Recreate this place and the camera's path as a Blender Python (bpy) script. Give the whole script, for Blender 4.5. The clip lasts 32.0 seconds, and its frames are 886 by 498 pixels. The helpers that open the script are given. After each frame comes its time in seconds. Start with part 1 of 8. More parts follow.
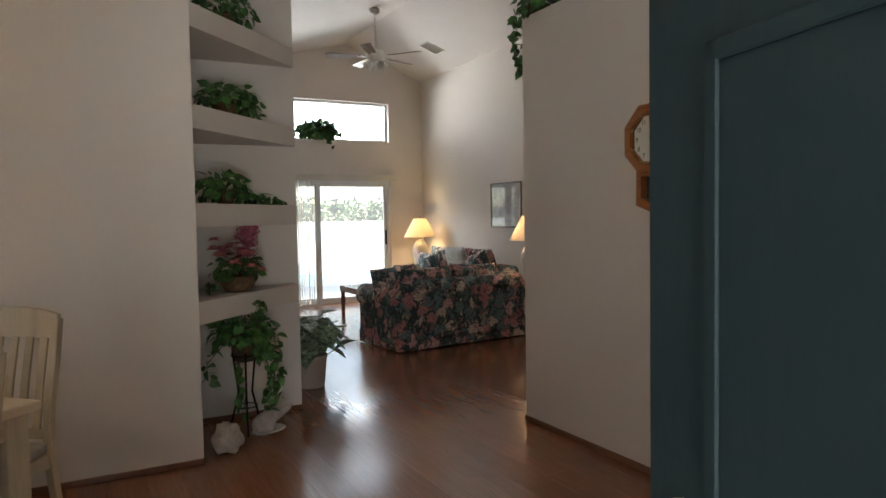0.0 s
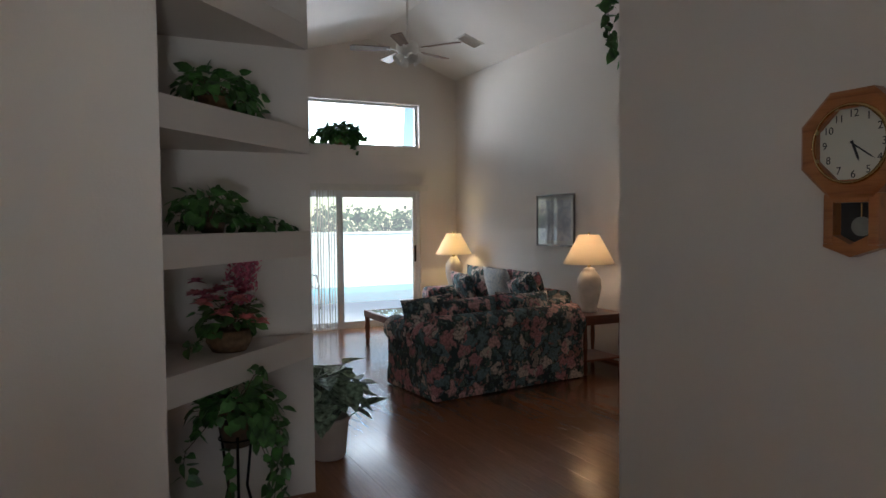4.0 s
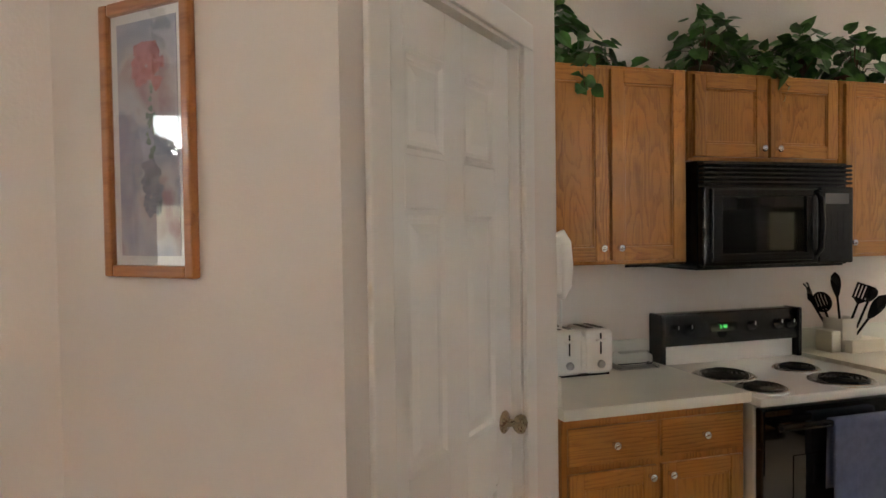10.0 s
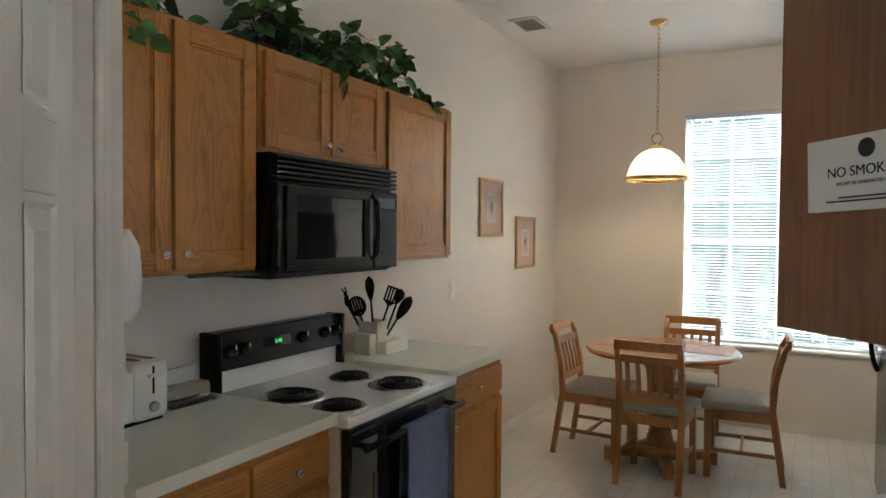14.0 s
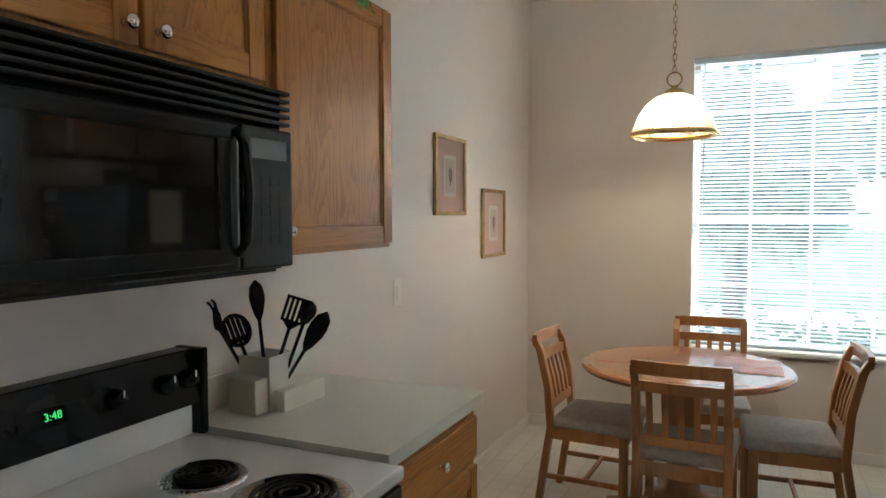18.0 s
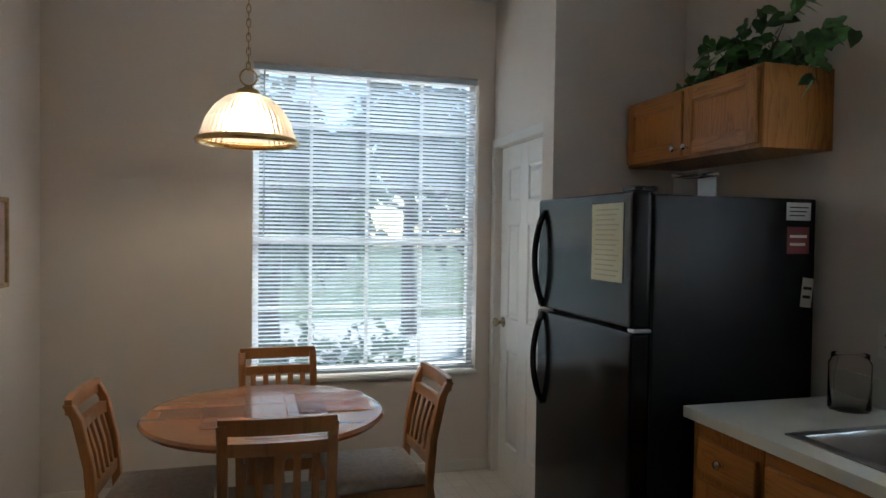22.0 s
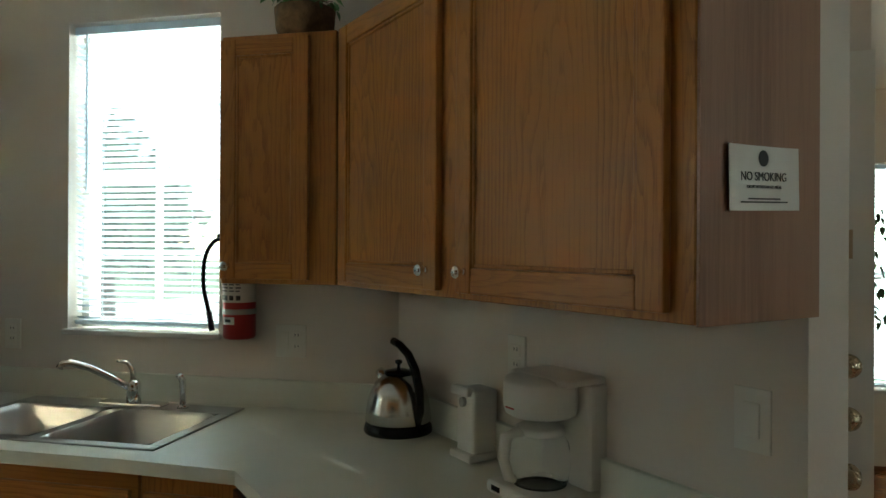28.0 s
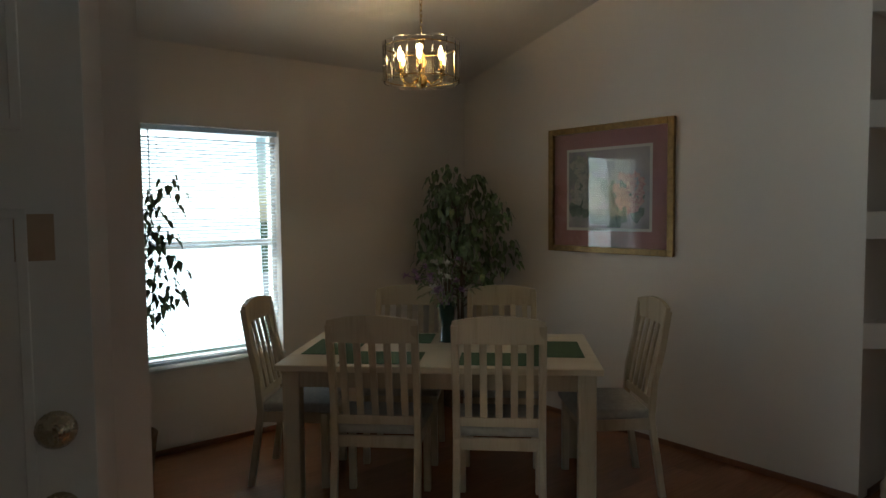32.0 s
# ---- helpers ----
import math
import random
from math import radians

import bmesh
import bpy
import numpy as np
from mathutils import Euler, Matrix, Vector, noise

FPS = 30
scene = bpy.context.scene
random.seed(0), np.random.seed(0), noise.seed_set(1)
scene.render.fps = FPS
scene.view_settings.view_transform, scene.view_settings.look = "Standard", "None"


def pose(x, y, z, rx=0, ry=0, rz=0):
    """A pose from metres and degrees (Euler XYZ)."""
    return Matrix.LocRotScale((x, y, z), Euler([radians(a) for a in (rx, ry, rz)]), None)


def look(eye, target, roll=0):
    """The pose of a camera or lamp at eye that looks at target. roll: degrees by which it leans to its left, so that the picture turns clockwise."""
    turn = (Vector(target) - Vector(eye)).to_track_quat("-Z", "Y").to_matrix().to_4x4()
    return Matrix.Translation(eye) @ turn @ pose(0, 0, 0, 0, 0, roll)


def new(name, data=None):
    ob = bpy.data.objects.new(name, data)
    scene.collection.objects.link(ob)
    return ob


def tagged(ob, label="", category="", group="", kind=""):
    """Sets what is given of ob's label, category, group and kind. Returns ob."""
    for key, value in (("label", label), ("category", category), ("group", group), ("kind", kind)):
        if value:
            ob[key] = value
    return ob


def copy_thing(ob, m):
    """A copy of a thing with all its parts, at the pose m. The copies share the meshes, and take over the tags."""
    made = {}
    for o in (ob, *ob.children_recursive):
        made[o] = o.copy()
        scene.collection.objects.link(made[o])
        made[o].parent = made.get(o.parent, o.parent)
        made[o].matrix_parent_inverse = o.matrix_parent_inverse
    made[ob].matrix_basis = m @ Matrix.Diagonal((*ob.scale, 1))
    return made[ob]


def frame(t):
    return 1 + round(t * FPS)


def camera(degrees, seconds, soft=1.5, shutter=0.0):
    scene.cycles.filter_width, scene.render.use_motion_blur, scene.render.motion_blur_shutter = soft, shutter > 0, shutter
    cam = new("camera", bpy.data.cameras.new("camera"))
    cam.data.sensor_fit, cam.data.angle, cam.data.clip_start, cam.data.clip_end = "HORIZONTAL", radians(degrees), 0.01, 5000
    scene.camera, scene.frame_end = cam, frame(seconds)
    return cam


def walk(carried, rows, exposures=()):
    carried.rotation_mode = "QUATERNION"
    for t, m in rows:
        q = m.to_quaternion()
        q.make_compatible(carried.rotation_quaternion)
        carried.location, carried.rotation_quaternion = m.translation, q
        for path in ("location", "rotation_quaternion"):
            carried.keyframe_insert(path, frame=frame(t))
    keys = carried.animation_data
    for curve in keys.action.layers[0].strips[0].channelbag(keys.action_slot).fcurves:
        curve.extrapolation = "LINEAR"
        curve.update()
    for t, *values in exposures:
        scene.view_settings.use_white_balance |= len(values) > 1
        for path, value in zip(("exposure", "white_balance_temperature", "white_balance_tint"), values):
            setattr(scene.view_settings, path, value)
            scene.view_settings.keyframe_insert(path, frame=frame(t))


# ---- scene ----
# ---- camera ----
cam = camera(66.3, 32.0)
PATH = [
    (0, (0.502, -0.908, 1.401), (1.441, 0.855, 1.307), -1.0),
    (1, (0.758, -0.591, 1.48), (1.227, 1.35, 1.369), -0.4),
    (2, (0.867, -0.228, 1.496), (1.204, 1.741, 1.386), -0.1),
    (2.5, (0.942, -0.106, 1.521), (1.345, 1.85, 1.415), 0.5),
    (4.5, (0.883, 0.313, 1.543), (1.928, 2.017, 1.477), -0.7),
    (5, (0.902, 0.268, 1.521), (2.094, 1.873, 1.469), -0.2),
    (5.5, (0.915, 0.219, 1.535), (2.266, 1.693, 1.486), -0.2),
    (6, (0.888, 0.168, 1.521), (2.382, 1.497, 1.484), 0.5),
    (6.5, (0.82, 0.129, 1.522), (2.468, 1.263, 1.486), -0.2),
    (7, (0.76, 0.088, 1.515), (2.549, 0.982, 1.482), -0.3),
    (7.5, (0.77, 0.052, 1.531), (2.644, 0.748, 1.484), -0.8),
    (8, (0.813, 0.101, 1.522), (2.759, 0.56, 1.485), -0.7),
    (8.5, (0.852, 0.182, 1.531), (2.847, 0.312, 1.486), -0.8),
    (9, (0.958, 0.219, 1.519), (2.949, 0.037, 1.475), -1.2),
    (9.5, (1.164, 0.184, 1.518), (3.128, -0.191, 1.47), -1.0),
    (10, (1.369, 0.147, 1.515), (3.281, -0.437, 1.458), -0.8),
    (10.5, (1.59, 0.134, 1.518), (3.396, -0.724, 1.466), -0.7),
    (11, (1.754, 0.084, 1.505), (3.427, -1.012, 1.461), -0.4),
    (11.5, (1.882, 0.027, 1.516), (3.441, -1.226, 1.489), -0.5),
    (12, (1.976, 0.039, 1.521), (3.394, -1.371, 1.507), 0.1),
    (12.5, (2.054, 0.074, 1.522), (3.295, -1.495, 1.499), 0.7),
    (13, (2.074, 0.114, 1.523), (3.14, -1.579, 1.488), 0.6),
    (13.5, (2.046, 0.146, 1.517), (2.994, -1.615, 1.474), 0.6),
    (15.5, (2.024, -0.068, 1.499), (3.005, -1.809, 1.418), -0.1),
    (16, (2.138, -0.295, 1.504), (3.149, -2.017, 1.399), 0.0),
    (16.5, (2.197, -0.514, 1.501), (3.373, -2.127, 1.376), 0.0),
    (17, (2.338, -0.695, 1.489), (3.459, -2.347, 1.361), 0.3),
    (17.5, (2.509, -0.853, 1.485), (3.478, -2.6, 1.388), 0.3),
    (18, (2.621, -1.019, 1.473), (3.435, -2.843, 1.374), -0.1),
    (18.5, (2.721, -1.179, 1.489), (3.374, -3.066, 1.385), -0.4),
    (19, (2.826, -1.238, 1.486), (3.318, -3.174, 1.389), -0.5),
    (19.5, (2.916, -1.262, 1.493), (3.203, -3.239, 1.395), -0.0),
    (20, (2.975, -1.302, 1.492), (3.069, -3.297, 1.397), 0.1),
    (20.5, (2.978, -1.385, 1.483), (2.938, -3.382, 1.392), 0.4),
    (21, (2.935, -1.513, 1.483), (2.743, -3.502, 1.414), 0.5),
    (21.5, (2.929, -1.563, 1.488), (2.58, -3.532, 1.435), 0.7),
    (22, (2.949, -1.574, 1.494), (2.401, -3.497, 1.447), 0.8),
    (22.5, (2.966, -1.566, 1.49), (2.208, -3.416, 1.443), 1.0),
    (23, (2.99, -1.56, 1.489), (2.041, -3.32, 1.439), 1.2),
    (23.5, (3.036, -1.544, 1.493), (1.923, -3.204, 1.432), 1.1),
    (24, (3.034, -1.467, 1.487), (1.88, -3.099, 1.411), 0.7),
    (24.5, (3.071, -1.39, 1.487), (1.808, -2.938, 1.394), 0.9),
    (25, (3.094, -1.348, 1.475), (1.707, -2.786, 1.384), 1.1),
    (25.5, (3.108, -1.301, 1.472), (1.565, -2.573, 1.396), 0.9),
    (27.5, (3.108, -1.187, 1.475), (1.208, -1.811, 1.457), 0.3),
    (28, (3.106, -1.162, 1.478), (1.151, -1.583, 1.481), 0.3),
    (28.5, (3.081, -1.132, 1.48), (1.092, -1.345, 1.507), 0.8),
    (29, (3.038, -1.114, 1.482), (1.039, -1.089, 1.5), 0.6),
    (29.5, (2.996, -1.115, 1.482), (1.016, -0.837, 1.463), 0.2),
    (30, (2.957, -1.117, 1.488), (1.047, -0.525, 1.45), -0.7),
    (30.5, (2.851, -1.048, 1.479), (1.056, -0.169, 1.418), -0.2),
    (31, (2.711, -0.884, 1.488), (1.004, 0.154, 1.402), -0.2),
    (31.5, (2.58, -0.801, 1.525), (0.946, 0.347, 1.41), -0.7),
    (32, (2.376, -0.678, 1.545), (0.833, 0.588, 1.423), -0.5),
]
EXPOSURE = [
    (0.0, 0.65, 6600, 10), (1.0, 0.65, 6500, 10), (2.0, 0.4, 6200, 10), (4.5, 0.0, 6000, 10), (5.0, 0.02, 6000, 10), (6.0, 0.28, 6600, 10), (7.0, 0.7, 7100, 12), (8.0, 1.15, 7200, 13), (9.0, 1.4, 7300, 14),
    (11.0, 1.85, 7000, 14), (12.0, 1.85, 6700, 8), (13.0, 1.55, 6350, 6), (16.0, 1.35, 6250, 4), (18.0, 1.3, 6050, 6), (20.0, 0.1, 5950, 8), (22.0, 0.3, 5900, 8), (23.0, 0.3, 6100, 2), (25.0, 0.45, 6150, -2),
    (28.0, 0.9, 6250, -10), (29.0, 1.1, 5900, -4), (30.0, 0.35, 5900, 2), (31.0, 0.1, 5900, -2), (32.0, -0.25, 5950, 0),
]
walk(cam, [(t, look(eye, target, roll)) for t, eye, target, roll in PATH], EXPOSURE)


# ---- world, sun, large lights ----
world = bpy.data.worlds.new("sky")
scene.world = world
world.use_nodes = True
wn, wl = world.node_tree.nodes, world.node_tree.links
sky = wn.new("ShaderNodeTexSky")
sky.sky_type, sky.sun_disc = "NISHITA", False
sky.dust_density = 0.4
sky.sun_elevation, sky.sun_rotation = radians(33), radians(216.5)
wn["Background"].inputs["Strength"].default_value = 0.15
wl.new(sky.outputs["Color"], wn["Background"].inputs["Color"])
sun = new("sun", bpy.data.lights.new("sun", "SUN"))
sun.data.energy, sun.data.angle, sun.data.color = 5.0, radians(0.5), (1.0, 0.95, 0.86)
sun.matrix_world = look((-5.0, -6.75, 5.46), (0, 0, 0))


def area(name, place, target, w, h, power, colour):
    lamp = new(name, bpy.data.lights.new(name, "AREA"))
    lamp.data.shape, lamp.data.size, lamp.data.size_y, lamp.data.energy, lamp.data.color = "RECTANGLE", w, h, power, colour
    lamp.matrix_world = look(place, target)
    return lamp


def bulb(name, place, power, colour, radius=0.03):
    lamp = new(name, bpy.data.lights.new(name, "POINT"))
    lamp.data.energy, lamp.data.color, lamp.data.shadow_soft_size = power, colour, radius
    lamp.location = place
    return lamp


DAY = (0.93, 0.97, 1.0)
WARM = (1.0, 0.72, 0.42)
# Area lamps added outside the openings stand in for sky and ground light.
area("daylight_sink_window", (0.42, -2.80, 1.85), (2.0, -2.80, 1.55), 1.6, 1.9, 1.1, DAY)
area("daylight_above_sink", (0.05, -2.80, 2.95), (2.2, -2.80, 1.0), 0.9, 0.7, 330, DAY)
area("ground_light_sink_window", (0.15, -2.80, 0.50), (2.2, -2.80, 2.9), 0.9, 0.7, 100, DAY)
area("daylight_dining_window", (-2.45, 1.0, 1.35), (0, 1.0, 1.5), 1.0, 1.6, 15, DAY)
area("ground_light_dining_window", (-2.55, 1.0, 0.0), (0.4, 1.2, 2.4), 1.2, 0.5, 70, DAY)
area("daylight_slider", (3.95, 11.2, 2.64), (3.95, 6.5, 0.6), 2.8, 0.85, 80, DAY)
# Veil lamp added in the opening: lays bright haze over the patio view.
area("skylight_slider", (3.95, 10.02, 1.03), (3.95, 0.5, 1.03), 2.6, 2.1, 5.0, DAY)
area("daylight_clerestory", (3.95, 10.3, 3.05), (3.95, 6.0, 2.3), 2.4, 0.65, 10, DAY)
area("daylight_nook_window", (2.25, -6.35, 3.05), (2.4, -4.0, 0.9), 1.6, 0.8, 40, DAY)
area("ground_light_nook_window", (2.25, -6.35, 0.0), (2.6, -3.2, 2.9), 1.4, 0.6, 26, DAY)
# Faint added lamp that veils the nook window view with bluish haze.
area("skylight_nook_window", (2.25, -6.15, 1.6), (2.25, -3.0, 1.3), 1.5, 2.0, 0.9, (0.80, 0.89, 1.0))
area("daylight_front_door", (-0.25, -1.05, 2.0), (1.5, 0.7, 0.9), 1.0, 1.2, 6, (1.0, 0.93, 0.84))

# ---- materials ----
def mat(name, colour, rough=0.5, metal=0.0, scale=12.0, vary=0.08, bump=0.0, fine=140.0, stretch=(1, 1, 1), coat=0.0, tone=None, spread=0.0, island=False, spec=0.5, even=1.0):
    """Two scales of noise over a base colour, with fine relief."""
    m = bpy.data.materials.new(name)
    m.use_nodes = True
    n, l = m.node_tree.nodes, m.node_tree.links
    b = n["Principled BSDF"]
    b.inputs["Roughness"].default_value, b.inputs["Metallic"].default_value = rough, metal
    b.inputs["Coat Weight"].default_value, b.inputs["Specular IOR Level"].default_value = coat, spec
    tc = n.new("ShaderNodeTexCoord")
    mp = n.new("ShaderNodeMapping")
    mp.inputs["Scale"].default_value = stretch
    l.new(tc.outputs["Object"], mp.inputs["Vector"])
    big = n.new("ShaderNodeTexNoise")
    big.inputs["Scale"].default_value, big.inputs["Detail"].default_value = scale, 5.0
    l.new(mp.outputs["Vector"], big.inputs["Vector"])
    small = n.new("ShaderNodeTexNoise")
    small.inputs["Scale"].default_value, small.inputs["Detail"].default_value = fine, 3.0
    l.new(mp.outputs["Vector"], small.inputs["Vector"])
    ramp = n.new("ShaderNodeValToRGB")
    dark = tuple(c * (1 - vary) for c in (tone or colour))
    light = tuple(min(1.0, c * (1 + vary)) for c in colour)
    ramp.color_ramp.elements[0].position, ramp.color_ramp.elements[0].color = 0.32, (*dark, 1)
    ramp.color_ramp.elements[1].position, ramp.color_ramp.elements[1].color = 0.68, (*light, 1)
    l.new(big.outputs["Fac"], ramp.inputs["Fac"])
    out = ramp.outputs["Color"]
    if spread:
        info = n.new("ShaderNodeNewGeometry" if island else "ShaderNodeObjectInfo")
        hsv = n.new("ShaderNodeHueSaturation")
        mr = n.new("ShaderNodeMapRange")
        mr.inputs["To Min"].default_value, mr.inputs["To Max"].default_value = 1 - spread, 1 + spread
        l.new(info.outputs["Random Per Island" if island else "Random"], mr.inputs["Value"])
        l.new(mr.outputs["Result"], hsv.inputs["Value"])
        l.new(out, hsv.inputs["Color"])
        out = hsv.outputs["Color"]
    l.new(out, b.inputs["Base Color"])
    rr = n.new("ShaderNodeMapRange")
    rr.inputs["To Min"].default_value, rr.inputs["To Max"].default_value = max(0.02, rough * (1 - 0.18 * even)), min(1.0, rough * (1 + 0.15 * even))
    l.new(small.outputs["Fac"], rr.inputs["Value"])
    l.new(rr.outputs["Result"], b.inputs["Roughness"])
    if bump:
        bp = n.new("ShaderNodeBump")
        bp.inputs["Strength"].default_value, bp.inputs["Distance"].default_value = bump, 0.004
        l.new(small.outputs["Fac"], bp.inputs["Height"])
        l.new(bp.outputs["Normal"], b.inputs["Normal"])
    return m


def wood(name, light, dark, rough=0.35, along="z", size=1.0, coat=0.0, spread=0.0, rings=9.0, relief=0.12, figure=0.3, spec=0.5):
    """Grain drawn out along one axis: fine pores and broad cathedral bands."""
    m = bpy.data.materials.new(name)
    m.use_nodes = True
    n, l = m.node_tree.nodes, m.node_tree.links
    b = n["Principled BSDF"]
    b.inputs["Specular IOR Level"].default_value = spec
    b.inputs["Roughness"].default_value, b.inputs["Coat Weight"].default_value, b.inputs["Coat Roughness"].default_value = rough, coat, 0.12
    tc = n.new("ShaderNodeTexCoord")
    off = n.new("ShaderNodeVectorMath")
    info = n.new("ShaderNodeObjectInfo")
    mul = n.new("ShaderNodeMath")
    mul.operation, mul.inputs[1].default_value = "MULTIPLY", 37.0
    l.new(info.outputs["Random"], mul.inputs[0])
    l.new(tc.outputs["Object"], off.inputs[0])
    l.new(mul.outputs[0], off.inputs[1])
    st = {"x": (0.045, 1, 1), "y": (1, 0.045, 1), "z": (1, 1, 0.045)}[along]
    mp = n.new("ShaderNodeMapping")
    mp.inputs["Scale"].default_value = tuple(s * size for s in st)
    l.new(off.outputs[0], mp.inputs["Vector"])
    warp = n.new("ShaderNodeTexNoise")
    warp.inputs["Scale"].default_value, warp.inputs["Detail"].default_value = 4.5, 2.0
    mq = n.new("ShaderNodeMapping")
    mq.inputs["Scale"].default_value = tuple(s * size if s == 1 else 0.13 * size for s in st)
    l.new(off.outputs[0], mq.inputs["Vector"])
    l.new(mq.outputs["Vector"], warp.inputs["Vector"])
    band = n.new("ShaderNodeMath")
    band.operation, band.inputs[1].default_value = "MULTIPLY", rings
    l.new(warp.outputs["Fac"], band.inputs[0])
    fr = n.new("ShaderNodeMath")
    fr.operation = "PINGPONG"
    fr.inputs[1].default_value = 1.0
    l.new(band.outputs[0], fr.inputs[0])
    pore = n.new("ShaderNodeTexNoise")
    pore.inputs["Scale"].default_value, pore.inputs["Detail"].default_value, pore.inputs["Roughness"].default_value = 95.0, 4.0, 0.7
    l.new(mp.outputs["Vector"], pore.inputs["Vector"])
    edge = n.new("ShaderNodeMapRange")
    edge.inputs["From Min"].default_value, edge.inputs["From Max"].default_value = 0.0, 0.45
    l.new(fr.outputs[0], edge.inputs["Value"])
    mixf = n.new("ShaderNodeMath")
    mixf.operation, mixf.inputs[1].default_value, mixf.inputs[2].default_value = "MULTIPLY_ADD", figure, 0.0
    l.new(edge.outputs[0], mixf.inputs[0])
    l.new(pore.outputs["Fac"], mixf.inputs[2])
    ramp = n.new("ShaderNodeValToRGB")
    ramp.color_ramp.elements[0].position, ramp.color_ramp.elements[0].color = 0.34, (*dark, 1)
    ramp.color_ramp.elements[1].position, ramp.color_ramp.elements[1].color = 0.80, (*light, 1)
    l.new(mixf.outputs[0], ramp.inputs["Fac"])
    out = ramp.outputs["Color"]
    if spread:
        hsv = n.new("ShaderNodeHueSaturation")
        mr = n.new("ShaderNodeMapRange")
        mr.inputs["To Min"].default_value, mr.inputs["To Max"].default_value = 1 - spread, 1 + spread
        l.new(info.outputs["Random"], mr.inputs["Value"])
        l.new(mr.outputs["Result"], hsv.inputs["Value"])
        l.new(out, hsv.inputs["Color"])
        out = hsv.outputs["Color"]
    l.new(out, b.inputs["Base Color"])
    bp = n.new("ShaderNodeBump")
    bp.inputs["Strength"].default_value, bp.inputs["Distance"].default_value = relief, 0.002
    l.new(pore.outputs["Fac"], bp.inputs["Height"])
    l.new(bp.outputs["Normal"], b.inputs["Normal"])
    return m


def glow(name, colour, strength):
    m = bpy.data.materials.new(name)
    m.use_nodes = True
    b = m.node_tree.nodes["Principled BSDF"]
    b.inputs["Base Color"].default_value = (*colour, 1)
    b.inputs["Emission Color"].default_value, b.inputs["Emission Strength"].default_value = (*colour, 1), strength
    return m


def glass(name, colour=(1, 1, 1), rough=0.0, ior=1.45):
    m = bpy.data.materials.new(name)
    m.use_nodes = True
    b = m.node_tree.nodes["Principled BSDF"]
    b.inputs["Base Color"].default_value = (*colour, 1)
    b.inputs["Roughness"].default_value, b.inputs["Transmission Weight"].default_value, b.inputs["IOR"].default_value = rough, 1.0, ior
    return m


WALL = mat("wall_paint", (0.72, 0.66, 0.60), 0.7, scale=1.3, vary=0.02, bump=0.22, fine=95)
CEIL = mat("ceiling_paint", (0.74, 0.70, 0.66), 0.85, scale=2.0, vary=0.02, bump=0.6, fine=70)
TRIM = mat("trim_paint", (0.74, 0.71, 0.66), 0.38, scale=3, vary=0.02, bump=0.03, fine=60)
DOORP = mat("door_paint", (0.76, 0.74, 0.70), 0.35, scale=3, vary=0.02, bump=0.05, fine=70, stretch=(1, 1, 0.15))
TEAL = mat("teal_door_paint", (0.008, 0.016, 0.019), 0.6, spec=0.2, scale=3, vary=0.08, bump=0.08, fine=70, stretch=(1, 1, 0.2))
PLANK = wood("laminate_plank", (0.31, 0.125, 0.054), (0.21, 0.079, 0.033), 0.24, "y", 1.0, 0.35, 0.07, 5.0, 0.02, 0.10)
VINYL = mat("vinyl_floor", (0.74, 0.70, 0.63), 0.32, scale=2.5, vary=0.06, bump=0.05, fine=40)
nt = VINYL.node_tree
grid = nt.nodes.new("ShaderNodeTexBrick")
grid.offset, grid.inputs["Scale"].default_value = 0.0, 1.0
grid.inputs["Brick Width"].default_value, grid.inputs["Row Height"].default_value = 0.105, 0.105
grid.inputs["Mortar Size"].default_value, grid.inputs["Mortar Smooth"].default_value = 0.004, 0.6
grid.inputs["Color1"].default_value, grid.inputs["Color2"].default_value, grid.inputs["Mortar"].default_value = (1, 1, 1, 1), (0.94, 0.94, 0.93, 1), (0.80, 0.78, 0.75, 1)
coat = nt.nodes.new("ShaderNodeMixRGB")
coat.blend_type, coat.inputs["Fac"].default_value = "MULTIPLY", 1.0
nt.links.new(nt.nodes["Texture Coordinate"].outputs["Object"], grid.inputs["Vector"])
nt.links.new(nt.nodes["Principled BSDF"].inputs["Base Color"].links[0].from_socket, coat.inputs["Color1"])
nt.links.new(grid.outputs["Color"], coat.inputs["Color2"])
nt.links.new(coat.outputs["Color"], nt.nodes["Principled BSDF"].inputs["Base Color"])
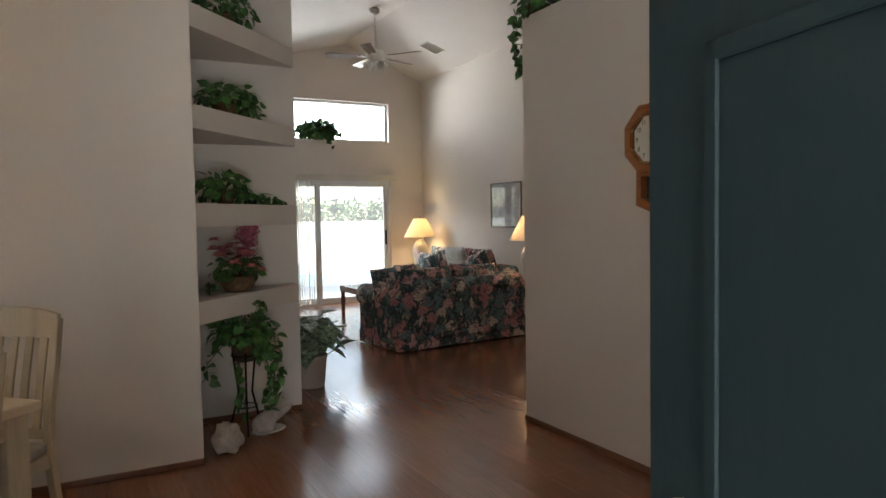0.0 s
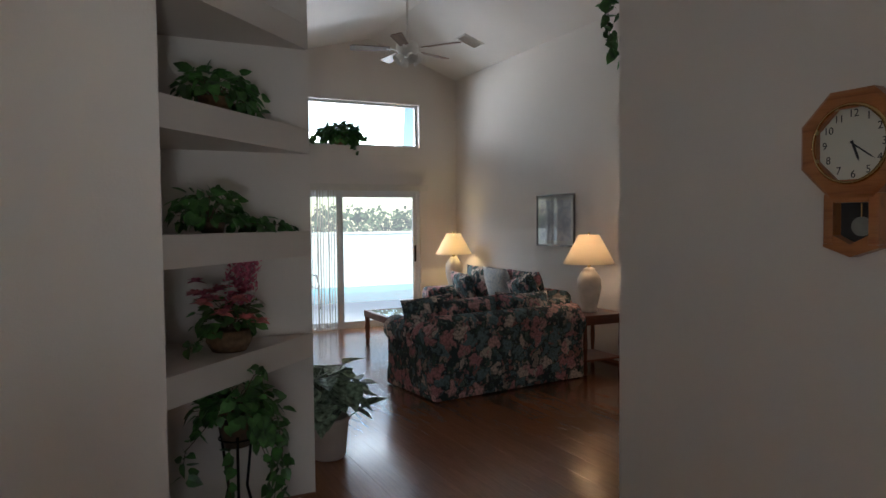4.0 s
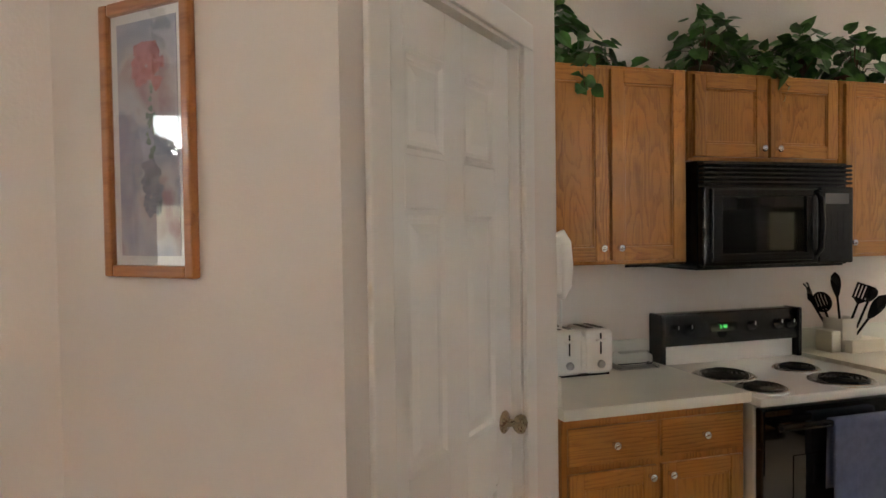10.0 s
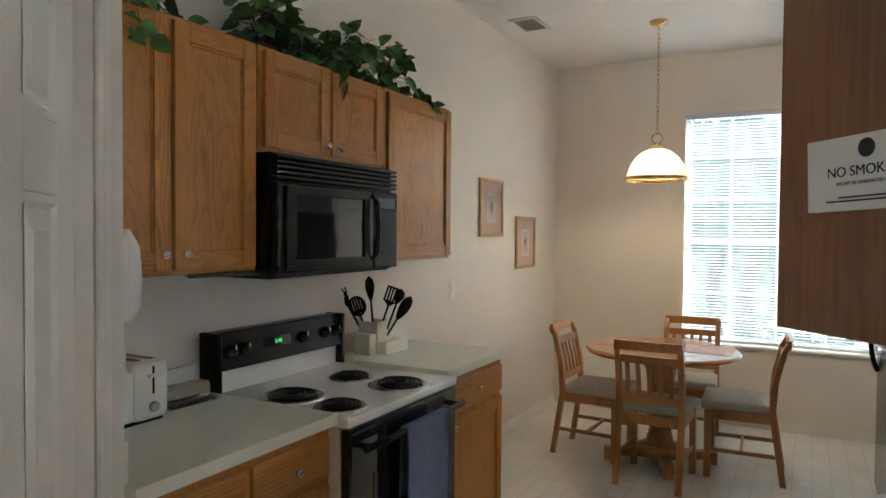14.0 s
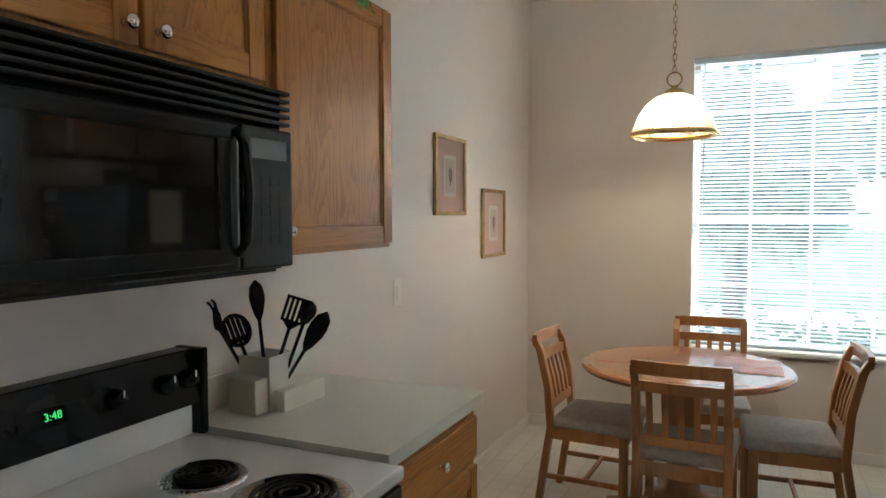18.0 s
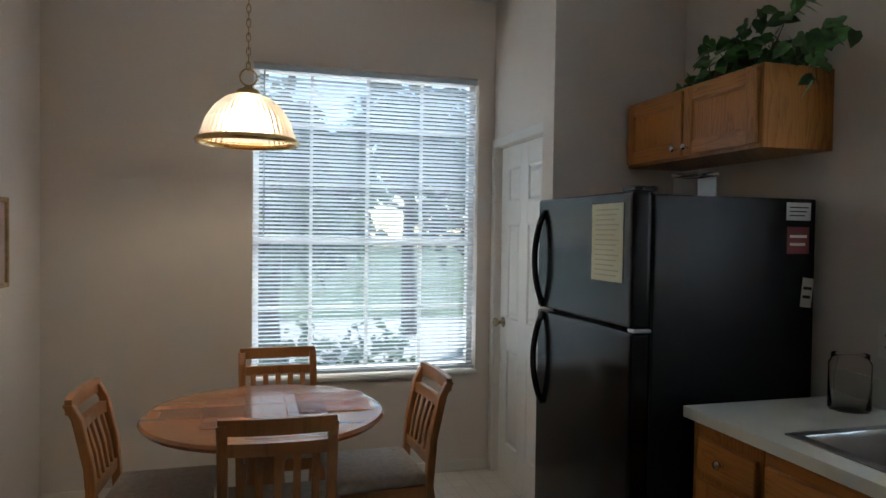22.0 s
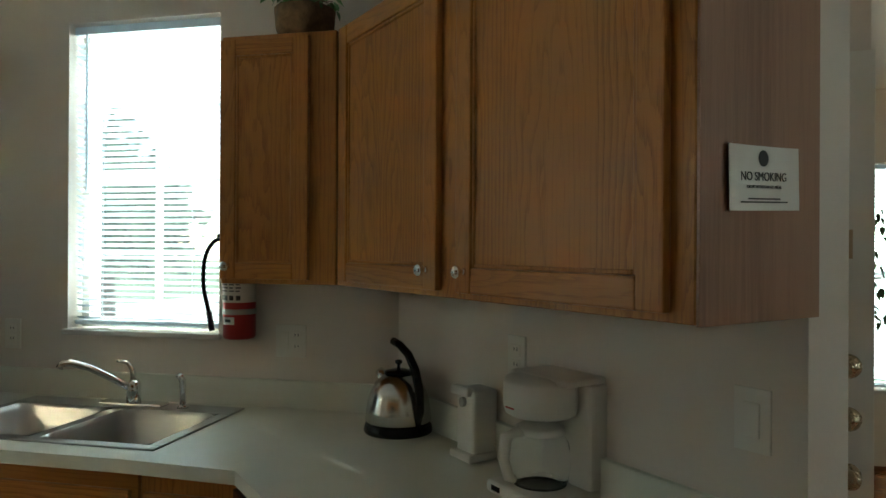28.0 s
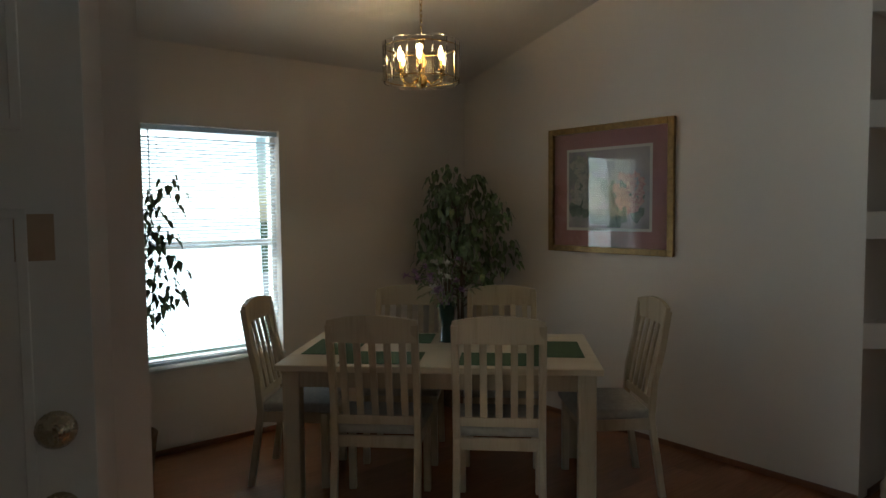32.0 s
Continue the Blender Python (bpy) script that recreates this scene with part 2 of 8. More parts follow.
def oak(name, light, dark, rough=0.36, along="z", spread=0.06, spec=0.3, board=0.115, ring=78.0, figure=0.36):
    """Plain-sawn oak: boards side by side, each with its own arched growth rings and drawn-out pores."""
    m = bpy.data.materials.new(name)
    m.use_nodes = True
    n, l = m.node_tree.nodes, m.node_tree.links
    b = n["Principled BSDF"]

    def calc(op, *args):
        k = n.new("ShaderNodeMath")
        k.operation = op
        for i, v in enumerate(args):
            if isinstance(v, (int, float)):
                k.inputs[i].default_value = v
            else:
                l.new(v, k.inputs[i])
        return k.outputs[0]

    tc, info, sep = n.new("ShaderNodeTexCoord"), n.new("ShaderNodeObjectInfo"), n.new("ShaderNodeSeparateXYZ")
    l.new(tc.outputs["Object"], sep.inputs[0])
    x, y, z = sep.outputs
    lot = calc("MULTIPLY", info.outputs["Random"], 37.0)
    run = z if along == "z" else x
    across = calc("ADD", x, y) if along == "z" else calc("ADD", z, y)
    place = calc("DIVIDE", calc("ADD", across, lot), board)
    dice = n.new("ShaderNodeTexWhiteNoise")
    dice.noise_dimensions = "1D"
    l.new(calc("ADD", calc("FLOOR", place), lot), dice.inputs["W"])
    d3_ = n.new("ShaderNodeSeparateColor")
    l.new(dice.outputs["Color"], d3_.inputs[0])
    h1, h2, h3 = d3_.outputs
    warp = n.new("ShaderNodeTexNoise")
    warp.inputs["Scale"].default_value, warp.inputs["Detail"].default_value = 5.0, 3.0
    flat = n.new("ShaderNodeCombineXYZ")
    l.new(calc("MULTIPLY", across, 2.2), flat.inputs[0])
    l.new(calc("MULTIPLY", run, 0.55), flat.inputs[1])
    l.new(lot, flat.inputs[2])
    l.new(flat.outputs[0], warp.inputs["Vector"])
    wob = calc("MULTIPLY", calc("SUBTRACT", warp.outputs["Fac"], 0.5), 0.085)
    u = calc("MULTIPLY", calc("ADD", calc("SUBTRACT", calc("FRACT", place), 0.5), calc("MULTIPLY", calc("SUBTRACT", h1, 0.5), 0.9)), board)
    slope = calc("SUBTRACT", calc("MULTIPLY", h2, 0.16), 0.08)
    deep = calc("ADD", calc("ADD", calc("MULTIPLY", run, slope), calc("MULTIPLY", h3, 0.06)), wob)
    rad = calc("SQRT", calc("ADD", calc("MULTIPLY", u, u), calc("MULTIPLY", deep, deep)))
    fine = n.new("ShaderNodeTexNoise")
    fine.inputs["Scale"].default_value, fine.inputs["Detail"].default_value, fine.inputs["Roughness"].default_value = 1.0, 4.0, 0.7
    grain = n.new("ShaderNodeCombineXYZ")
    l.new(calc("MULTIPLY", across, 260.0), grain.inputs[0])
    l.new(calc("MULTIPLY", run, 9.0), grain.inputs[1])
    l.new(lot, grain.inputs[2])
    l.new(grain.outputs[0], fine.inputs["Vector"])
    pore = fine.outputs["Fac"]
    ph = calc("FRACT", calc("ADD", calc("MULTIPLY", rad, ring), calc("MULTIPLY", pore, 0.7)))
    band = calc("MULTIPLY", calc("POWER", calc("SUBTRACT", 1.0, ph), 1.5), figure)
    tone = calc("ADD", calc("SUBTRACT", 1.12, band), calc("MULTIPLY", calc("SUBTRACT", pore, 0.5), 0.75))
    tone = calc("ADD", calc("SUBTRACT", tone, calc("MULTIPLY", calc("SUBTRACT", 0.5, h3), 0.18)), calc("MULTIPLY", calc("SUBTRACT", warp.outputs["Fac"], 0.5), 0.3))
    ramp = n.new("ShaderNodeValToRGB")
    ramp.color_ramp.elements[0].position, ramp.color_ramp.elements[0].color = 0.45, (*dark, 1)
    ramp.color_ramp.elements[1].position, ramp.color_ramp.elements[1].color = 1.0, (*light, 1)
    l.new(tone, ramp.inputs["Fac"])
    hsv, mr = n.new("ShaderNodeHueSaturation"), n.new("ShaderNodeMapRange")
    mr.inputs["To Min"].default_value, mr.inputs["To Max"].default_value = 1 - spread, 1 + spread
    l.new(info.outputs["Random"], mr.inputs["Value"])
    l.new(mr.outputs["Result"], hsv.inputs["Value"])
    l.new(ramp.outputs["Color"], hsv.inputs["Color"])
    l.new(hsv.outputs["Color"], b.inputs["Base Color"])
    b.inputs["Specular IOR Level"].default_value, b.inputs["Coat Weight"].default_value, b.inputs["Coat Roughness"].default_value = spec, 0.06, 0.2
    rr = n.new("ShaderNodeMapRange")
    rr.inputs["To Min"].default_value, rr.inputs["To Max"].default_value = rough * 1.2, rough * 0.85
    l.new(pore, rr.inputs["Value"])
    l.new(rr.outputs["Result"], b.inputs["Roughness"])
    bp = n.new("ShaderNodeBump")
    bp.inputs["Strength"].default_value, bp.inputs["Distance"].default_value = 0.14, 0.002
    l.new(tone, bp.inputs["Height"])
    l.new(bp.outputs["Normal"], b.inputs["Normal"])
    return m


OAK = oak("oak_cabinet", (0.43, 0.178, 0.039), (0.175, 0.058, 0.012))
OAKX = oak("oak_rail_cross", (0.43, 0.178, 0.039), (0.175, 0.058, 0.012), 0.34, "x")
OAKP = wood("oak_print_panel", (0.30, 0.15, 0.085), (0.19, 0.082, 0.042), 0.3, "z", 1.0, 0.15, 0.0, 3.0)
CHAIRW = wood("honey_oak", (0.45, 0.20, 0.065), (0.27, 0.10, 0.03), 0.3, "z", 1.2, 0.3, 0.08)
CHERRY = wood("cherry_wood", (0.22, 0.065, 0.03), (0.10, 0.026, 0.012), 0.3, "x", 1.0, 0.3)
WASH = wood("whitewashed_wood", (0.50, 0.42, 0.30), (0.40, 0.32, 0.22), 0.4, "z", 1.0, 0.1, 0.04)
LAM = mat("counter_laminate", (0.68, 0.68, 0.60), 0.3, scale=6, vary=0.03, bump=0.02, fine=220)
ENAM = mat("white_enamel", (0.80, 0.79, 0.76), 0.16, scale=2, vary=0.01, coat=0.4)
PLAST = mat("white_plastic", (0.74, 0.72, 0.67), 0.35, scale=4, vary=0.02)
IVORY = mat("ivory_plastic", (0.70, 0.66, 0.55), 0.4, scale=4, vary=0.03)
BLACK = mat("black_plastic", (0.008, 0.008, 0.009), 0.26, scale=8, vary=0.2, spec=0.3, fine=30, even=0.15)
BLACKT = mat("black_textured_steel", (0.006, 0.006, 0.007), 0.36, scale=8, vary=0.2, bump=0.12, fine=320, spec=0.22, even=0.3)
BLACKD = mat("black_door_enamel", (0.005, 0.005, 0.006), 0.17, scale=8, vary=0.2, bump=0.02, fine=240, spec=0.24, even=0.2)
BGLASS = mat("black_glass", (0.01, 0.01, 0.011), 0.06, scale=4, vary=0.1, coat=0.6)
STEEL = mat("brushed_steel", (0.46, 0.46, 0.45), 0.31, 1.0, scale=8, vary=0.06, bump=0.01, fine=200, stretch=(1, 0.08, 1))
CHROME = mat("chrome", (0.78, 0.78, 0.78), 0.08, 1.0, scale=6, vary=0.02)
FOIL = mat("crinkled_foil", (0.74, 0.74, 0.73), 0.2, 1.0, scale=40, vary=0.06, bump=1.0, fine=70)
NICKEL = mat("aged_nickel", (0.40, 0.33, 0.22), 0.28, 1.0, scale=20, vary=0.1)
BRASS = mat("brass", (0.72, 0.52, 0.24), 0.2, 1.0, scale=20, vary=0.08)
GOLD = mat("gilt_frame", (0.42, 0.29, 0.13), 0.38, 0.6, scale=30, vary=0.25, bump=0.2, fine=90)
SLAT = mat("blind_slat", (0.66, 0.70, 0.73), 0.4, scale=5, vary=0.02)
nt = SLAT.node_tree
thin, mixer = nt.nodes.new("ShaderNodeBsdfTranslucent"), nt.nodes.new("ShaderNodeMixShader")
thin.inputs["Color"].default_value, mixer.inputs[0].default_value = (0.62, 0.76, 0.88, 1), 0.16
nt.links.new(nt.nodes["Principled BSDF"].outputs[0], mixer.inputs[1])
nt.links.new(thin.outputs[0], mixer.inputs[2])
nt.links.new(mixer.outputs[0], nt.nodes["Material Output"].inputs["Surface"])
VANE = mat("fabric_vane", (0.66, 0.62, 0.55), 0.75, scale=5, vary=0.04, bump=0.2, fine=260)
LEAF = mat("ivy_leaf", (0.075, 0.20, 0.045), 0.42, scale=18, vary=0.3, bump=0.1, fine=60, tone=(0.04, 0.10, 0.028), spread=0.45, island=True)
LEAFV = mat("variegated_leaf", (0.16, 0.21, 0.10), 0.42, scale=30, vary=0.4, fine=60, tone=(0.05, 0.10, 0.03), spread=0.4, island=True)
BARK = mat("brown_stem", (0.09, 0.055, 0.03), 0.8, scale=30, vary=0.35, bump=0.5, fine=120)
SEATF = mat("taupe_seat_fabric", (0.50, 0.45, 0.38), 0.85, scale=40, vary=0.12, bump=0.5, fine=420)
GREYF = mat("grey_seat_fabric", (0.40, 0.38, 0.35), 0.85, scale=40, vary=0.10, bump=0.5, fine=420)
TOWEL = mat("blue_terry_towel", (0.13, 0.16, 0.27), 0.95, scale=30, vary=0.12, bump=1.0, fine=380)
PAPER = mat("paper", (0.78, 0.77, 0.74), 0.7, scale=5, vary=0.02)
PINK = mat("rose_mat_board", (0.42, 0.21, 0.21), 0.8, scale=9, vary=0.05)
INK = mat("dark_ink", (0.03, 0.03, 0.035), 0.6, scale=9, vary=0.1)
RED = mat("red_enamel", (0.42, 0.03, 0.03), 0.3, scale=9, vary=0.08)
GLASS = glass("clear_glass")
THIN = glass("thin_clear_glass", (1, 1, 1), 0.0, 1.12)
PANE = glass("window_glass", (0.97, 0.99, 0.98), 0.0, 1.02)
# Bright haze of the window views, put into rough bluish glass.
HAZED = glass("hazed_window_glass", (0.93, 0.97, 1.0), 0.05, 1.3)
FROST = mat("frosted_pane", (0.80, 0.78, 0.72), 0.5, scale=60, vary=0.04, bump=0.3, fine=160)
nt = FROST.node_tree
thin, mixer = nt.nodes.new("ShaderNodeBsdfTranslucent"), nt.nodes.new("ShaderNodeMixShader")
thin.inputs["Color"].default_value, mixer.inputs[0].default_value = (0.90, 0.86, 0.78, 1), 0.7
nt.links.new(nt.nodes["Principled BSDF"].outputs[0], mixer.inputs[1])
nt.links.new(thin.outputs[0], mixer.inputs[2])
nt.links.new(mixer.outputs[0], nt.nodes["Material Output"].inputs["Surface"])
GRASS = mat("lawn", (0.06, 0.11, 0.03), 0.9, scale=1.5, vary=0.35, bump=0.8, fine=60)
STUCCO = mat("white_stucco", (0.80, 0.78, 0.74), 0.85, scale=3, vary=0.03, bump=0.5, fine=60)
CONC = mat("pool_deck", (0.55, 0.53, 0.49), 0.8, scale=3, vary=0.06, bump=0.3, fine=60)
DECK = mat("white_pool_deck", (0.78, 0.77, 0.74), 0.8, scale=3, vary=0.04, bump=0.3, fine=60)
WATER = mat("pool_water", (0.03, 0.42, 0.54), 0.12, scale=4, vary=0.12, bump=0.3, fine=4, spec=0.03)

# ---- building helpers ----
def link(name, bm, material, parent=None, label="", smooth=False):
    me = bpy.data.meshes.new(name)
    bmesh.ops.recalc_face_normals(bm, faces=bm.faces)
    bm.to_mesh(me)
    bm.free()
    for m in material if isinstance(material, (list, tuple)) else (material,):
        me.materials.append(m)
    if smooth:
        me.polygons.foreach_set("use_smooth", [True] * len(me.polygons))
    ob = new(name, me)
    if parent is not None:
        ob.parent = parent
    if label:
        ob["label"] = label
    return ob


def part(name, bm, material, parent, label="", smooth=False):
    return link(name, bm, material, parent, label, smooth)


def thing(name, m, label, category, group="", kind=""):
    """An empty at the base of a thing; its parts are built in its own axes."""
    ob = new(name)
    ob.matrix_world = m
    return tagged(ob, label, category, group, kind)


def add_box(bm, lo, hi, bevel=0.0, segs=2, m=None):
    vs = bmesh.ops.create_cube(bm, size=1)["verts"]
    c = [(a + b) / 2 for a, b in zip(lo, hi)]
    s = [max(1e-4, b - a) for a, b in zip(lo, hi)]
    bmesh.ops.transform(bm, matrix=Matrix.Translation(c) @ Matrix.Diagonal((*s, 1)), verts=vs)
    if bevel:
        es = {e for v in vs for e in v.link_edges}
        r = bmesh.ops.bevel(bm, geom=list(es), offset=min(bevel, min(s) * 0.45), segments=segs, profile=0.6, affect="EDGES")
        vs = list({v for f in r["faces"] for v in f.verts})
    if m is not None:
        bmesh.ops.transform(bm, matrix=m, verts=vs)
    return vs


def box(lo, hi, bevel=0.0, segs=2, m=None):
    bm = bmesh.new()
    add_box(bm, lo, hi, bevel, segs, m)
    return bm


def add_cyl(bm, a, b, r0, r1=None, n=16, caps=True):
    """A round bar from a to b."""
    a, b = Vector(a), Vector(b)
    r1 = r0 if r1 is None else r1
    q = (b - a).to_track_quat("Z", "Y").to_matrix().to_4x4()
    vs = bmesh.ops.create_cone(bm, cap_ends=caps, cap_tris=False, segments=n, radius1=r0, radius2=r1, depth=(b - a).length)["verts"]
    bmesh.ops.transform(bm, matrix=Matrix.Translation((a + b) / 2) @ q, verts=vs)
    return vs


def cyl(a, b, r0, r1=None, n=16):
    bm = bmesh.new()
    add_cyl(bm, a, b, r0, r1, n)
    return bm


def add_lathe(bm, profile, n=24, centre=(0, 0, 0), cap=True):
    """Turns (radius, z) pairs about the z axis."""
    rings = []
    for r, z in profile:
        rings.append([bm.verts.new((centre[0] + max(r, 1e-4) * math.cos(2 * math.pi * i / n), centre[1] + max(r, 1e-4) * math.sin(2 * math.pi * i / n), centre[2] + z)) for i in range(n)])
    for p, q in zip(rings, rings[1:]):
        for i in range(n):
            bm.faces.new((p[i], p[(i + 1) % n], q[(i + 1) % n], q[i]))
    if cap:
        bm.faces.new(list(reversed(rings[0])))
        bm.faces.new(rings[-1])


def lathe(profile, n=24, centre=(0, 0, 0), cap=True):
    bm = bmesh.new()
    add_lathe(bm, profile, n, centre, cap)
    return bm


def add_tube(bm, points, r, n=8, r1=None):
    """A round tube along a line of points."""
    pts = [Vector(p) for p in points]
    rings = []
    side = None
    for i, p in enumerate(pts):
        d = (pts[min(i + 1, len(pts) - 1)] - pts[max(i - 1, 0)]).normalized()
        if side is None:
            side = d.orthogonal().normalized()
        side = (side - d * side.dot(d)).normalized()
        up = d.cross(side)
        rad = r if r1 is None else r + (r1 - r) * i / (len(pts) - 1)
        rings.append([bm.verts.new(p + rad * (math.cos(2 * math.pi * k / n) * side + math.sin(2 * math.pi * k / n) * up)) for k in range(n)])
    for p, q in zip(rings, rings[1:]):
        for i in range(n):
            bm.faces.new((p[i], p[(i + 1) % n], q[(i + 1) % n], q[i]))
    bm.faces.new(list(reversed(rings[0])))
    bm.faces.new(rings[-1])


def smooth_line(points, steps=6):
    """A curve that glides through the given points."""
    pts = [Vector(p) for p in points]
    pts = [2 * pts[0] - pts[1]] + pts + [2 * pts[-1] - pts[-2]]
    out = []
    for a, b, c, d in zip(pts, pts[1:], pts[2:], pts[3:]):
        for k in range(steps):
            u = k / steps
            out.append(0.5 * (2 * b + (c - a) * u + (2 * a - 5 * b + 4 * c - d) * u * u + (3 * b - a - 3 * c + d) * u ** 3))
    return out + [pts[-2]]


def tube(points, r, n=8, r1=None):
    bm = bmesh.new()
    add_tube(bm, points, r, n, r1)
    return bm


def add_prism(bm, outline, z0, z1):
    """A flat outline in plan, raised from z0 to z1 (numbers, or functions of x and y)."""
    f0 = z0 if callable(z0) else (lambda x, y: z0)
    f1 = z1 if callable(z1) else (lambda x, y: z1)
    a = [bm.verts.new((x, y, f0(x, y))) for x, y in outline]
    b = [bm.verts.new((x, y, f1(x, y))) for x, y in outline]
    bm.faces.new(list(reversed(a)))
    bm.faces.new(b)
    for i in range(len(a)):
        j = (i + 1) % len(a)
        bm.faces.new((a[i], a[j], b[j], b[i]))


def prism(outline, z0, z1):
    bm = bmesh.new()
    add_prism(bm, outline, z0, z1)
    return bm


def run_pose(p0, p1):
    """Axes of a wall: x along it, y into its body, away from the room on its right side, z up."""
    d = (Vector(p1) - Vector(p0)).normalized()
    return Matrix(((d.x, -d.y, 0, p0[0]), (d.y, d.x, 0, p0[1]), (0, 0, 1, 0), (0, 0, 0, 1)))


def wall_run(name, p0, p1, thick, top, label, openings=(), e0=0.0, e1=0.0, z0=0.0, material=None):
    """A wall whose inner face runs from p0 to p1; openings are (from, to, bottom, top) along it."""
    length = (Vector(p1) - Vector(p0)).length
    bm = bmesh.new()
    cuts = sorted({-e0, length + e1, *[u for o in openings for u in o[:2]]})
    for a, b in zip(cuts, cuts[1:]):
        gap = [o for o in openings if o[0] <= a + 1e-6 and o[1] >= b - 1e-6]
        z = z0
        for o in sorted(gap, key=lambda o: o[2]):
            if o[2] > z + 1e-6:
                add_box(bm, (a, 0, z), (b, thick, o[2]))
            z = o[3]
        add_box(bm, (a, 0, z), (b, thick, top))
    bmesh.ops.remove_doubles(bm, verts=bm.verts, dist=1e-5)
    ob = link(name, bm, material or WALL)
    ob.matrix_world = run_pose(p0, p1)
    return tagged(ob, label, "wall", kind="structure")


def baseboard(p0, p1, material, name="baseboard", h=0.085, t=0.014):
    length = (Vector(p1) - Vector(p0)).length
    bm = bmesh.new()
    add_box(bm, (0, -t, 0.0), (length, -0.0005, h), 0.005)
    ob = link(name, bm, material)
    ob.matrix_world = run_pose(p0, p1)
    return tagged(ob, "thin baseboard along the foot of the wall", "baseboard", kind="structure")


# ---- the shell ----
SLOPE = 0.26
RIDGE = 4.4
def vault(x, y=0):
    return 2.585 + SLOPE * (x + 2.0) if x <= RIDGE else 2.585 + SLOPE * (RIDGE + 2.0) - 0.36 * (x - RIDGE)


TOPV = 4.45
wall_run("wall_stove", (4.02, -0.87), (4.02, -5.62), 0.14, 3.08, "warm white painted kitchen wall behind the stove", e1=0.14)
wall_run("wall_nook", (4.02, -5.62), (1.47, -5.62), 0.16, 3.08, "warm white painted wall with the breakfast window", [(1.085, 2.445, 0.63, 2.46)], e1=0.14)
wall_run("wall_pantry", (1.47, -5.62), (1.47, -4.65), 0.12, 3.08, "warm white painted wall with a closet door", [(0.06, 0.80, 0.0, 2.03)])
wall_run("wall_alcove", (1.57, -4.53), (0.86, -4.53), 0.12, 3.08, "warm white painted wall beside the refrigerator", e1=0.15)
wall_run("wall_sink", (0.86, -4.53), (0.86, -1.80), 0.15, 3.08, "warm white painted wall behind the sink", [(1.41, 2.05, 1.17, 2.34)], e1=0.25)
wall_run("wall_diagonal", (0.86, -1.80), (1.86, -0.80), 0.13, TOPV, "warm white painted diagonal wall between kitchen and entry")
wall_run("wall_front", (1.105, -1.355), (-0.28, 0.03), 0.15, TOPV, "warm white painted diagonal wall with the front door", [(0.29, 1.13, 0.0, 2.05), (1.255, 1.535, 0.20, 2.05)])
wall_run("wall_return", (-0.28, 0.03), (-0.28, -0.35), 0.12, TOPV, "warm white painted short return wall", e1=0.12)
wall_run("wall_dining_south", (-0.28, -0.35), (-2.0, -0.35), 0.15, TOPV, "warm white painted dining room end wall", e1=0.15)
wall_run("wall_dining_west", (-2.0, -0.35), (-2.0, 3.16), 0.15, TOPV, "warm white painted dining room wall with a window", [(0.88, 1.80, 0.55, 2.08)], e1=0.12)
wall_run("wall_dining_north", (-2.0, 3.16), (1.08, 3.16), 0.12, TOPV, "warm white painted dining room wall with a framed print")
wall_run("wall_niche_side", (1.08, 3.28), (1.08, 3.985), 0.12, TOPV, "warm white painted side of the shelf niche", e1=0.12)
wall_run("wall_niche_back", (1.08, 3.985), (1.90, 3.985), 0.12, TOPV, "warm white painted back of the shelf niche")
wall_run("wall_living_west", (0.9, 4.105), (0.9, 9.74), 0.12, TOPV, "warm white painted living room side wall", e1=0.12)
wall_run("wall_living_north", (0.9, 9.74), (5.79, 9.74), 0.16, TOPV, "warm white painted living room wall with sliding doors and a high window", [(1.82, 4.27, 0.0, 2.03), (1.82, 4.27, 2.68, 3.33)], e1=0.14)
wall_run("wall_living_east", (5.79, 9.74), (5.79, 2.9), 0.14, TOPV, "warm white painted living room wall with a framed print")
wall_run("wall_living_south", (5.79, 2.9), (3.27, 2.9), 0.12, 2.654, "warm white painted low wall below the plant ledge", e0=0.14)
wall_run("wall_clock", (3.16, 2.9), (3.16, 0.55), 0.11, 2.654, "warm white painted wall with a clock, open above")
# The framed piece on this wall is a glazed rose print.
wall_run("wall_mirror", (3.16, 0.55), (2.576, -0.034), 0.10, 2.654, "warm white painted diagonal wall with a framed rose print")
wall_run("wall_closet_door", (2.576, -0.034), (3.41, -0.87), 0.10, 2.654, "warm white painted diagonal wall with a closet door", [(0.15, 0.865, 0.0, 2.04)])
wall_run("wall_closet_side", (3.41, -0.87), (4.02, -0.87), 0.10, 2.654, "warm white painted wall at the end of the counter", e1=0.14)
tagged(link("plant_ledge", prism([(3.16, 2.9), (3.16, 0.55), (2.576, -0.034), (3.41, -0.87), (5.93, -0.87), (5.93, 2.9)], 2.655, 2.72), WALL), "painted ledge on top of the closet walls", "ledge", kind="structure")
tagged(link("wall_header", box((1.9, -0.85, 2.94), (6.0, -0.73, TOPV)), WALL), "warm white painted wall above the kitchen opening", "wall", kind="structure")
tagged(link("wall_living_far", box((5.79, -0.9, 2.72), (5.93, 2.9, TOPV)), WALL), "warm white painted upper wall above the ledge", "wall", kind="structure")
tagged(link("ceiling_kitchen", prism([(0.6, -5.8), (4.2, -5.8), (4.2, -0.85), (1.75, -0.85), (0.6, -1.95)], 2.94, 3.06), CEIL), "white textured flat kitchen ceiling", "ceiling", kind="structure")
bm = bmesh.new()
add_prism(bm, [(-2.2, -2.0), (RIDGE, -2.0), (RIDGE, 9.95), (-2.2, 9.95)], lambda x, y: vault(x), lambda x, y: vault(x) + 0.12)
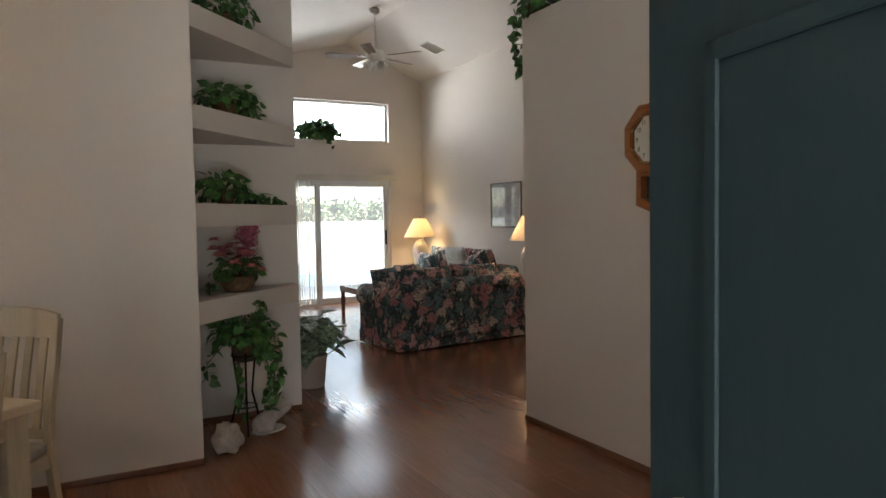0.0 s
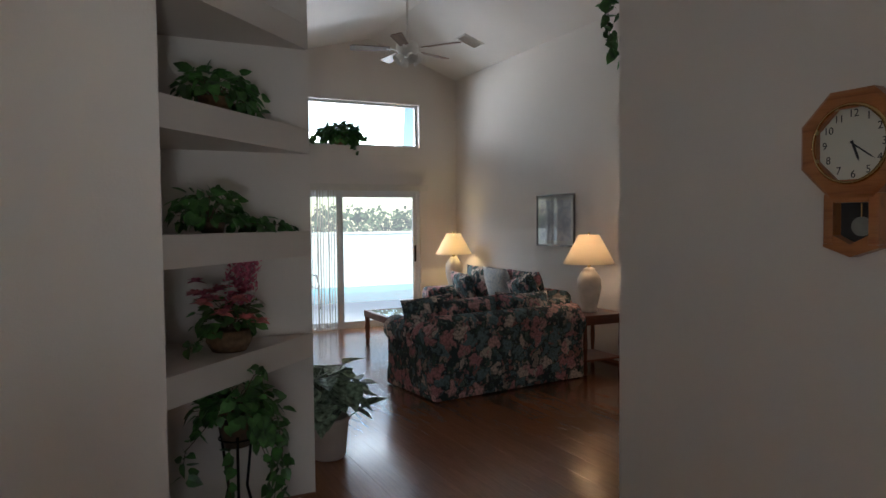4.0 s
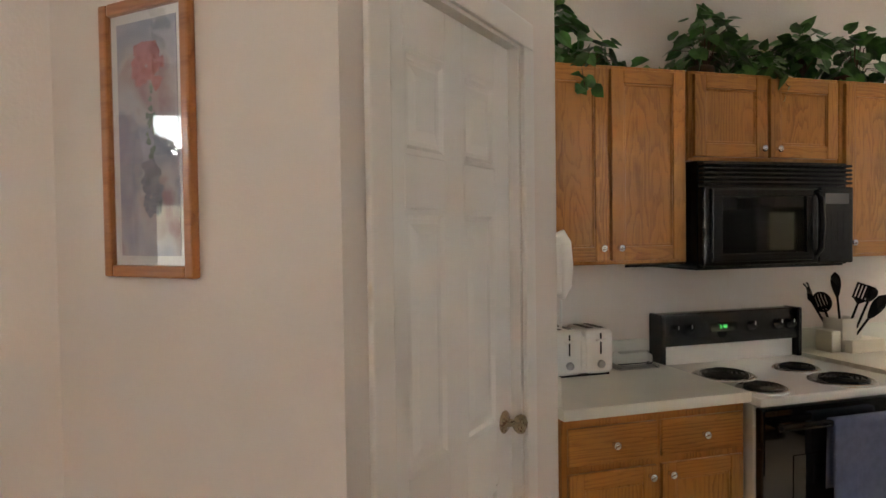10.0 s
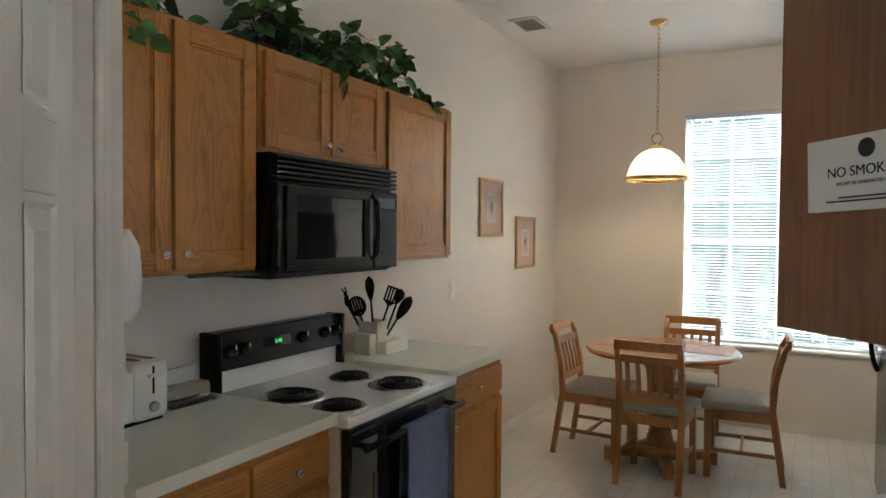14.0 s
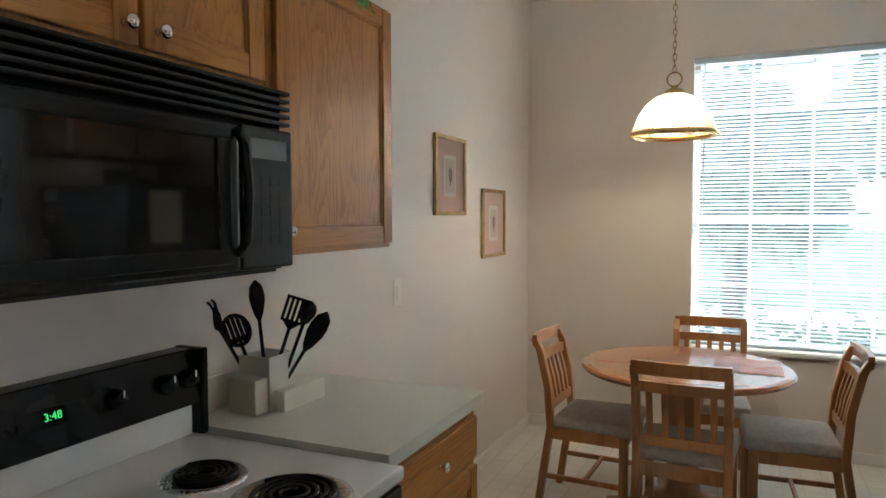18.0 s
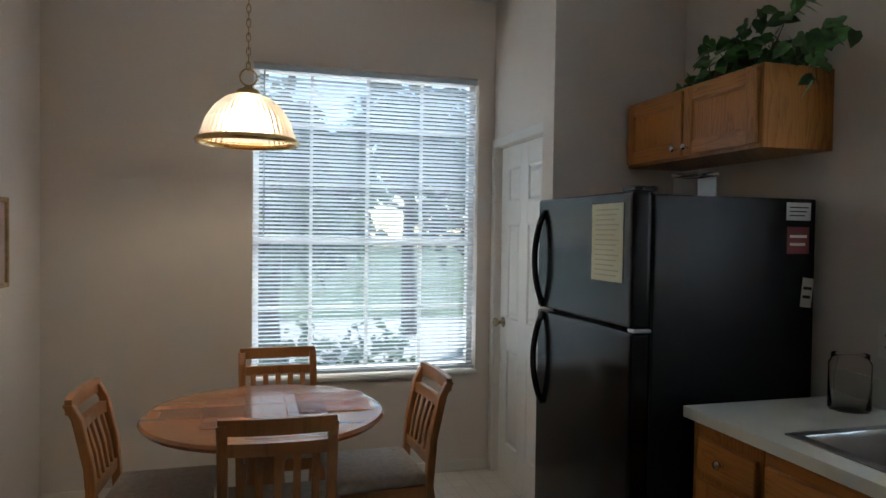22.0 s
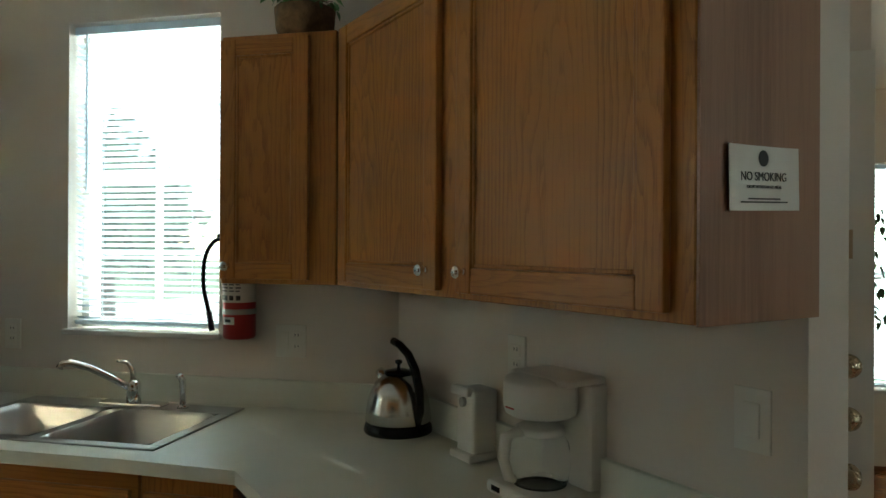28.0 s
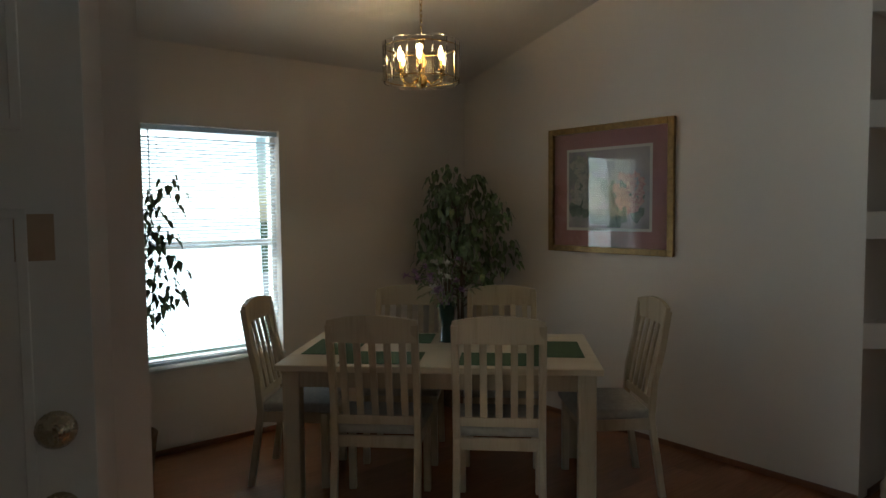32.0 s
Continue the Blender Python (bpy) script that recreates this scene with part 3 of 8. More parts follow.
add_prism(bm, [(RIDGE, -2.0), (6.0, -2.0), (6.0, 9.95), (RIDGE, 9.95)], lambda x, y: vault(x), lambda x, y: vault(x) + 0.12)
tagged(link("ceiling_vaulted", bm, CEIL), "white textured vaulted ceiling", "ceiling", kind="structure")
tagged(link("floor", prism([(-2.2, -0.6), (-0.3, -0.6), (1.2, -1.6), (1.86, -0.72), (3.41, -0.87), (6.0, -0.87), (6.0, 9.9), (0.7, 9.9), (-2.2, 4.2)], -0.12, -0.012), PLANK), "dark reddish underlay below the floor planks", "floor", kind="structure")
tagged(link("floor_kitchen", prism([(0.7, -5.8), (4.2, -5.8), (4.2, -0.87), (3.41, -0.87), (1.86, -0.80), (0.7, -1.96)], -0.12, 0.0), VINYL), "pale vinyl kitchen floor", "floor", kind="structure")
tagged(link("ground", prism([(-90, -90), (90, -90), (90, 90), (-90, 90)], -0.5, -0.2), GRASS), "green lawn round the house", "ground", kind="structure")

# ---- doors, windows and blinds ----
def at_wall(p0, p1, u=0.0, z=0.0, off=0.0):
    """A place on a wall: u along it, off in front of its face."""
    return run_pose(p0, p1) @ Matrix.Translation((u, -off, z))


def panel_door(parent, w, h, t, material, name="slab", y0=0.0):
    """A moulded six-panel slab: stiles and rails with recessed, raised fields."""
    sl = part(name, box((0, y0 + 0.008, 0), (w, y0 + t - 0.008, h)), material, parent)
    st, mid = 0.105 * w / 0.7, 0.095 * w / 0.7
    cw = (w - 2 * st - mid) / 2
    rows = [(0.20, 0.80), (0.97, 1.56), (1.68, h - 0.12)]
    for y in (y0, y0 + t - 0.008):
        bm = bmesh.new()
        add_box(bm, (0, y, 0), (st, y + 0.008, h), 0.002, 1)
        add_box(bm, (w - st, y, 0), (w, y + 0.008, h), 0.002, 1)
        add_box(bm, (st + cw, y, 0), (st + cw + mid, y + 0.008, h), 0.002, 1)
        zz = [0.0] + [v for r in rows for v in r] + [h]
        for a, b in zip(zz[0::2], zz[1::2]):
            for x in (st, st + cw + mid):
                add_box(bm, (x, y, a), (x + cw, y + 0.008, b), 0.002, 1)
        part("stile_and_rail_frame", bm, material, sl)
        for a, b in rows:
            for x in (st, st + cw + mid):
                bm = bmesh.new()
                front = y == y0
                rise = [(0.0, 0.0085), (0.012, 0.0075), (0.022, -0.001), (0.030, -0.001), (0.055, 0.006)]
                rings = []
                for d, k in rise:
                    yy = y + (0.0075 - k if front else k + 0.0005)
                    rings.append([bm.verts.new(v) for v in ((x + d, yy, a + d), (x + cw - d, yy, a + d), (x + cw - d, yy, b - d), (x + d, yy, b - d))])
                for p, q in zip(rings, rings[1:]):
                    for i in range(4):
                        bm.faces.new((p[i], p[(i + 1) % 4], q[(i + 1) % 4], q[i]))
                bm.faces.new(rings[-1])
                bmesh.ops.recalc_face_normals(bm, faces=bm.faces)
                part("panel", bm, material, sl)
    return sl


def knob_set(parent, x, y, z, material, side=-1):
    bm = bmesh.new()
    add_lathe(bm, [(0.031, 0.0), (0.033, 0.004), (0.028, 0.009), (0.012, 0.013), (0.011, 0.032), (0.022, 0.038), (0.028, 0.050), (0.025, 0.062), (0.012, 0.068)], 20)
    ob = part("door_knob", bm, material, parent, "aged nickel door knob", True)
    ob.matrix_local = Matrix.Translation((x, y, z)) @ Matrix.Rotation(radians(90 if side < 0 else -90), 4, "X")
    return ob


def casing(parent, u0, u1, h, wid=0.062, t=0.016, off=0.0):
    """Door trim on the face of a wall."""
    for n, lo, hi in (("casing_side", (u0 - wid, -t - off, 0), (u0, -0.001, h)), ("casing_side", (u1, -t - off, 0), (u1 + wid, -0.001, h)), ("casing_head", (u0 - wid, -t - off, h), (u1 + wid, -0.001, h + wid))):
        part(n, box(lo, hi, 0.006), TRIM, parent)


# closet door on the diagonal wall, closed
K0, K1 = (2.576, -0.034), (3.41, -0.87)
d1 = thing("door_1", at_wall(K0, K1, 0.165), "closed white six-panel closet door in a white casing", "door", kind="structure")
panel_door(d1, 0.685, 2.03, 0.036, DOORP, y0=0.03)
casing(d1, -0.015, 0.70, 2.04, 0.078)
for lo, hi in (((-0.015, -0.0, 0), (-0.002, 0.1, 2.04)), ((0.687, 0.0, 0), (0.70, 0.1, 2.04)), ((-0.015, 0.0, 2.032), (0.70, 0.1, 2.04))):
    part("jamb", box(lo, hi), TRIM, d1)
for dx in (0.688,):
    part("door_stop", box((dx - 0.012, 0.067, 0), (dx, 0.08, 2.03)), TRIM, d1)
knob_set(d1, 0.625, 0.03, 0.965, NICKEL)
# pantry door in the breakfast nook, closed
d2 = thing("door_2", at_wall((1.47, -5.62), (1.47, -4.65), 0.075), "closed white six-panel pantry door in the breakfast nook", "door", kind="structure")
panel_door(d2, 0.71, 2.02, 0.036, DOORP, y0=0.03)
casing(d2, -0.012, 0.722, 2.03, 0.055)
knob_set(d2, 0.06, 0.03, 0.95, NICKEL)
# front door, standing ajar
FRONT0, FRONT1 = (1.105, -1.355), (-0.28, 0.03)
hinge = run_pose(FRONT0, FRONT1) @ Vector((0.305, 0.02, 0))
d3 = thing("door_3", Matrix.Translation(hinge) @ Matrix.Rotation(radians(77.9), 4, "Z"), "open front door, teal outside and white inside", "door", kind="structure")
part("slab_inside", box((0.0, -0.024, 0.01), (0.772, -0.002, 2.03), 0.002), DOORP, d3, "white painted inner face")
part("slab_outside", box((0.0, 0.0, 0.01), (0.772, 0.022, 2.03), 0.002), TEAL, d3, "dark teal painted outer face")
for x0 in (0.10, 0.43):
    for z0, z1 in ((0.22, 0.80), (0.98, 1.55), (1.68, 1.92)):
        bm = bmesh.new()
        for lo, hi in (((x0, 0.022, z0), (x0 + 0.25, 0.027, z0 + 0.018)), ((x0, 0.022, z1 - 0.018), (x0 + 0.25, 0.027, z1)), ((x0, 0.022, z0), (x0 + 0.018, 0.027, z1)), ((x0 + 0.232, 0.022, z0), (x0 + 0.25, 0.027, z1))):
            add_box(bm, lo, hi, 0.002, 1)
        part("panel_moulding", bm, TEAL, d3)
        bm = bmesh.new()
        for lo, hi in (((x0, -0.029, z0), (x0 + 0.25, -0.024, z0 + 0.018)), ((x0, -0.029, z1 - 0.018), (x0 + 0.25, -0.024, z1)), ((x0, -0.029, z0), (x0 + 0.018, -0.024, z1)), ((x0 + 0.232, -0.029, z0), (x0 + 0.25, -0.024, z1))):
            add_box(bm, lo, hi, 0.002, 1)
        part("panel_moulding", bm, DOORP, d3)
for z, s in ((1.10, 1),):
    if z:
        bm = lathe([(0.028, 0), (0.029, 0.006), (0.022, 0.012), (0.014, 0.016), (0.013, 0.024)], 18)
        ob = part("deadbolt", bm, NICKEL, d3, "round nickel deadbolt", True)
        ob.matrix_local = Matrix.Translation((0.71, 0.022 if s > 0 else -0.024, z)) @ Matrix.Rotation(radians(-90 * s), 4, "X")
knob_set(d3, 0.71, 0.022, 0.867, NICKEL, 1)
knob_set(d3, 0.71, -0.024, 0.867, NICKEL, -1)
for z in (1.02, 1.165):
    ob = part("deadbolt", lathe([(0.033, 0), (0.034, 0.006), (0.026, 0.016), (0.012, 0.022), (0.008, 0.032)], 18), NICKEL, d3, "round nickel deadbolt", True)
    ob.matrix_local = Matrix.Translation((0.71, -0.024, z)) @ Matrix.Rotation(radians(90), 4, "X")
    part("thumb_turn", box((-0.004, -0.016, 0.028), (0.004, 0.016, 0.046), 0.003), NICKEL, ob)
part("paper_tag", box((0.66, -0.0252, 1.46), (0.72, -0.0242, 1.54)), mat("faded_orange_tag", (0.46, 0.33, 0.22), 0.7), d3, "faded orange paper tag")
fr = thing("door_frame", at_wall(FRONT0, FRONT1), "white painted front door frame with a narrow sidelight", "door frame", kind="structure")
for lo, hi in (((0.29, 0.0, 0.0), (0.304, 0.15, 2.05)), ((1.116, 0.0, 0.0), (1.13, 0.15, 2.05)), ((0.29, 0.0, 2.036), (1.13, 0.15, 2.05))):
    part("jamb", box(lo, hi), TRIM, fr)
casing(fr, 0.29, 1.13, 2.05, 0.05)
side = thing("window_4", at_wall(FRONT0, FRONT1, 1.255), "narrow frosted sidelight window with five panes beside the front door", "window", kind="structure")
for lo, hi in (((0.001, 0.04, 0.20), (0.022, 0.10, 2.05)), ((0.258, 0.04, 0.20), (0.279, 0.10, 2.05)), ((0.022, 0.04, 0.20), (0.258, 0.10, 0.235)), ((0.022, 0.04, 2.01), (0.258, 0.10, 2.05))):
    part("frame_bar", box(lo, hi, 0.003), TRIM, side)
for z in (0.574, 0.914, 1.27, 1.645):
    part("glazing_bar", box((0.022, 0.055, z - 0.010), (0.258, 0.09, z + 0.010), 0.003), TRIM, side)
for z0, z1 in ((0.235, 0.564), (0.584, 0.904), (0.924, 1.26), (1.28, 1.635), (1.655, 2.01)):
    part("pane", box((0.022, 0.072, z0), (0.258, 0.078, z1)), FROST, side, "frosted glass pane")
part("casing_side", box((-0.045, -0.014, 0.15), (0.0, -0.001, 2.10), 0.005), TRIM, side)
part("casing_side", box((0.28, -0.014, 0.15), (0.325, -0.001, 2.10), 0.005), TRIM, side)
part("sill", box((-0.05, -0.03, 0.175), (0.33, 0.04, 0.20), 0.005), TRIM, side)


def window(name, p0, p1, u0, u1, z0, z1, thick, cols, label, sill=True, rows=(2, 2), split=0.5):
    """A single-hung window in a drywall opening, set towards the outside."""
    w, h = u1 - u0, z1 - z0
    ob = thing(name, at_wall(p0, p1, u0, z0), label, "window", kind="structure")
    y0, y1, f = thick - 0.075, thick - 0.01, 0.035
    mid = h * split
    for lo, hi in (((0, y0, 0), (f, y1, h)), ((w - f, y0, 0), (w, y1, h)), ((f, y0, 0), (w - f, y1, f)), ((f, y0, h - f), (w - f, y1, h)), ((f, y0 + 0.01, mid - 0.022), (w - f, y1 - 0.01, mid + 0.022))):
        part("window_frame", box(lo, hi, 0.004), TRIM, ob)
    for i in range(1, cols):
        x = w * i / cols
        part("glazing_bar", box((x - 0.009, y0 + 0.02, f), (x + 0.009, y0 + 0.045, h - f)), TRIM, ob)
    for a, b, n in ((0.0, mid, rows[0]), (mid, h, rows[1])):
        for i in range(1, n):
            z = a + (b - a) * i / n
            part("glazing_bar", box((f, y0 + 0.02, z - 0.009), (w - f, y0 + 0.045, z + 0.009)), TRIM, ob)
    for a, b in ((f, mid - 0.022), (mid + 0.022, h - f)):
        p = part("pane", box((f, y0 + 0.030, a), (w - f, y0 + 0.034, b)), HAZED, ob)
        p.visible_shadow = False
    if sill:
        part("window_sill", box((-0.012, -0.022, -0.022), (w + 0.012, y0, -0.001), 0.006), mat_sill, ob, "pale marble sill")
    return ob


mat_sill = mat("marble_sill", (0.70, 0.69, 0.66), 0.25, scale=9, vary=0.08, bump=0.02)


def blinds(p0, p1, u0, u1, z0, z1, y, tilt, label, pitch=0.0235, cords=3, inset=0.12, routed=False):
    """A slatted blind that hangs inside a window opening."""
    w = u1 - u0 - 0.004
    ob = thing("window_blind", at_wall(p0, p1, u0 + 0.002), label, "blind", "slatted window blinds")
    part("head_rail", box((0, y - 0.018, z1 - 0.034), (w, y + 0.018, z1 - 0.003), 0.003), SLAT, ob)
    part("bottom_rail", box((0.002, y - 0.013, z0 + 0.008), (w - 0.002, y + 0.013, z0 + 0.024), 0.004), SLAT, ob)
    bm = bmesh.new()
    prof = [(-0.0125, -0.0016), (-0.0065, 0.0004), (0, 0.0012), (0.0065, 0.0004), (0.0125, -0.0016)]
    holes = [w * (inset + (1 - 2 * inset) * i / max(1, cords - 1)) for i in range(cords)]
    cuts = [0.001] + [x + d for x in holes for d in (-0.0045, 0.0045)] + [w - 0.001]
    rows = [[[bm.verts.new((x, a, b + dz)) for a, b in prof] for x in cuts] for dz in (0.0, -0.0007)]
    for j in range(len(cuts) - 1):
        for i in range(4):
            if j % 2 == 0 or i in (0, 3) or not routed:
                bm.faces.new((rows[0][j][i], rows[0][j][i + 1], rows[0][j + 1][i + 1], rows[0][j + 1][i]))
                bm.faces.new((rows[1][j][i + 1], rows[1][j][i], rows[1][j + 1][i], rows[1][j + 1][i + 1]))
    me = bpy.data.meshes.new("slat")
    bm.to_mesh(me)
    bm.free()
    me.materials.append(SLAT)
    n = int((z1 - 0.045 - z0 - 0.03) / pitch)
    for i in range(n):
        s = new("slat", me)
        s.parent = ob
        s.matrix_local = Matrix.Translation((0, y + random.uniform(-0.001, 0.001), z0 + 0.035 + pitch * i)) @ Matrix.Rotation(radians(tilt + random.uniform(-2.5, 2.5)), 4, "X")
    for x in holes:
        part("ladder_cord", box((x - 0.0012, y - 0.0145, z0 + 0.02), (x + 0.0012, y - 0.0135, z1 - 0.03)), SLAT, ob)
    part("tilt_wand", cyl((0.06, y - 0.024, z1 - 0.55 * (z1 - z0)), (0.06, y - 0.024, z1 - 0.03), 0.004, n=8), SLAT, ob)
    return ob


NOOK = ((4.02, -5.62), (1.47, -5.62))
window("window_1", *NOOK, 1.085, 2.445, 0.63, 2.46, 0.16, 4, "large single-hung white window in the breakfast nook", rows=(2, 3), split=0.44)
blinds(*NOOK, 1.085, 2.445, 0.635, 2.458, 0.045, -28, "white slatted blind over the breakfast window, slats open")
SINKW = ((0.86, -4.53), (0.86, -1.80))
window("window_2", *SINKW, 1.41, 2.05, 1.17, 2.34, 0.15, 2, "single-hung white window above the sink")
blinds(*SINKW, 1.41, 2.05, 1.175, 2.338, 0.045, -25, "white slatted blind over the sink window, slats open", cords=2, inset=0.2, routed=True)
DINW = ((-2.0, -0.35), (-2.0, 3.16))
window("window_3", *DINW, 0.88, 1.80, 0.55, 2.08, 0.15, 1, "single-hung white window of the dining room", rows=(1, 1))
blinds(*DINW, 0.88, 1.80, 0.555, 2.078, 0.045, -18, "white slatted blind over the dining window, slats open", cords=2)

# ---- kitchen cabinets ----
def knob(parent, x, y, z):
    bm = lathe([(0.009, 0), (0.006, 0.004), (0.005, 0.012), (0.013, 0.017), (0.015, 0.023), (0.011, 0.028), (0.004, 0.030)], 14)
    ob = part("knob", bm, CHROME, parent, "round chrome knob", True)
    ob.matrix_local = Matrix.Translation((x, y, z)) @ Matrix.Rotation(radians(90), 4, "X")
    return ob


def front(parent, name, x0, x1, z0, z1, kx=None, kz=None, frame=0.055):
    """A framed cabinet door (or a plain drawer front when frame is 0), proud of the face."""
    t = 0.019
    if frame:
        d = part(name, box((x0 + frame - 0.004, -0.009, z0 + frame - 0.004), (x1 - frame + 0.004, -0.003, z1 - frame + 0.004)), OAK, parent)
        for xa in (x0, x1 - frame):
            part("stile", box((xa, -t, z0), (xa + frame, 0, z1), 0.004), OAK, d)
        for za in (z0, z1 - frame):
            part("rail", box((x0 + frame, -t + 0.001, za), (x1 - frame, 0, za + frame), 0.004), OAKX, d)
        b = 0.009
        for lo, hi in (((x0 + frame, -0.014, z0 + frame), (x0 + frame + b, -0.009, z1 - frame)), ((x1 - frame - b, -0.014, z0 + frame), (x1 - frame, -0.009, z1 - frame)), ((x0 + frame + b, -0.014, z0 + frame), (x1 - frame - b, -0.009, z0 + frame + b)), ((x0 + frame + b, -0.014, z1 - frame - b), (x1 - frame - b, -0.009, z1 - frame))):
            part("bead", box(lo, hi, 0.002, 1), OAK, d)
    else:
        d = part(name, box((x0, -t, z0), (x1, 0, z1), 0.006), OAKX, parent)
    if kx is not None:
        knob(d, kx, -t, kz)
    return d


def cabinet(name, m, w, d, z0, z1, label, group, fronts, toe=False, sides=OAK):
    ob = thing(name, m, label, "cabinet", group)
    b = 0.002
    body = bmesh.new()
    zb = 0.10 if toe else z0
    add_box(body, (b, 0.001, zb), (w - b, d, z1), 0.002, 1)
    part("body", body, sides, ob)
    if toe:
        part("toe_kick", box((b, 0.06, 0.0), (w - b, d, 0.10)), BLACK, ob, "dark recessed toe kick")
    for f in fronts:
        front(ob, *f)
    return ob


SF = ((3.70, -0.875), (3.70, -6.0))
cabinet("wall_cabinet", at_wall(*SF), 0.72, 0.315, 1.37, 2.14, "oak wall cabinet with two framed doors, ivy on top", "oak wall cabinets",
        [("door", 0.02, 0.352, 1.385, 2.125, 0.322, 1.435), ("door", 0.368, 0.70, 1.385, 2.125, 0.398, 1.435)])
cabinet("wall_cabinet", at_wall(*SF, 0.725), 0.77, 0.315, 1.78, 2.14, "short oak wall cabinet above the microwave, two doors", "oak wall cabinets",
        [("door", 0.02, 0.377, 1.795, 2.125, 0.345, 1.832), ("door", 0.393, 0.75, 1.795, 2.125, 0.425, 1.832)])
cabinet("wall_cabinet", at_wall(*SF, 1.50), 0.632, 0.315, 1.37, 2.14, "oak wall cabinet with one wide framed door", "oak wall cabinets",
        [("door", 0.02, 0.612, 1.385, 2.125, 0.048, 1.435)])
SB = ((3.40, -0.875), (3.40, -6.0))
cabinet("base_cabinet", at_wall(*SB), 0.74, 0.615, 0.0, 0.877, "oak base cabinet with two drawers above two doors", "oak base cabinets",
        [("drawer", 0.02, 0.36, 0.715, 0.845, 0.19, 0.78, 0.0), ("drawer", 0.38, 0.72, 0.715, 0.845, 0.55, 0.78, 0.0),
         ("door", 0.02, 0.36, 0.12, 0.69, 0.33, 0.655), ("door", 0.38, 0.72, 0.12, 0.69, 0.41, 0.655)], True)
cabinet("base_cabinet", at_wall(*SB, 1.512), 0.62, 0.615, 0.0, 0.877, "oak base cabinet with one drawer above one door", "oak base cabinets",
        [("drawer", 0.02, 0.60, 0.715, 0.845, 0.31, 0.78, 0.0), ("door", 0.02, 0.60, 0.12, 0.69, 0.05, 0.655)], True)


def worktop(name, outline, splash, label, hole=None):
    """A laminate top with a square nosing and an upstand against the wall."""
    ob = thing(name, Matrix.Identity(4), label, "countertop")
    bm = bmesh.new()
    for o in outline:
        add_prism(bm, o, 0.877, 0.914)
    part("top", bm, LAM, ob)
    for p0, p1, n in splash:
        b = part("backsplash", box((0, -0.019, 0.9145), (n, -0.001, 1.014), 0.003), LAM, ob)
        b.matrix_local = run_pose(p0, p1)
    return ob


worktop("countertop", [[(3.372, -1.622), (4.018, -1.622), (4.018, -0.872), (3.372, -0.872)]], [((4.02, -0.895), (4.02, -5), 0.725), ((3.42, -0.87), (4.02, -0.87), 0.598)], "pale laminate countertop beside the stove with a low upstand")
worktop("countertop", [[(3.372, -3.027), (4.018, -3.027), (4.018, -2.390), (3.372, -2.390)]], [((4.02, -2.392), (4.02, -5), 0.632)], "pale laminate countertop with the utensil holder")

# ---- stove ----
ST = at_wall((3.34, -1.626), (3.34, -6.0))
st = thing("stove", ST, "white electric stove with black oven door and coil burners", "stove")
part("body", box((0.0, 0.03, 0.03), (0.758, 0.66, 0.865), 0.003), ENAM, st)
bm = box((-0.002, -0.012, 0.865), (0.760, 0.665, 0.898), 0.008)
part("cooktop", bm, ENAM, st, "white enamel cooktop")
part("lower_backguard", box((0.022, 0.605, 0.898), (0.736, 0.668, 0.985), 0.004), ENAM, st)
bm = bmesh.new()
add_prism(bm, [(0.575, 0.985), (0.668, 0.985), (0.668, 1.125), (0.605, 1.125)], 0.0, 0.758)
bmesh.ops.transform(bm, matrix=Matrix(((0, 0, 1, 0), (1, 0, 0, 0), (0, 1, 0, 0), (0, 0, 0, 1))), verts=bm.verts)
bmesh.ops.bevel(bm, geom=bm.edges[:], offset=0.008, segments=3, profile=0.6, affect="EDGES")
panel = part("control_panel", bm, BLACK, st, "black sloping control panel")
for x in (-0.004, 0.738):
    part("panel_end_cap", box((x, 0.572, 0.899), (x + 0.024, 0.668, 1.128), 0.006), BLACK, panel)
slope = Matrix.Rotation(radians(90 - 12), 4, "X")
for x in (0.075, 0.145, 0.485, 0.635, 0.705):
    k = part("control_knob", lathe([(0.025, 0), (0.025, 0.006), (0.019, 0.010), (0.017, 0.024), (0.012, 0.026)], 20), BLACK, panel, "", True)
    k.matrix_local = Matrix.Translation((x, 0.588, 1.055)) @ slope
    part("knob_mark", box((x - 0.0015, 0.5585, 1.062), (x + 0.0015, 0.560, 1.078)), PLAST, panel)
dsp = part("display_window", box((-0.075, -0.02, 0.0), (0.075, 0.02, 0.002), 0.001), BGLASS, panel)
dsp.matrix_local = Matrix.Translation((0.33, 0.587, 1.058)) @ slope


def lettering(text, size, material, parent, m, name="lettering", label="", depth=0.0004):
    """Raised letters in the built-in font, centred on m, in its x y plane."""
    cu = bpy.data.curves.new(name, "FONT")
    cu.body, cu.size, cu.align_x, cu.align_y, cu.extrude = text, size, "CENTER", "CENTER", depth
    ob = bpy.data.objects.new(name, cu)
    me = bpy.data.meshes.new_from_object(ob)
    bpy.data.objects.remove(ob)
    me.materials.append(material)
    t = new(name, me)
    t.parent = parent
    t.matrix_local = m
    if label:
        t["label"] = label
    return t


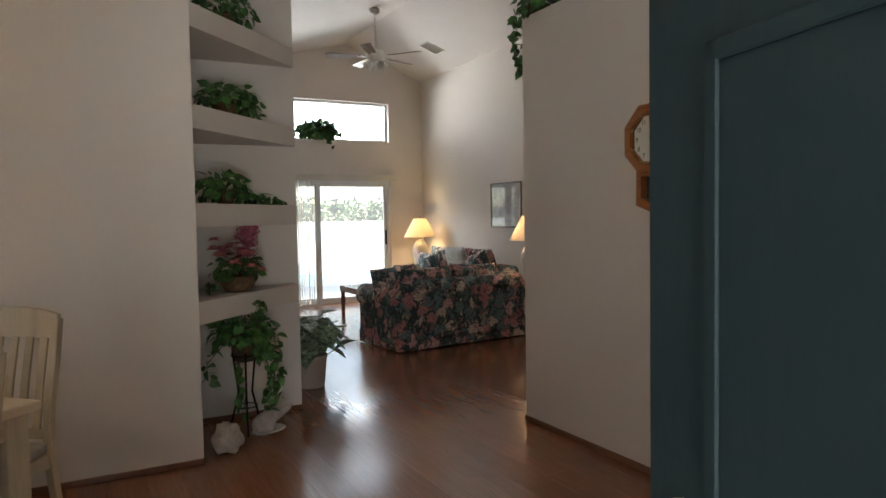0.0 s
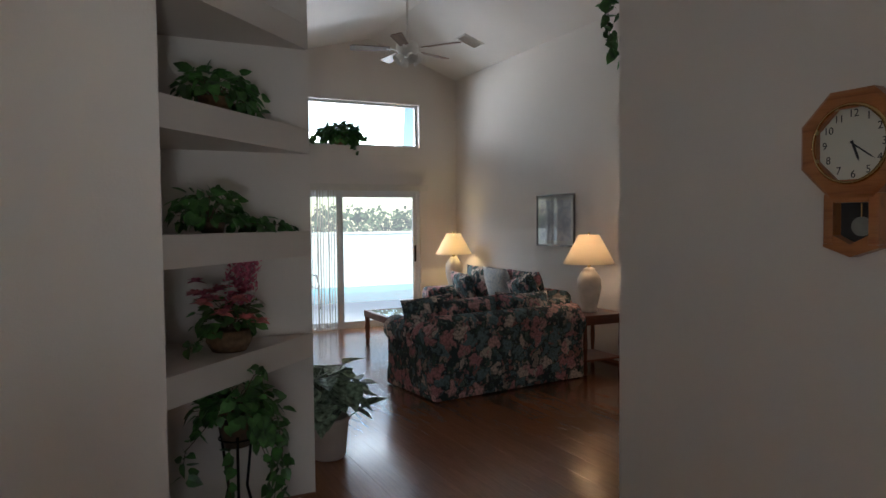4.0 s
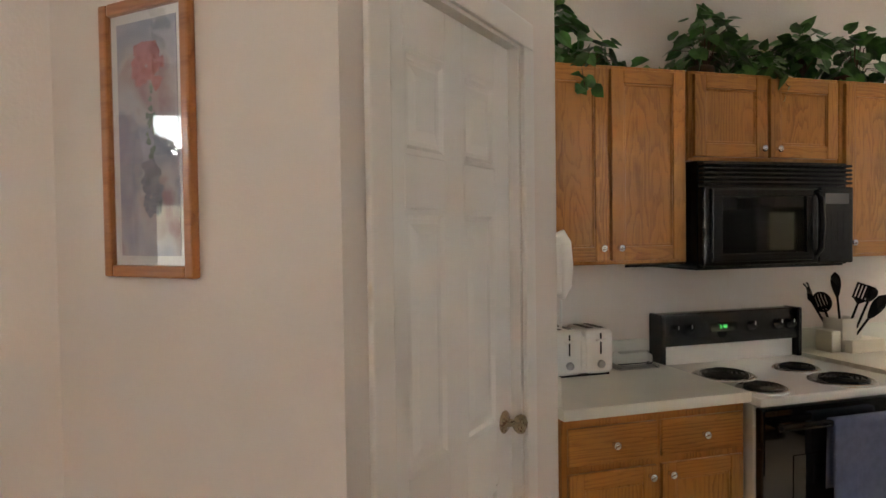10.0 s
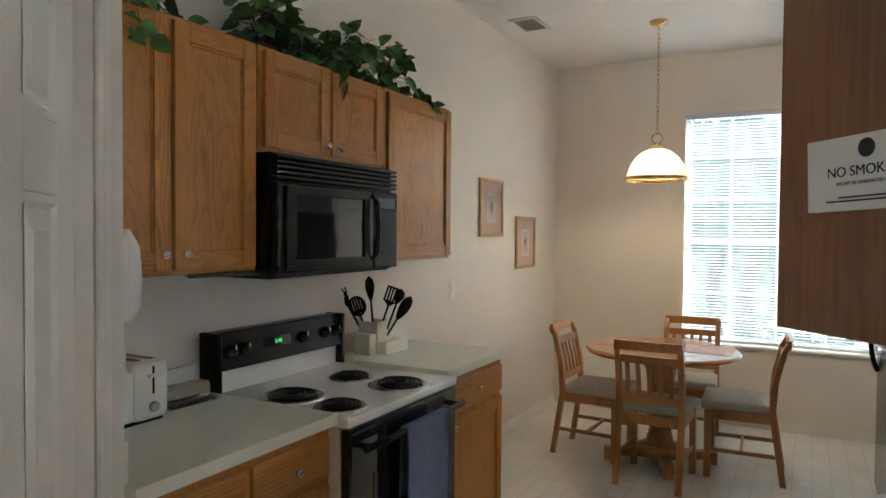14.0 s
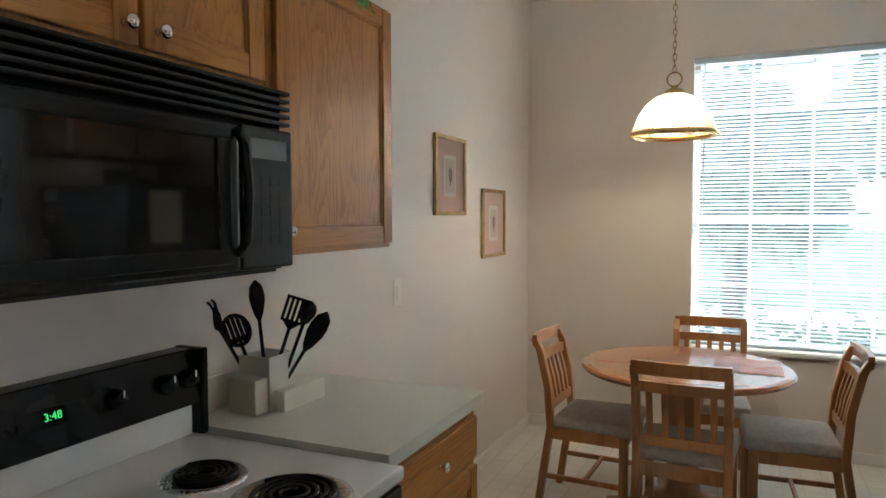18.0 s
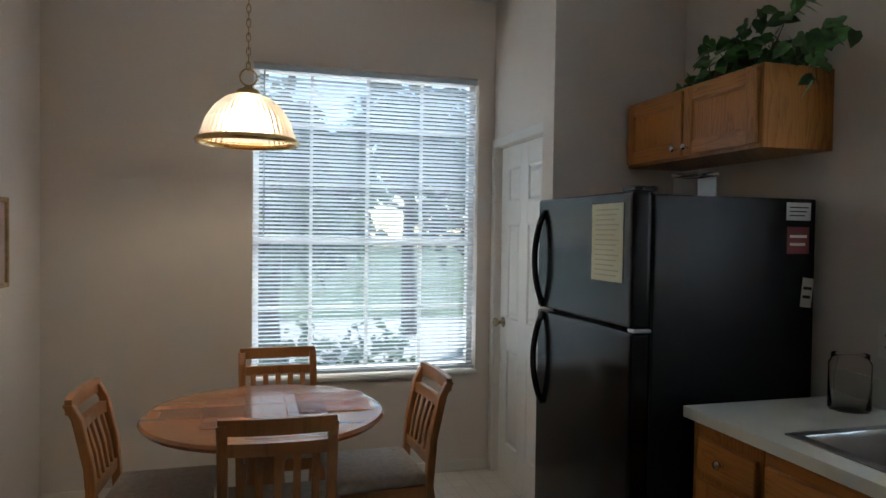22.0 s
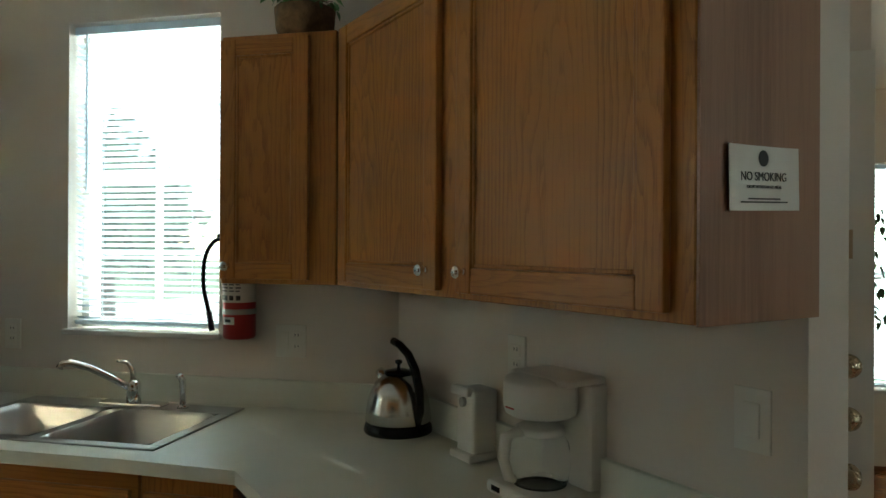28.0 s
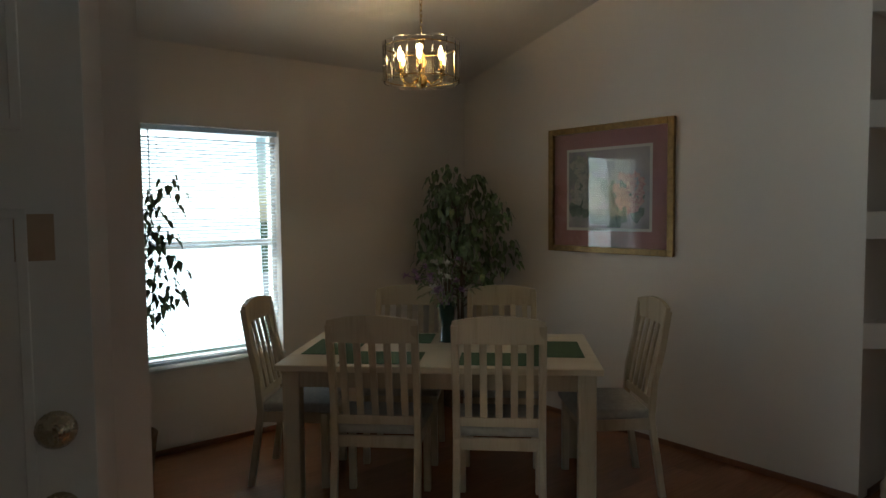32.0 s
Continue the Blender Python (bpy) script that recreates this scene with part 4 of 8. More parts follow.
LED = glow("green_display_digits", (0.05, 0.6, 0.12), 0.5)
lettering("3:48", 0.024, LED, panel, Matrix.Translation((0.33, 0.5845, 1.0585)) @ slope, "display_digits", "glowing green clock digits")
part("oven_door", box((0.008, -0.012, 0.205), (0.750, 0.03, 0.858), 0.008), BGLASS, st, "black glass oven door")
part("oven_window", box((0.14, -0.0145, 0.40), (0.62, -0.0125, 0.68), 0.002), BGLASS, st)
part("storage_drawer", box((0.008, -0.006, 0.035), (0.750, 0.03, 0.195), 0.006), BLACK, st)
hd = bmesh.new()
add_tube(hd, [(0.03, -0.058, 0.80), (0.38, -0.062, 0.80), (0.728, -0.058, 0.80)], 0.013, 12)
for x in (0.06, 0.698):
    add_cyl(hd, (x, -0.058, 0.80), (x, -0.012, 0.80), 0.011, n=10)
part("oven_handle", hd, BLACK, st, "", True)


def burner(x, y, r):
    pan = part("burner", lathe([(r * 0.35, 0.0012), (r * 0.8, 0.0018), (r * 1.0, 0.006), (r * 1.16, 0.009), (r * 1.25, 0.004), (r * 1.26, 0.0)], 40, (x, y, 0.898), False), FOIL, st, "foil-lined drip pan with a black coil", True)
    pts = [(x + (r * 0.18 + r * 0.78 * i / 84) * math.cos(i * 2 * math.pi / 20), y + (r * 0.18 + r * 0.78 * i / 84) * math.sin(i * 2 * math.pi / 20), 0.909) for i in range(85)]
    part("coil", tube(pts, 0.0058, 8), BLACK, pan, "black spiral heating coil", True)
    part("pan_well", cyl((x, y, 0.8985), (x, y, 0.8995), r * 0.75, n=32), BLACK, pan)


for by, bx, r in ((0.135, 0.349, 0.100), (0.514, 0.356, 0.076), (0.114, 0.109, 0.076), (0.502, 0.113, 0.100)):
    burner(by, bx, r)
# towel over the oven handle
tw = bmesh.new()
N, MM = 16, 14
for face in (0, 1):
    grid = []
    for i in range(N + 1):
        x = 0.26 + 0.30 * i / N
        row = []
        for j in range(MM + 1):
            f = j / MM
            wave = 0.006 * math.sin(i * 0.9 + 0.5) * f + 0.003 * math.sin(i * 2.1) * f
            if face == 0:
                row.append(tw.verts.new((x + 0.012 * (f - 0.5) * math.sin(i), -0.078 - 0.006 * f + wave, 0.815 - 0.385 * f)))
            else:
                row.append(tw.verts.new((x, -0.044 + 0.004 * f + wave * 0.5, 0.815 - 0.26 * f)))
        grid.append(row)
    for i in range(N):
        for j in range(MM):
            tw.faces.new((grid[i][j], grid[i + 1][j], grid[i + 1][j + 1], grid[i][j + 1]))
    if face == 0:
        top = [r[0] for r in grid]
    else:
        for i in range(N):
            tw.faces.new((top[i], top[i + 1], grid[i + 1][0], grid[i][0]))
tob = link("towel", tw, TOWEL, None, smooth=True)
tob.matrix_world = ST
sm = tob.modifiers.new("thickness", "SOLIDIFY")
sm.thickness = 0.005
tagged(tob, "slate blue terry towel hung over the oven handle", "towel")

# ---- microwave ----
mw = thing("microwave", at_wall((3.62, -1.605), (3.62, -6.0)), "black over-the-range microwave with a vented top", "microwave")
part("body", box((0.0, 0.03, 1.345), (0.758, 0.395, 1.775), 0.004), BLACK, mw)
part("bottom_plate", box((0.01, 0.04, 1.338), (0.748, 0.39, 1.346)), BLACKT, mw)
for i in range(5):
    g = part("grille_slat", box((0.004, -0.004, 1.682 + 0.018 * i), (0.754, 0.03, 1.693 + 0.018 * i), 0.004), BLACK, mw)
part("oven_door", box((0.0, -0.006, 1.352), (0.575, 0.03, 1.672), 0.014, 3), BLACK, mw, "black glossy door")
bm = bmesh.new()
for lo, hi in (((0.035, -0.018, 1.37), (0.535, -0.004, 1.405)), ((0.035, -0.018, 1.63), (0.535, -0.004, 1.662)), ((0.035, -0.018, 1.40), (0.085, -0.004, 1.635)), ((0.495, -0.018, 1.40), (0.535, -0.004, 1.635))):
    add_box(bm, lo, hi, 0.006, 3)
part("door_surround", bm, BLACK, mw, "raised rounded door surround")
part("window", box((0.08, -0.0095, 1.40), (0.50, -0.0055, 1.635), 0.001), BGLASS, mw)
hb = tube([(0.555, -0.012, 1.39), (0.553, -0.038, 1.42), (0.552, -0.046, 1.52), (0.553, -0.038, 1.62), (0.555, -0.012, 1.655)], 0.011, 12)
part("door_handle", hb, BLACK, mw, "", True)
cp = part("keypad", box((0.58, -0.006, 1.352), (0.757, 0.03, 1.672), 0.008), BLACK, mw)
part("display_window", box((0.605, -0.0078, 1.60), (0.732, -0.0058, 1.645), 0.001), mat("grey_lcd", (0.09, 0.10, 0.10), 0.2, scale=5, vary=0.05), cp)
for i in range(4):
    for j in range(5):
        part("key", box((0.607 + 0.032 * i, -0.0072, 1.405 + 0.034 * j), (0.632 + 0.032 * i, -0.0058, 1.427 + 0.034 * j), 0.002, 1), BLACK, cp)
flap = part("vent_flap", prism([(-0.29, 0.09), (0.0, 0.05), (0.0, 0.33), (-0.12, 0.33)], 1.356, 1.3655), BLACK, mw, "thin black plate below the next cabinet")

# ---- refrigerator ----
FR = at_wall((1.60, -4.438), (1.60, 0.0))
fg = thing("refrigerator", FR, "tall black top-freezer refrigerator with notes on it", "refrigerator")
part("body", box((0.0, 0.0, 0.03), (0.80, 0.69, 1.640), 0.006), BLACKT, fg, "black textured steel case")
part("freezer_door", box((0.002, -0.082, 1.168), (0.798, -0.006, 1.650), 0.016, 3), BLACKD, fg, "black freezer door")
part("lower_door", box((0.002, -0.082, 0.075), (0.798, -0.006, 1.156), 0.016, 3), BLACKD, fg, "black lower door")
part("door_gasket", box((0.012, -0.007, 0.08), (0.788, 0.002, 1.645)), BLACK, fg)
part("base_grille", box((0.02, -0.03, 0.015), (0.78, 0.02, 0.07), 0.004), BLACK, fg)
for z0, z1 in ((1.175, 1.60), (0.74, 1.15)):
    bow = [math.sin(math.pi * i / 12) for i in range(13)]
    part("door_handle", tube([(0.075 - 0.02 * b, -0.083 - 0.038 * b ** 0.7, z0 + (z1 - z0) * i / 12) for i, b in enumerate(bow)], 0.0135, 12), BLACK, fg, "", True)
part("hinge_cap", box((0.70, -0.07, 1.650), (0.79, 0.02, 1.668), 0.006), BLACK, fg)
part("hinge", box((0.755, -0.07, 1.156), (0.80, -0.002, 1.168), 0.003), STEEL, fg)
for x in (0.05, 0.75):
    for y in (0.06, 0.62):
        part("foot", cyl((x, y, 0.0), (x, y, 0.032), 0.02), BLACK, fg)

def sheet(name, m, w, h, label, material, category="note", lines=0, ink=None, bow=0.0, letters=()):
    """A paper, card or magnet that lies against a surface; m has x across, z up, y into the surface."""
    ob = thing(name, m, label, category)
    bm = bmesh.new()
    n = 8
    g = [[bm.verts.new((-w / 2 + w * i / n, -0.002 - bow * abs(2 * i / n - 1) ** 2, z)) for z in (-h / 2, h / 2)] for i in range(n + 1)]
    g2 = [[bm.verts.new((v.co.x, v.co.y + 0.0012, v.co.z)) for v in r] for r in g]
    for i in range(n):
        bm.faces.new((g[i][0], g[i + 1][0], g[i + 1][1], g[i][1]))
        bm.faces.new((g2[i][1], g2[i + 1][1], g2[i + 1][0], g2[i][0]))
    part("paper", bm, material, ob)
    for k in range(lines):
        z = h / 2 - h * (k + 1.2) / (lines + 1.4)
        part("printed_line", box((-w * 0.38, -0.0032, z - h * 0.10 / lines), (w * (0.38 - 0.2 * ((k * 7) % 3) / 3), -0.0024, z + h * 0.10 / lines)), ink or INK, ob)
    return ob


sheet("note", FR @ Matrix.Translation((0.625, -0.0825, 1.468)), 0.225, 0.285, "pale green paper note on the freezer door", mat("pale_green_paper", (0.62, 0.64, 0.45), 0.6, scale=5, vary=0.04), lines=14, ink=mat("faint_print", (0.42, 0.42, 0.30), 0.7))
SIDE = Matrix(((-1, 0, 0, 0), (0, -1, 0, -3.638), (0, 0, 1, 0), (0, 0, 0, 1)))
sheet("magnet", SIDE @ Matrix.Translation((-0.99, 0, 1.592)), 0.11, 0.066, "white card magnet on the side of the refrigerator", PAPER, "magnet", 3)
sheet("magnet", SIDE @ Matrix.Translation((-0.99, 0, 1.485)), 0.10, 0.10, "dark red picture magnet on the side of the refrigerator", mat("maroon_card", (0.22, 0.05, 0.06), 0.5), "magnet", 2, PAPER)
sheet("note", SIDE @ Matrix.Translation((-0.944, 0, 1.29)) @ Matrix.Rotation(radians(6), 4, "Y"), 0.05, 0.11, "small white tag on the side of the refrigerator", PAPER, "note", 2)
bx = thing("plastic_box", Matrix.Translation((1.28, -3.86, 1.641)), "clear plastic box on top of the refrigerator", "box")
part("case", box((-0.05, -0.07, 0.0), (0.05, 0.07, 0.085), 0.006), THIN, bx)
part("lid", box((-0.055, -0.075, 0.086), (0.055, 0.075, 0.10), 0.004), THIN, bx)

# cabinet over the refrigerator
cabinet("wall_cabinet", at_wall((1.178, -4.518), (1.178, 0.0)), 0.905, 0.315, 1.82, 2.125, "short oak wall cabinet above the refrigerator, ivy on top", "oak wall cabinets",
        [("door", 0.02, 0.445, 1.835, 2.11, 0.415, 1.868), ("door", 0.46, 0.885, 1.835, 2.11, 0.49, 1.868)])
# cabinets on the sink wall and the diagonal wall
cabinet("wall_cabinet", at_wall((1.178, -2.29), (1.178, 0.0)), 0.384, 0.315, 1.37, 2.14, "narrow oak wall cabinet beside the sink window", "oak wall cabinets",
        [("door", 0.008, 0.298, 1.385, 2.125, 0.036, 1.425, 0.05)])
DIAG = ((1.178, -1.904), (2.071, -1.011))
dg = cabinet("wall_cabinet", at_wall(*DIAG), 1.263, 0.32, 1.37, 2.14, "wide oak wall cabinet with two framed doors and a sign", "oak wall cabinets",
             [("door", 0.045, 0.585, 1.385, 2.125, 0.545, 1.432), ("door", 0.665, 1.22, 1.385, 2.125, 0.70, 1.432)])
part("filler_strip", prism([(-0.22, 0.31), (-0.004, 0.004), (0.0, 0.002), (0.0, 0.31)], 1.37, 2.14), OAK, dg)
part("end_panel", box((1.2635, 0.0, 1.368), (1.269, 0.32, 2.142), 0.001), OAKP, dg, "reddish printed wood end panel")
# paper sign on the end panel
SIGN = at_wall(*DIAG, 1.2695) @ Matrix(((0, 1, 0, 0), (1, 0, 0, 0.152), (0, 0, 1, 1.592), (0, 0, 0, 1))) @ Matrix.Rotation(radians(-2), 4, "Y")
SIGN = SIGN @ Matrix.Diagonal((1, -1, 1, 1))
sg = sheet("paper_sign", SIGN, 0.185, 0.10, "white no smoking paper sign taped to the cabinet end", PAPER, "sign", bow=0.004)
UP = Matrix.Rotation(radians(90), 4, "X")
lettering("NO SMOKING", 0.0192, INK, sg, Matrix.Translation((0, -0.0036, 0.002)) @ UP, "lettering")
lettering("EXCEPT IN DESIGNATED AREAS", 0.0064, INK, sg, Matrix.Translation((0, -0.0036, -0.0135)) @ UP, "lettering")
ob = part("emblem", cyl((0, -0.0034, 0.031), (0, -0.0026, 0.031), 0.0125, n=24), INK, sg)
for z, w in ((-0.032, 0.085), (-0.037, 0.125)):
    part("printed_line", box((-w / 2, -0.0042, z - 0.0011), (w / 2, -0.0034, z + 0.0011)), INK, sg)

# base units of the sink run and the diagonal run
SR = ((1.487, -3.552), (1.487, 0.0))
cabinet("base_cabinet", at_wall(*SR), 0.33, 0.615, 0.0, 0.877, "narrow oak base cabinet with one drawer above one door", "oak base cabinets",
        [("drawer", 0.048, 0.315, 0.715, 0.828, 0.172, 0.772, 0.0), ("door", 0.048, 0.315, 0.12, 0.69, 0.274, 0.655)], True)
cabinet("base_cabinet", at_wall(*SR, 0.334), 0.87, 0.60, 0.0, 0.74, "oak sink cabinet with two false drawers above two doors", "oak base cabinets",
        [("drawer", 0.018, 0.414, 0.705, 0.828, 0.205, 0.768, 0.0), ("drawer", 0.436, 0.85, 0.705, 0.828, 0.64, 0.765, 0.0),
         ("door", 0.018, 0.414, 0.12, 0.68, 0.368, 0.648), ("door", 0.436, 0.85, 0.12, 0.68, 0.472, 0.64)], True)
cabinet("base_cabinet", at_wall(*SR, 1.208), 0.29, 0.615, 0.0, 0.877, "narrow oak base cabinet with one drawer above one door", "oak base cabinets",
        [("drawer", 0.022, 0.288, 0.71, 0.826, 0.144, 0.756, 0.0), ("door", 0.022, 0.288, 0.12, 0.685, 0.05, 0.65)], True)
part("sink_front_rail", box((0.002, 0.001, 0.742), (0.868, 0.02, 0.877)), OAKX, [o for o in scene.objects if o.get("label", "").startswith("oak sink cabinet")][0])
DB = ((1.487, -2.054), (2.45, -1.091))
dw = thing("dishwasher", at_wall(*DB, 0.03), "black built-in dishwasher below the diagonal counter", "dishwasher")
part("body", box((0.0, 0.02, 0.10), (0.60, 0.57, 0.872)), BLACK, dw)
part("front_panel", box((0.003, -0.02, 0.11), (0.597, 0.02, 0.73), 0.006), BGLASS, dw)
part("control_strip", box((0.003, -0.024, 0.74), (0.597, 0.02, 0.868), 0.006), BLACK, dw)
part("toe_kick", box((0.01, 0.05, 0.0), (0.59, 0.10, 0.10)), BLACK, dw)
cabinet("base_cabinet", at_wall(*DB, 0.64), 0.44, 0.58, 0.0, 0.877, "oak base cabinet at the end of the diagonal counter", "oak base cabinets",
        [("drawer", 0.02, 0.42, 0.715, 0.845, 0.22, 0.78, 0.0), ("door", 0.02, 0.42, 0.12, 0.69, 0.06, 0.655)], True)
HX0, HX1, HY0, HY1 = 0.945, 1.405, -3.175, -2.37
wt = worktop("countertop", [[(0.862, -3.572), (1.514, -3.572), (1.514, HY0), (HX1, HY0), (HX0, HY0), (0.862, HY0)], [(0.862, HY0), (HX0, HY0), (HX0, HY1), (0.862, HY1)], [(HX1, HY0), (1.514, HY0), (1.514, HY1), (HX1, HY1)],
                            [(0.862, HY1), (HX0, HY1), (HX1, HY1), (1.514, HY1), (1.530, -2.040), (2.315, -1.255), (1.860, -0.802), (0.862, -1.800)]],
             [((0.86, -3.57), (0.86, 0.0), 1.765), ((0.872, -1.788), (1.872, -0.788), 1.385)], "pale laminate countertop that turns along the diagonal wall")
# ---- sink and faucet ----
sk = thing("kitchen_sink", Matrix.Translation((0, 0, 0.914)), "stainless steel double-bowl sink set in the counter", "sink")
bm = bmesh.new()
X0, X1, Y0, Y1 = 0.918, 1.432, -3.205, -2.342
bowls = [(1.02, 1.395, -3.165, -2.795), (1.02, 1.395, -2.752, -2.382)]
for lo, hi in (((X0, Y0, 0), (1.02, Y1, 0.006)), ((1.395, Y0, 0), (X1, Y1, 0.006)), ((1.02, Y0, 0), (1.395, -3.165, 0.006)), ((1.02, -2.382, 0), (1.395, Y1, 0.006)), ((1.02, -2.795, -0.012), (1.395, -2.752, 0.003))):
    add_box(bm, lo, hi, 0.0025, 1)
part("rim", bm, STEEL, sk, "brushed steel rim")
for a, b, c, d in bowls:
    bm = bmesh.new()
    rings = []
    for off, z in ((0.0, 0.003), (0.008, -0.01), (0.02, -0.13), (0.05, -0.165), (0.14, -0.172)):
        x0, x1, y0, y1 = a + off, b - off, c + off, d - off
        rad = 0.05
        ring = []
        for cx, cy, s0 in ((x1 - rad, y1 - rad, 0), (x0 + rad, y1 - rad, 90), (x0 + rad, y0 + rad, 180), (x1 - rad, y0 + rad, 270)):
            for k in range(5):
                an = radians(s0 + 22.5 * k)
                ring.append(bm.verts.new((cx + rad * math.cos(an), cy + rad * math.sin(an), z)))
        rings.append(ring)
    for p, q in zip(rings, rings[1:]):
        for i in range(20):
            bm.faces.new((p[i], p[(i + 1) % 20], q[(i + 1) % 20], q[i]))
    bm.faces.new(rings[-1])
    bw = part("bowl", bm, STEEL, sk, "brushed steel bowl", True)
    part("drain", lathe([(0.042, 0.0), (0.044, 0.003), (0.03, 0.004), (0.02, 0.001)], 24, ((a + b) / 2, (c + d) / 2, -0.1715)), CHROME, bw, "", True)
fa = thing("faucet", Matrix.Translation((0.975, -2.745, 0.921)), "chrome single-lever kitchen faucet", "faucet")
part("base_plate", box((-0.028, -0.125, 0.0), (0.028, 0.125, 0.012), 0.006, 3), CHROME, fa)
part("column", lathe([(0.026, 0.012), (0.024, 0.05), (0.025, 0.075), (0.017, 0.088)], 20), CHROME, fa, "", True)
part("spout", tube([(0.0, 0.0, 0.055), (0.05, -0.045, 0.10), (0.10, -0.10, 0.145), (0.135, -0.145, 0.165), (0.152, -0.166, 0.163), (0.156, -0.171, 0.148)], 0.0125, 12), CHROME, fa, "", True)
part("lever", tube([(0.0, 0.0, 0.085), (0.0, -0.006, 0.125), (0.004, -0.022, 0.15), (0.018, -0.055, 0.158)], 0.011, 10, 0.006), CHROME, fa, "", True)
sp = thing("sprayer", Matrix.Translation((0.972, -2.552, 0.920)), "chrome side sprayer behind the sink", "sprayer")
part("collar", lathe([(0.021, 0), (0.019, 0.008), (0.011, 0.014)], 16), CHROME, sp, "", True)
part("spray_head", tube([(0, 0, 0.012), (0, 0, 0.07), (0.004, 0, 0.10), (0.022, 0, 0.118)], 0.0105, 10, 0.012), CHROME, sp, "", True)

# ---- things on the counters ----
kt = thing("electric_kettle", Matrix.Translation((1.062, -1.742, 0.914)) @ Matrix.Rotation(radians(52), 4, "Z"), "polished steel dome kettle with a black handle and base", "kettle")
part("power_base", lathe([(0.106, 0), (0.108, 0.006), (0.104, 0.024), (0.098, 0.029)], 32), BLACK, kt, "", True)
part("body", lathe([(0.098, 0.030), (0.103, 0.036), (0.101, 0.07), (0.091, 0.115), (0.072, 0.153), (0.047, 0.175), (0.0, 0.183)], 40), mat("satin_steel", (0.58, 0.56, 0.53), 0.2, 1.0, scale=6, vary=0.05), kt, "polished steel body", True)
part("lid", lathe([(0.045, 0.178), (0.043, 0.186), (0.02, 0.192), (0.0, 0.193)], 24), BLACK, kt, "", True)
part("lid_knob", lathe([(0.006, 0.19), (0.005, 0.205), (0.012, 0.212), (0.010, 0.220), (0.0, 0.221)], 14), BLACK, kt, "", True)
part("spout", tube([(-0.068, 0, 0.135), (-0.092, 0, 0.163), (-0.104, 0, 0.172)], 0.022, 12, 0.014), CHROME, kt, "", True)
part("handle", tube([(0.088, 0, 0.03), (0.108, 0, 0.08), (0.105, 0, 0.14), (0.085, 0, 0.20), (0.05, 0, 0.243), (0.005, 0, 0.268), (-0.03, 0, 0.276)], 0.015, 12, 0.012), BLACK, kt, "thick black handle", True)
co = thing("can_opener", Matrix.Translation((1.275, -1.462, 0.914)) @ Matrix.Rotation(radians(45), 4, "Z"), "white electric can opener", "can opener")
co.matrix_world = co.matrix_world @ Matrix.Diagonal((0.8, 0.85, 1, 1))
bm = bmesh.new()
add_prism(bm, [(-0.05, -0.045), (0.05, -0.045), (0.055, 0.05), (-0.055, 0.05)], 0.0, 0.19)
bmesh.ops.bevel(bm, geom=bm.edges[:], offset=0.014, segments=3, profile=0.6, affect="EDGES")
part("body", bm, PLAST, co)
part("foot", box((-0.06, -0.065, 0.0), (0.06, 0.05, 0.022), 0.008), PLAST, co)
part("lever", box((-0.062, -0.062, 0.172), (0.04, -0.03, 0.196), 0.009, 3), PLAST, co)
part("cutting_wheel", cyl((0.0, -0.058, 0.155), (0.0, -0.044, 0.155), 0.013), STEEL, co)
cm = thing("coffee_maker", Matrix.Translation((1.505, -1.235, 0.914)) @ Matrix.Rotation(radians(45), 4, "Z") @ Matrix.Diagonal((1, 1, 0.82, 1)), "white drip coffee maker with a glass carafe", "coffee maker")
part("base", box((-0.10, -0.13, 0.0), (0.105, 0.09, 0.035), 0.012, 3), PLAST, cm)
part("hot_plate", cyl((-0.01, -0.04, 0.035), (-0.01, -0.04, 0.038), 0.062, n=32), BLACK, cm)
part("water_tank", box((0.03, 0.005, 0.034), (0.105, 0.09, 0.325), 0.014, 3), PLAST, cm)
part("back_column", box((-0.10, 0.035, 0.034), (0.03, 0.09, 0.325), 0.012, 3), PLAST, cm)
part("filter_housing", lathe([(0.07, 0.225), (0.084, 0.235), (0.088, 0.26), (0.088, 0.318), (0.082, 0.332), (0.06, 0.338)], 36, (-0.012, -0.035, 0)), PLAST, cm, "", True)
part("top_cover", box((-0.098, -0.06, 0.322), (0.10, 0.088, 0.342), 0.009, 3), PLAST, cm)
part("brew_switch", box((-0.075, -0.132, 0.012), (-0.045, -0.128, 0.026)), BLACK, cm)
part("red_mark", box((-0.035, -0.1225, 0.252), (-0.005, -0.119, 0.256)), RED, cm)
ca = part("carafe", lathe([(0.055, 0.039), (0.066, 0.045), (0.074, 0.09), (0.070, 0.14), (0.052, 0.178), (0.050, 0.19)], 32, (-0.012, -0.04, 0), False), THIN, cm, "clear glass carafe", True)
part("carafe_band", lathe([(0.053, 0.174), (0.057, 0.178), (0.057, 0.192), (0.05, 0.196)], 32, (-0.012, -0.04, 0)), PLAST, ca, "", True)
part("carafe_handle", tube([(-0.012, -0.098, 0.188), (-0.016, -0.135, 0.18), (-0.016, -0.142, 0.12), (-0.014, -0.128, 0.065), (-0.012, -0.115, 0.06)], 0.015, 10, 0.012), PLAST, ca, "", True)
jr = thing("glass_jar", Matrix.Translation((0.985, -3.40, 0.914)), "clear glass jar with a wire clasp beside the sink", "jar")
part("jar", lathe([(0.062, 0.0), (0.066, 0.006), (0.066, 0.16), (0.058, 0.172), (0.058, 0.19), (0.055, 0.19), (0.055, 0.17), (0.062, 0.158), (0.062, 0.01), (0.0, 0.008)], 28), THIN, jr, "", True)
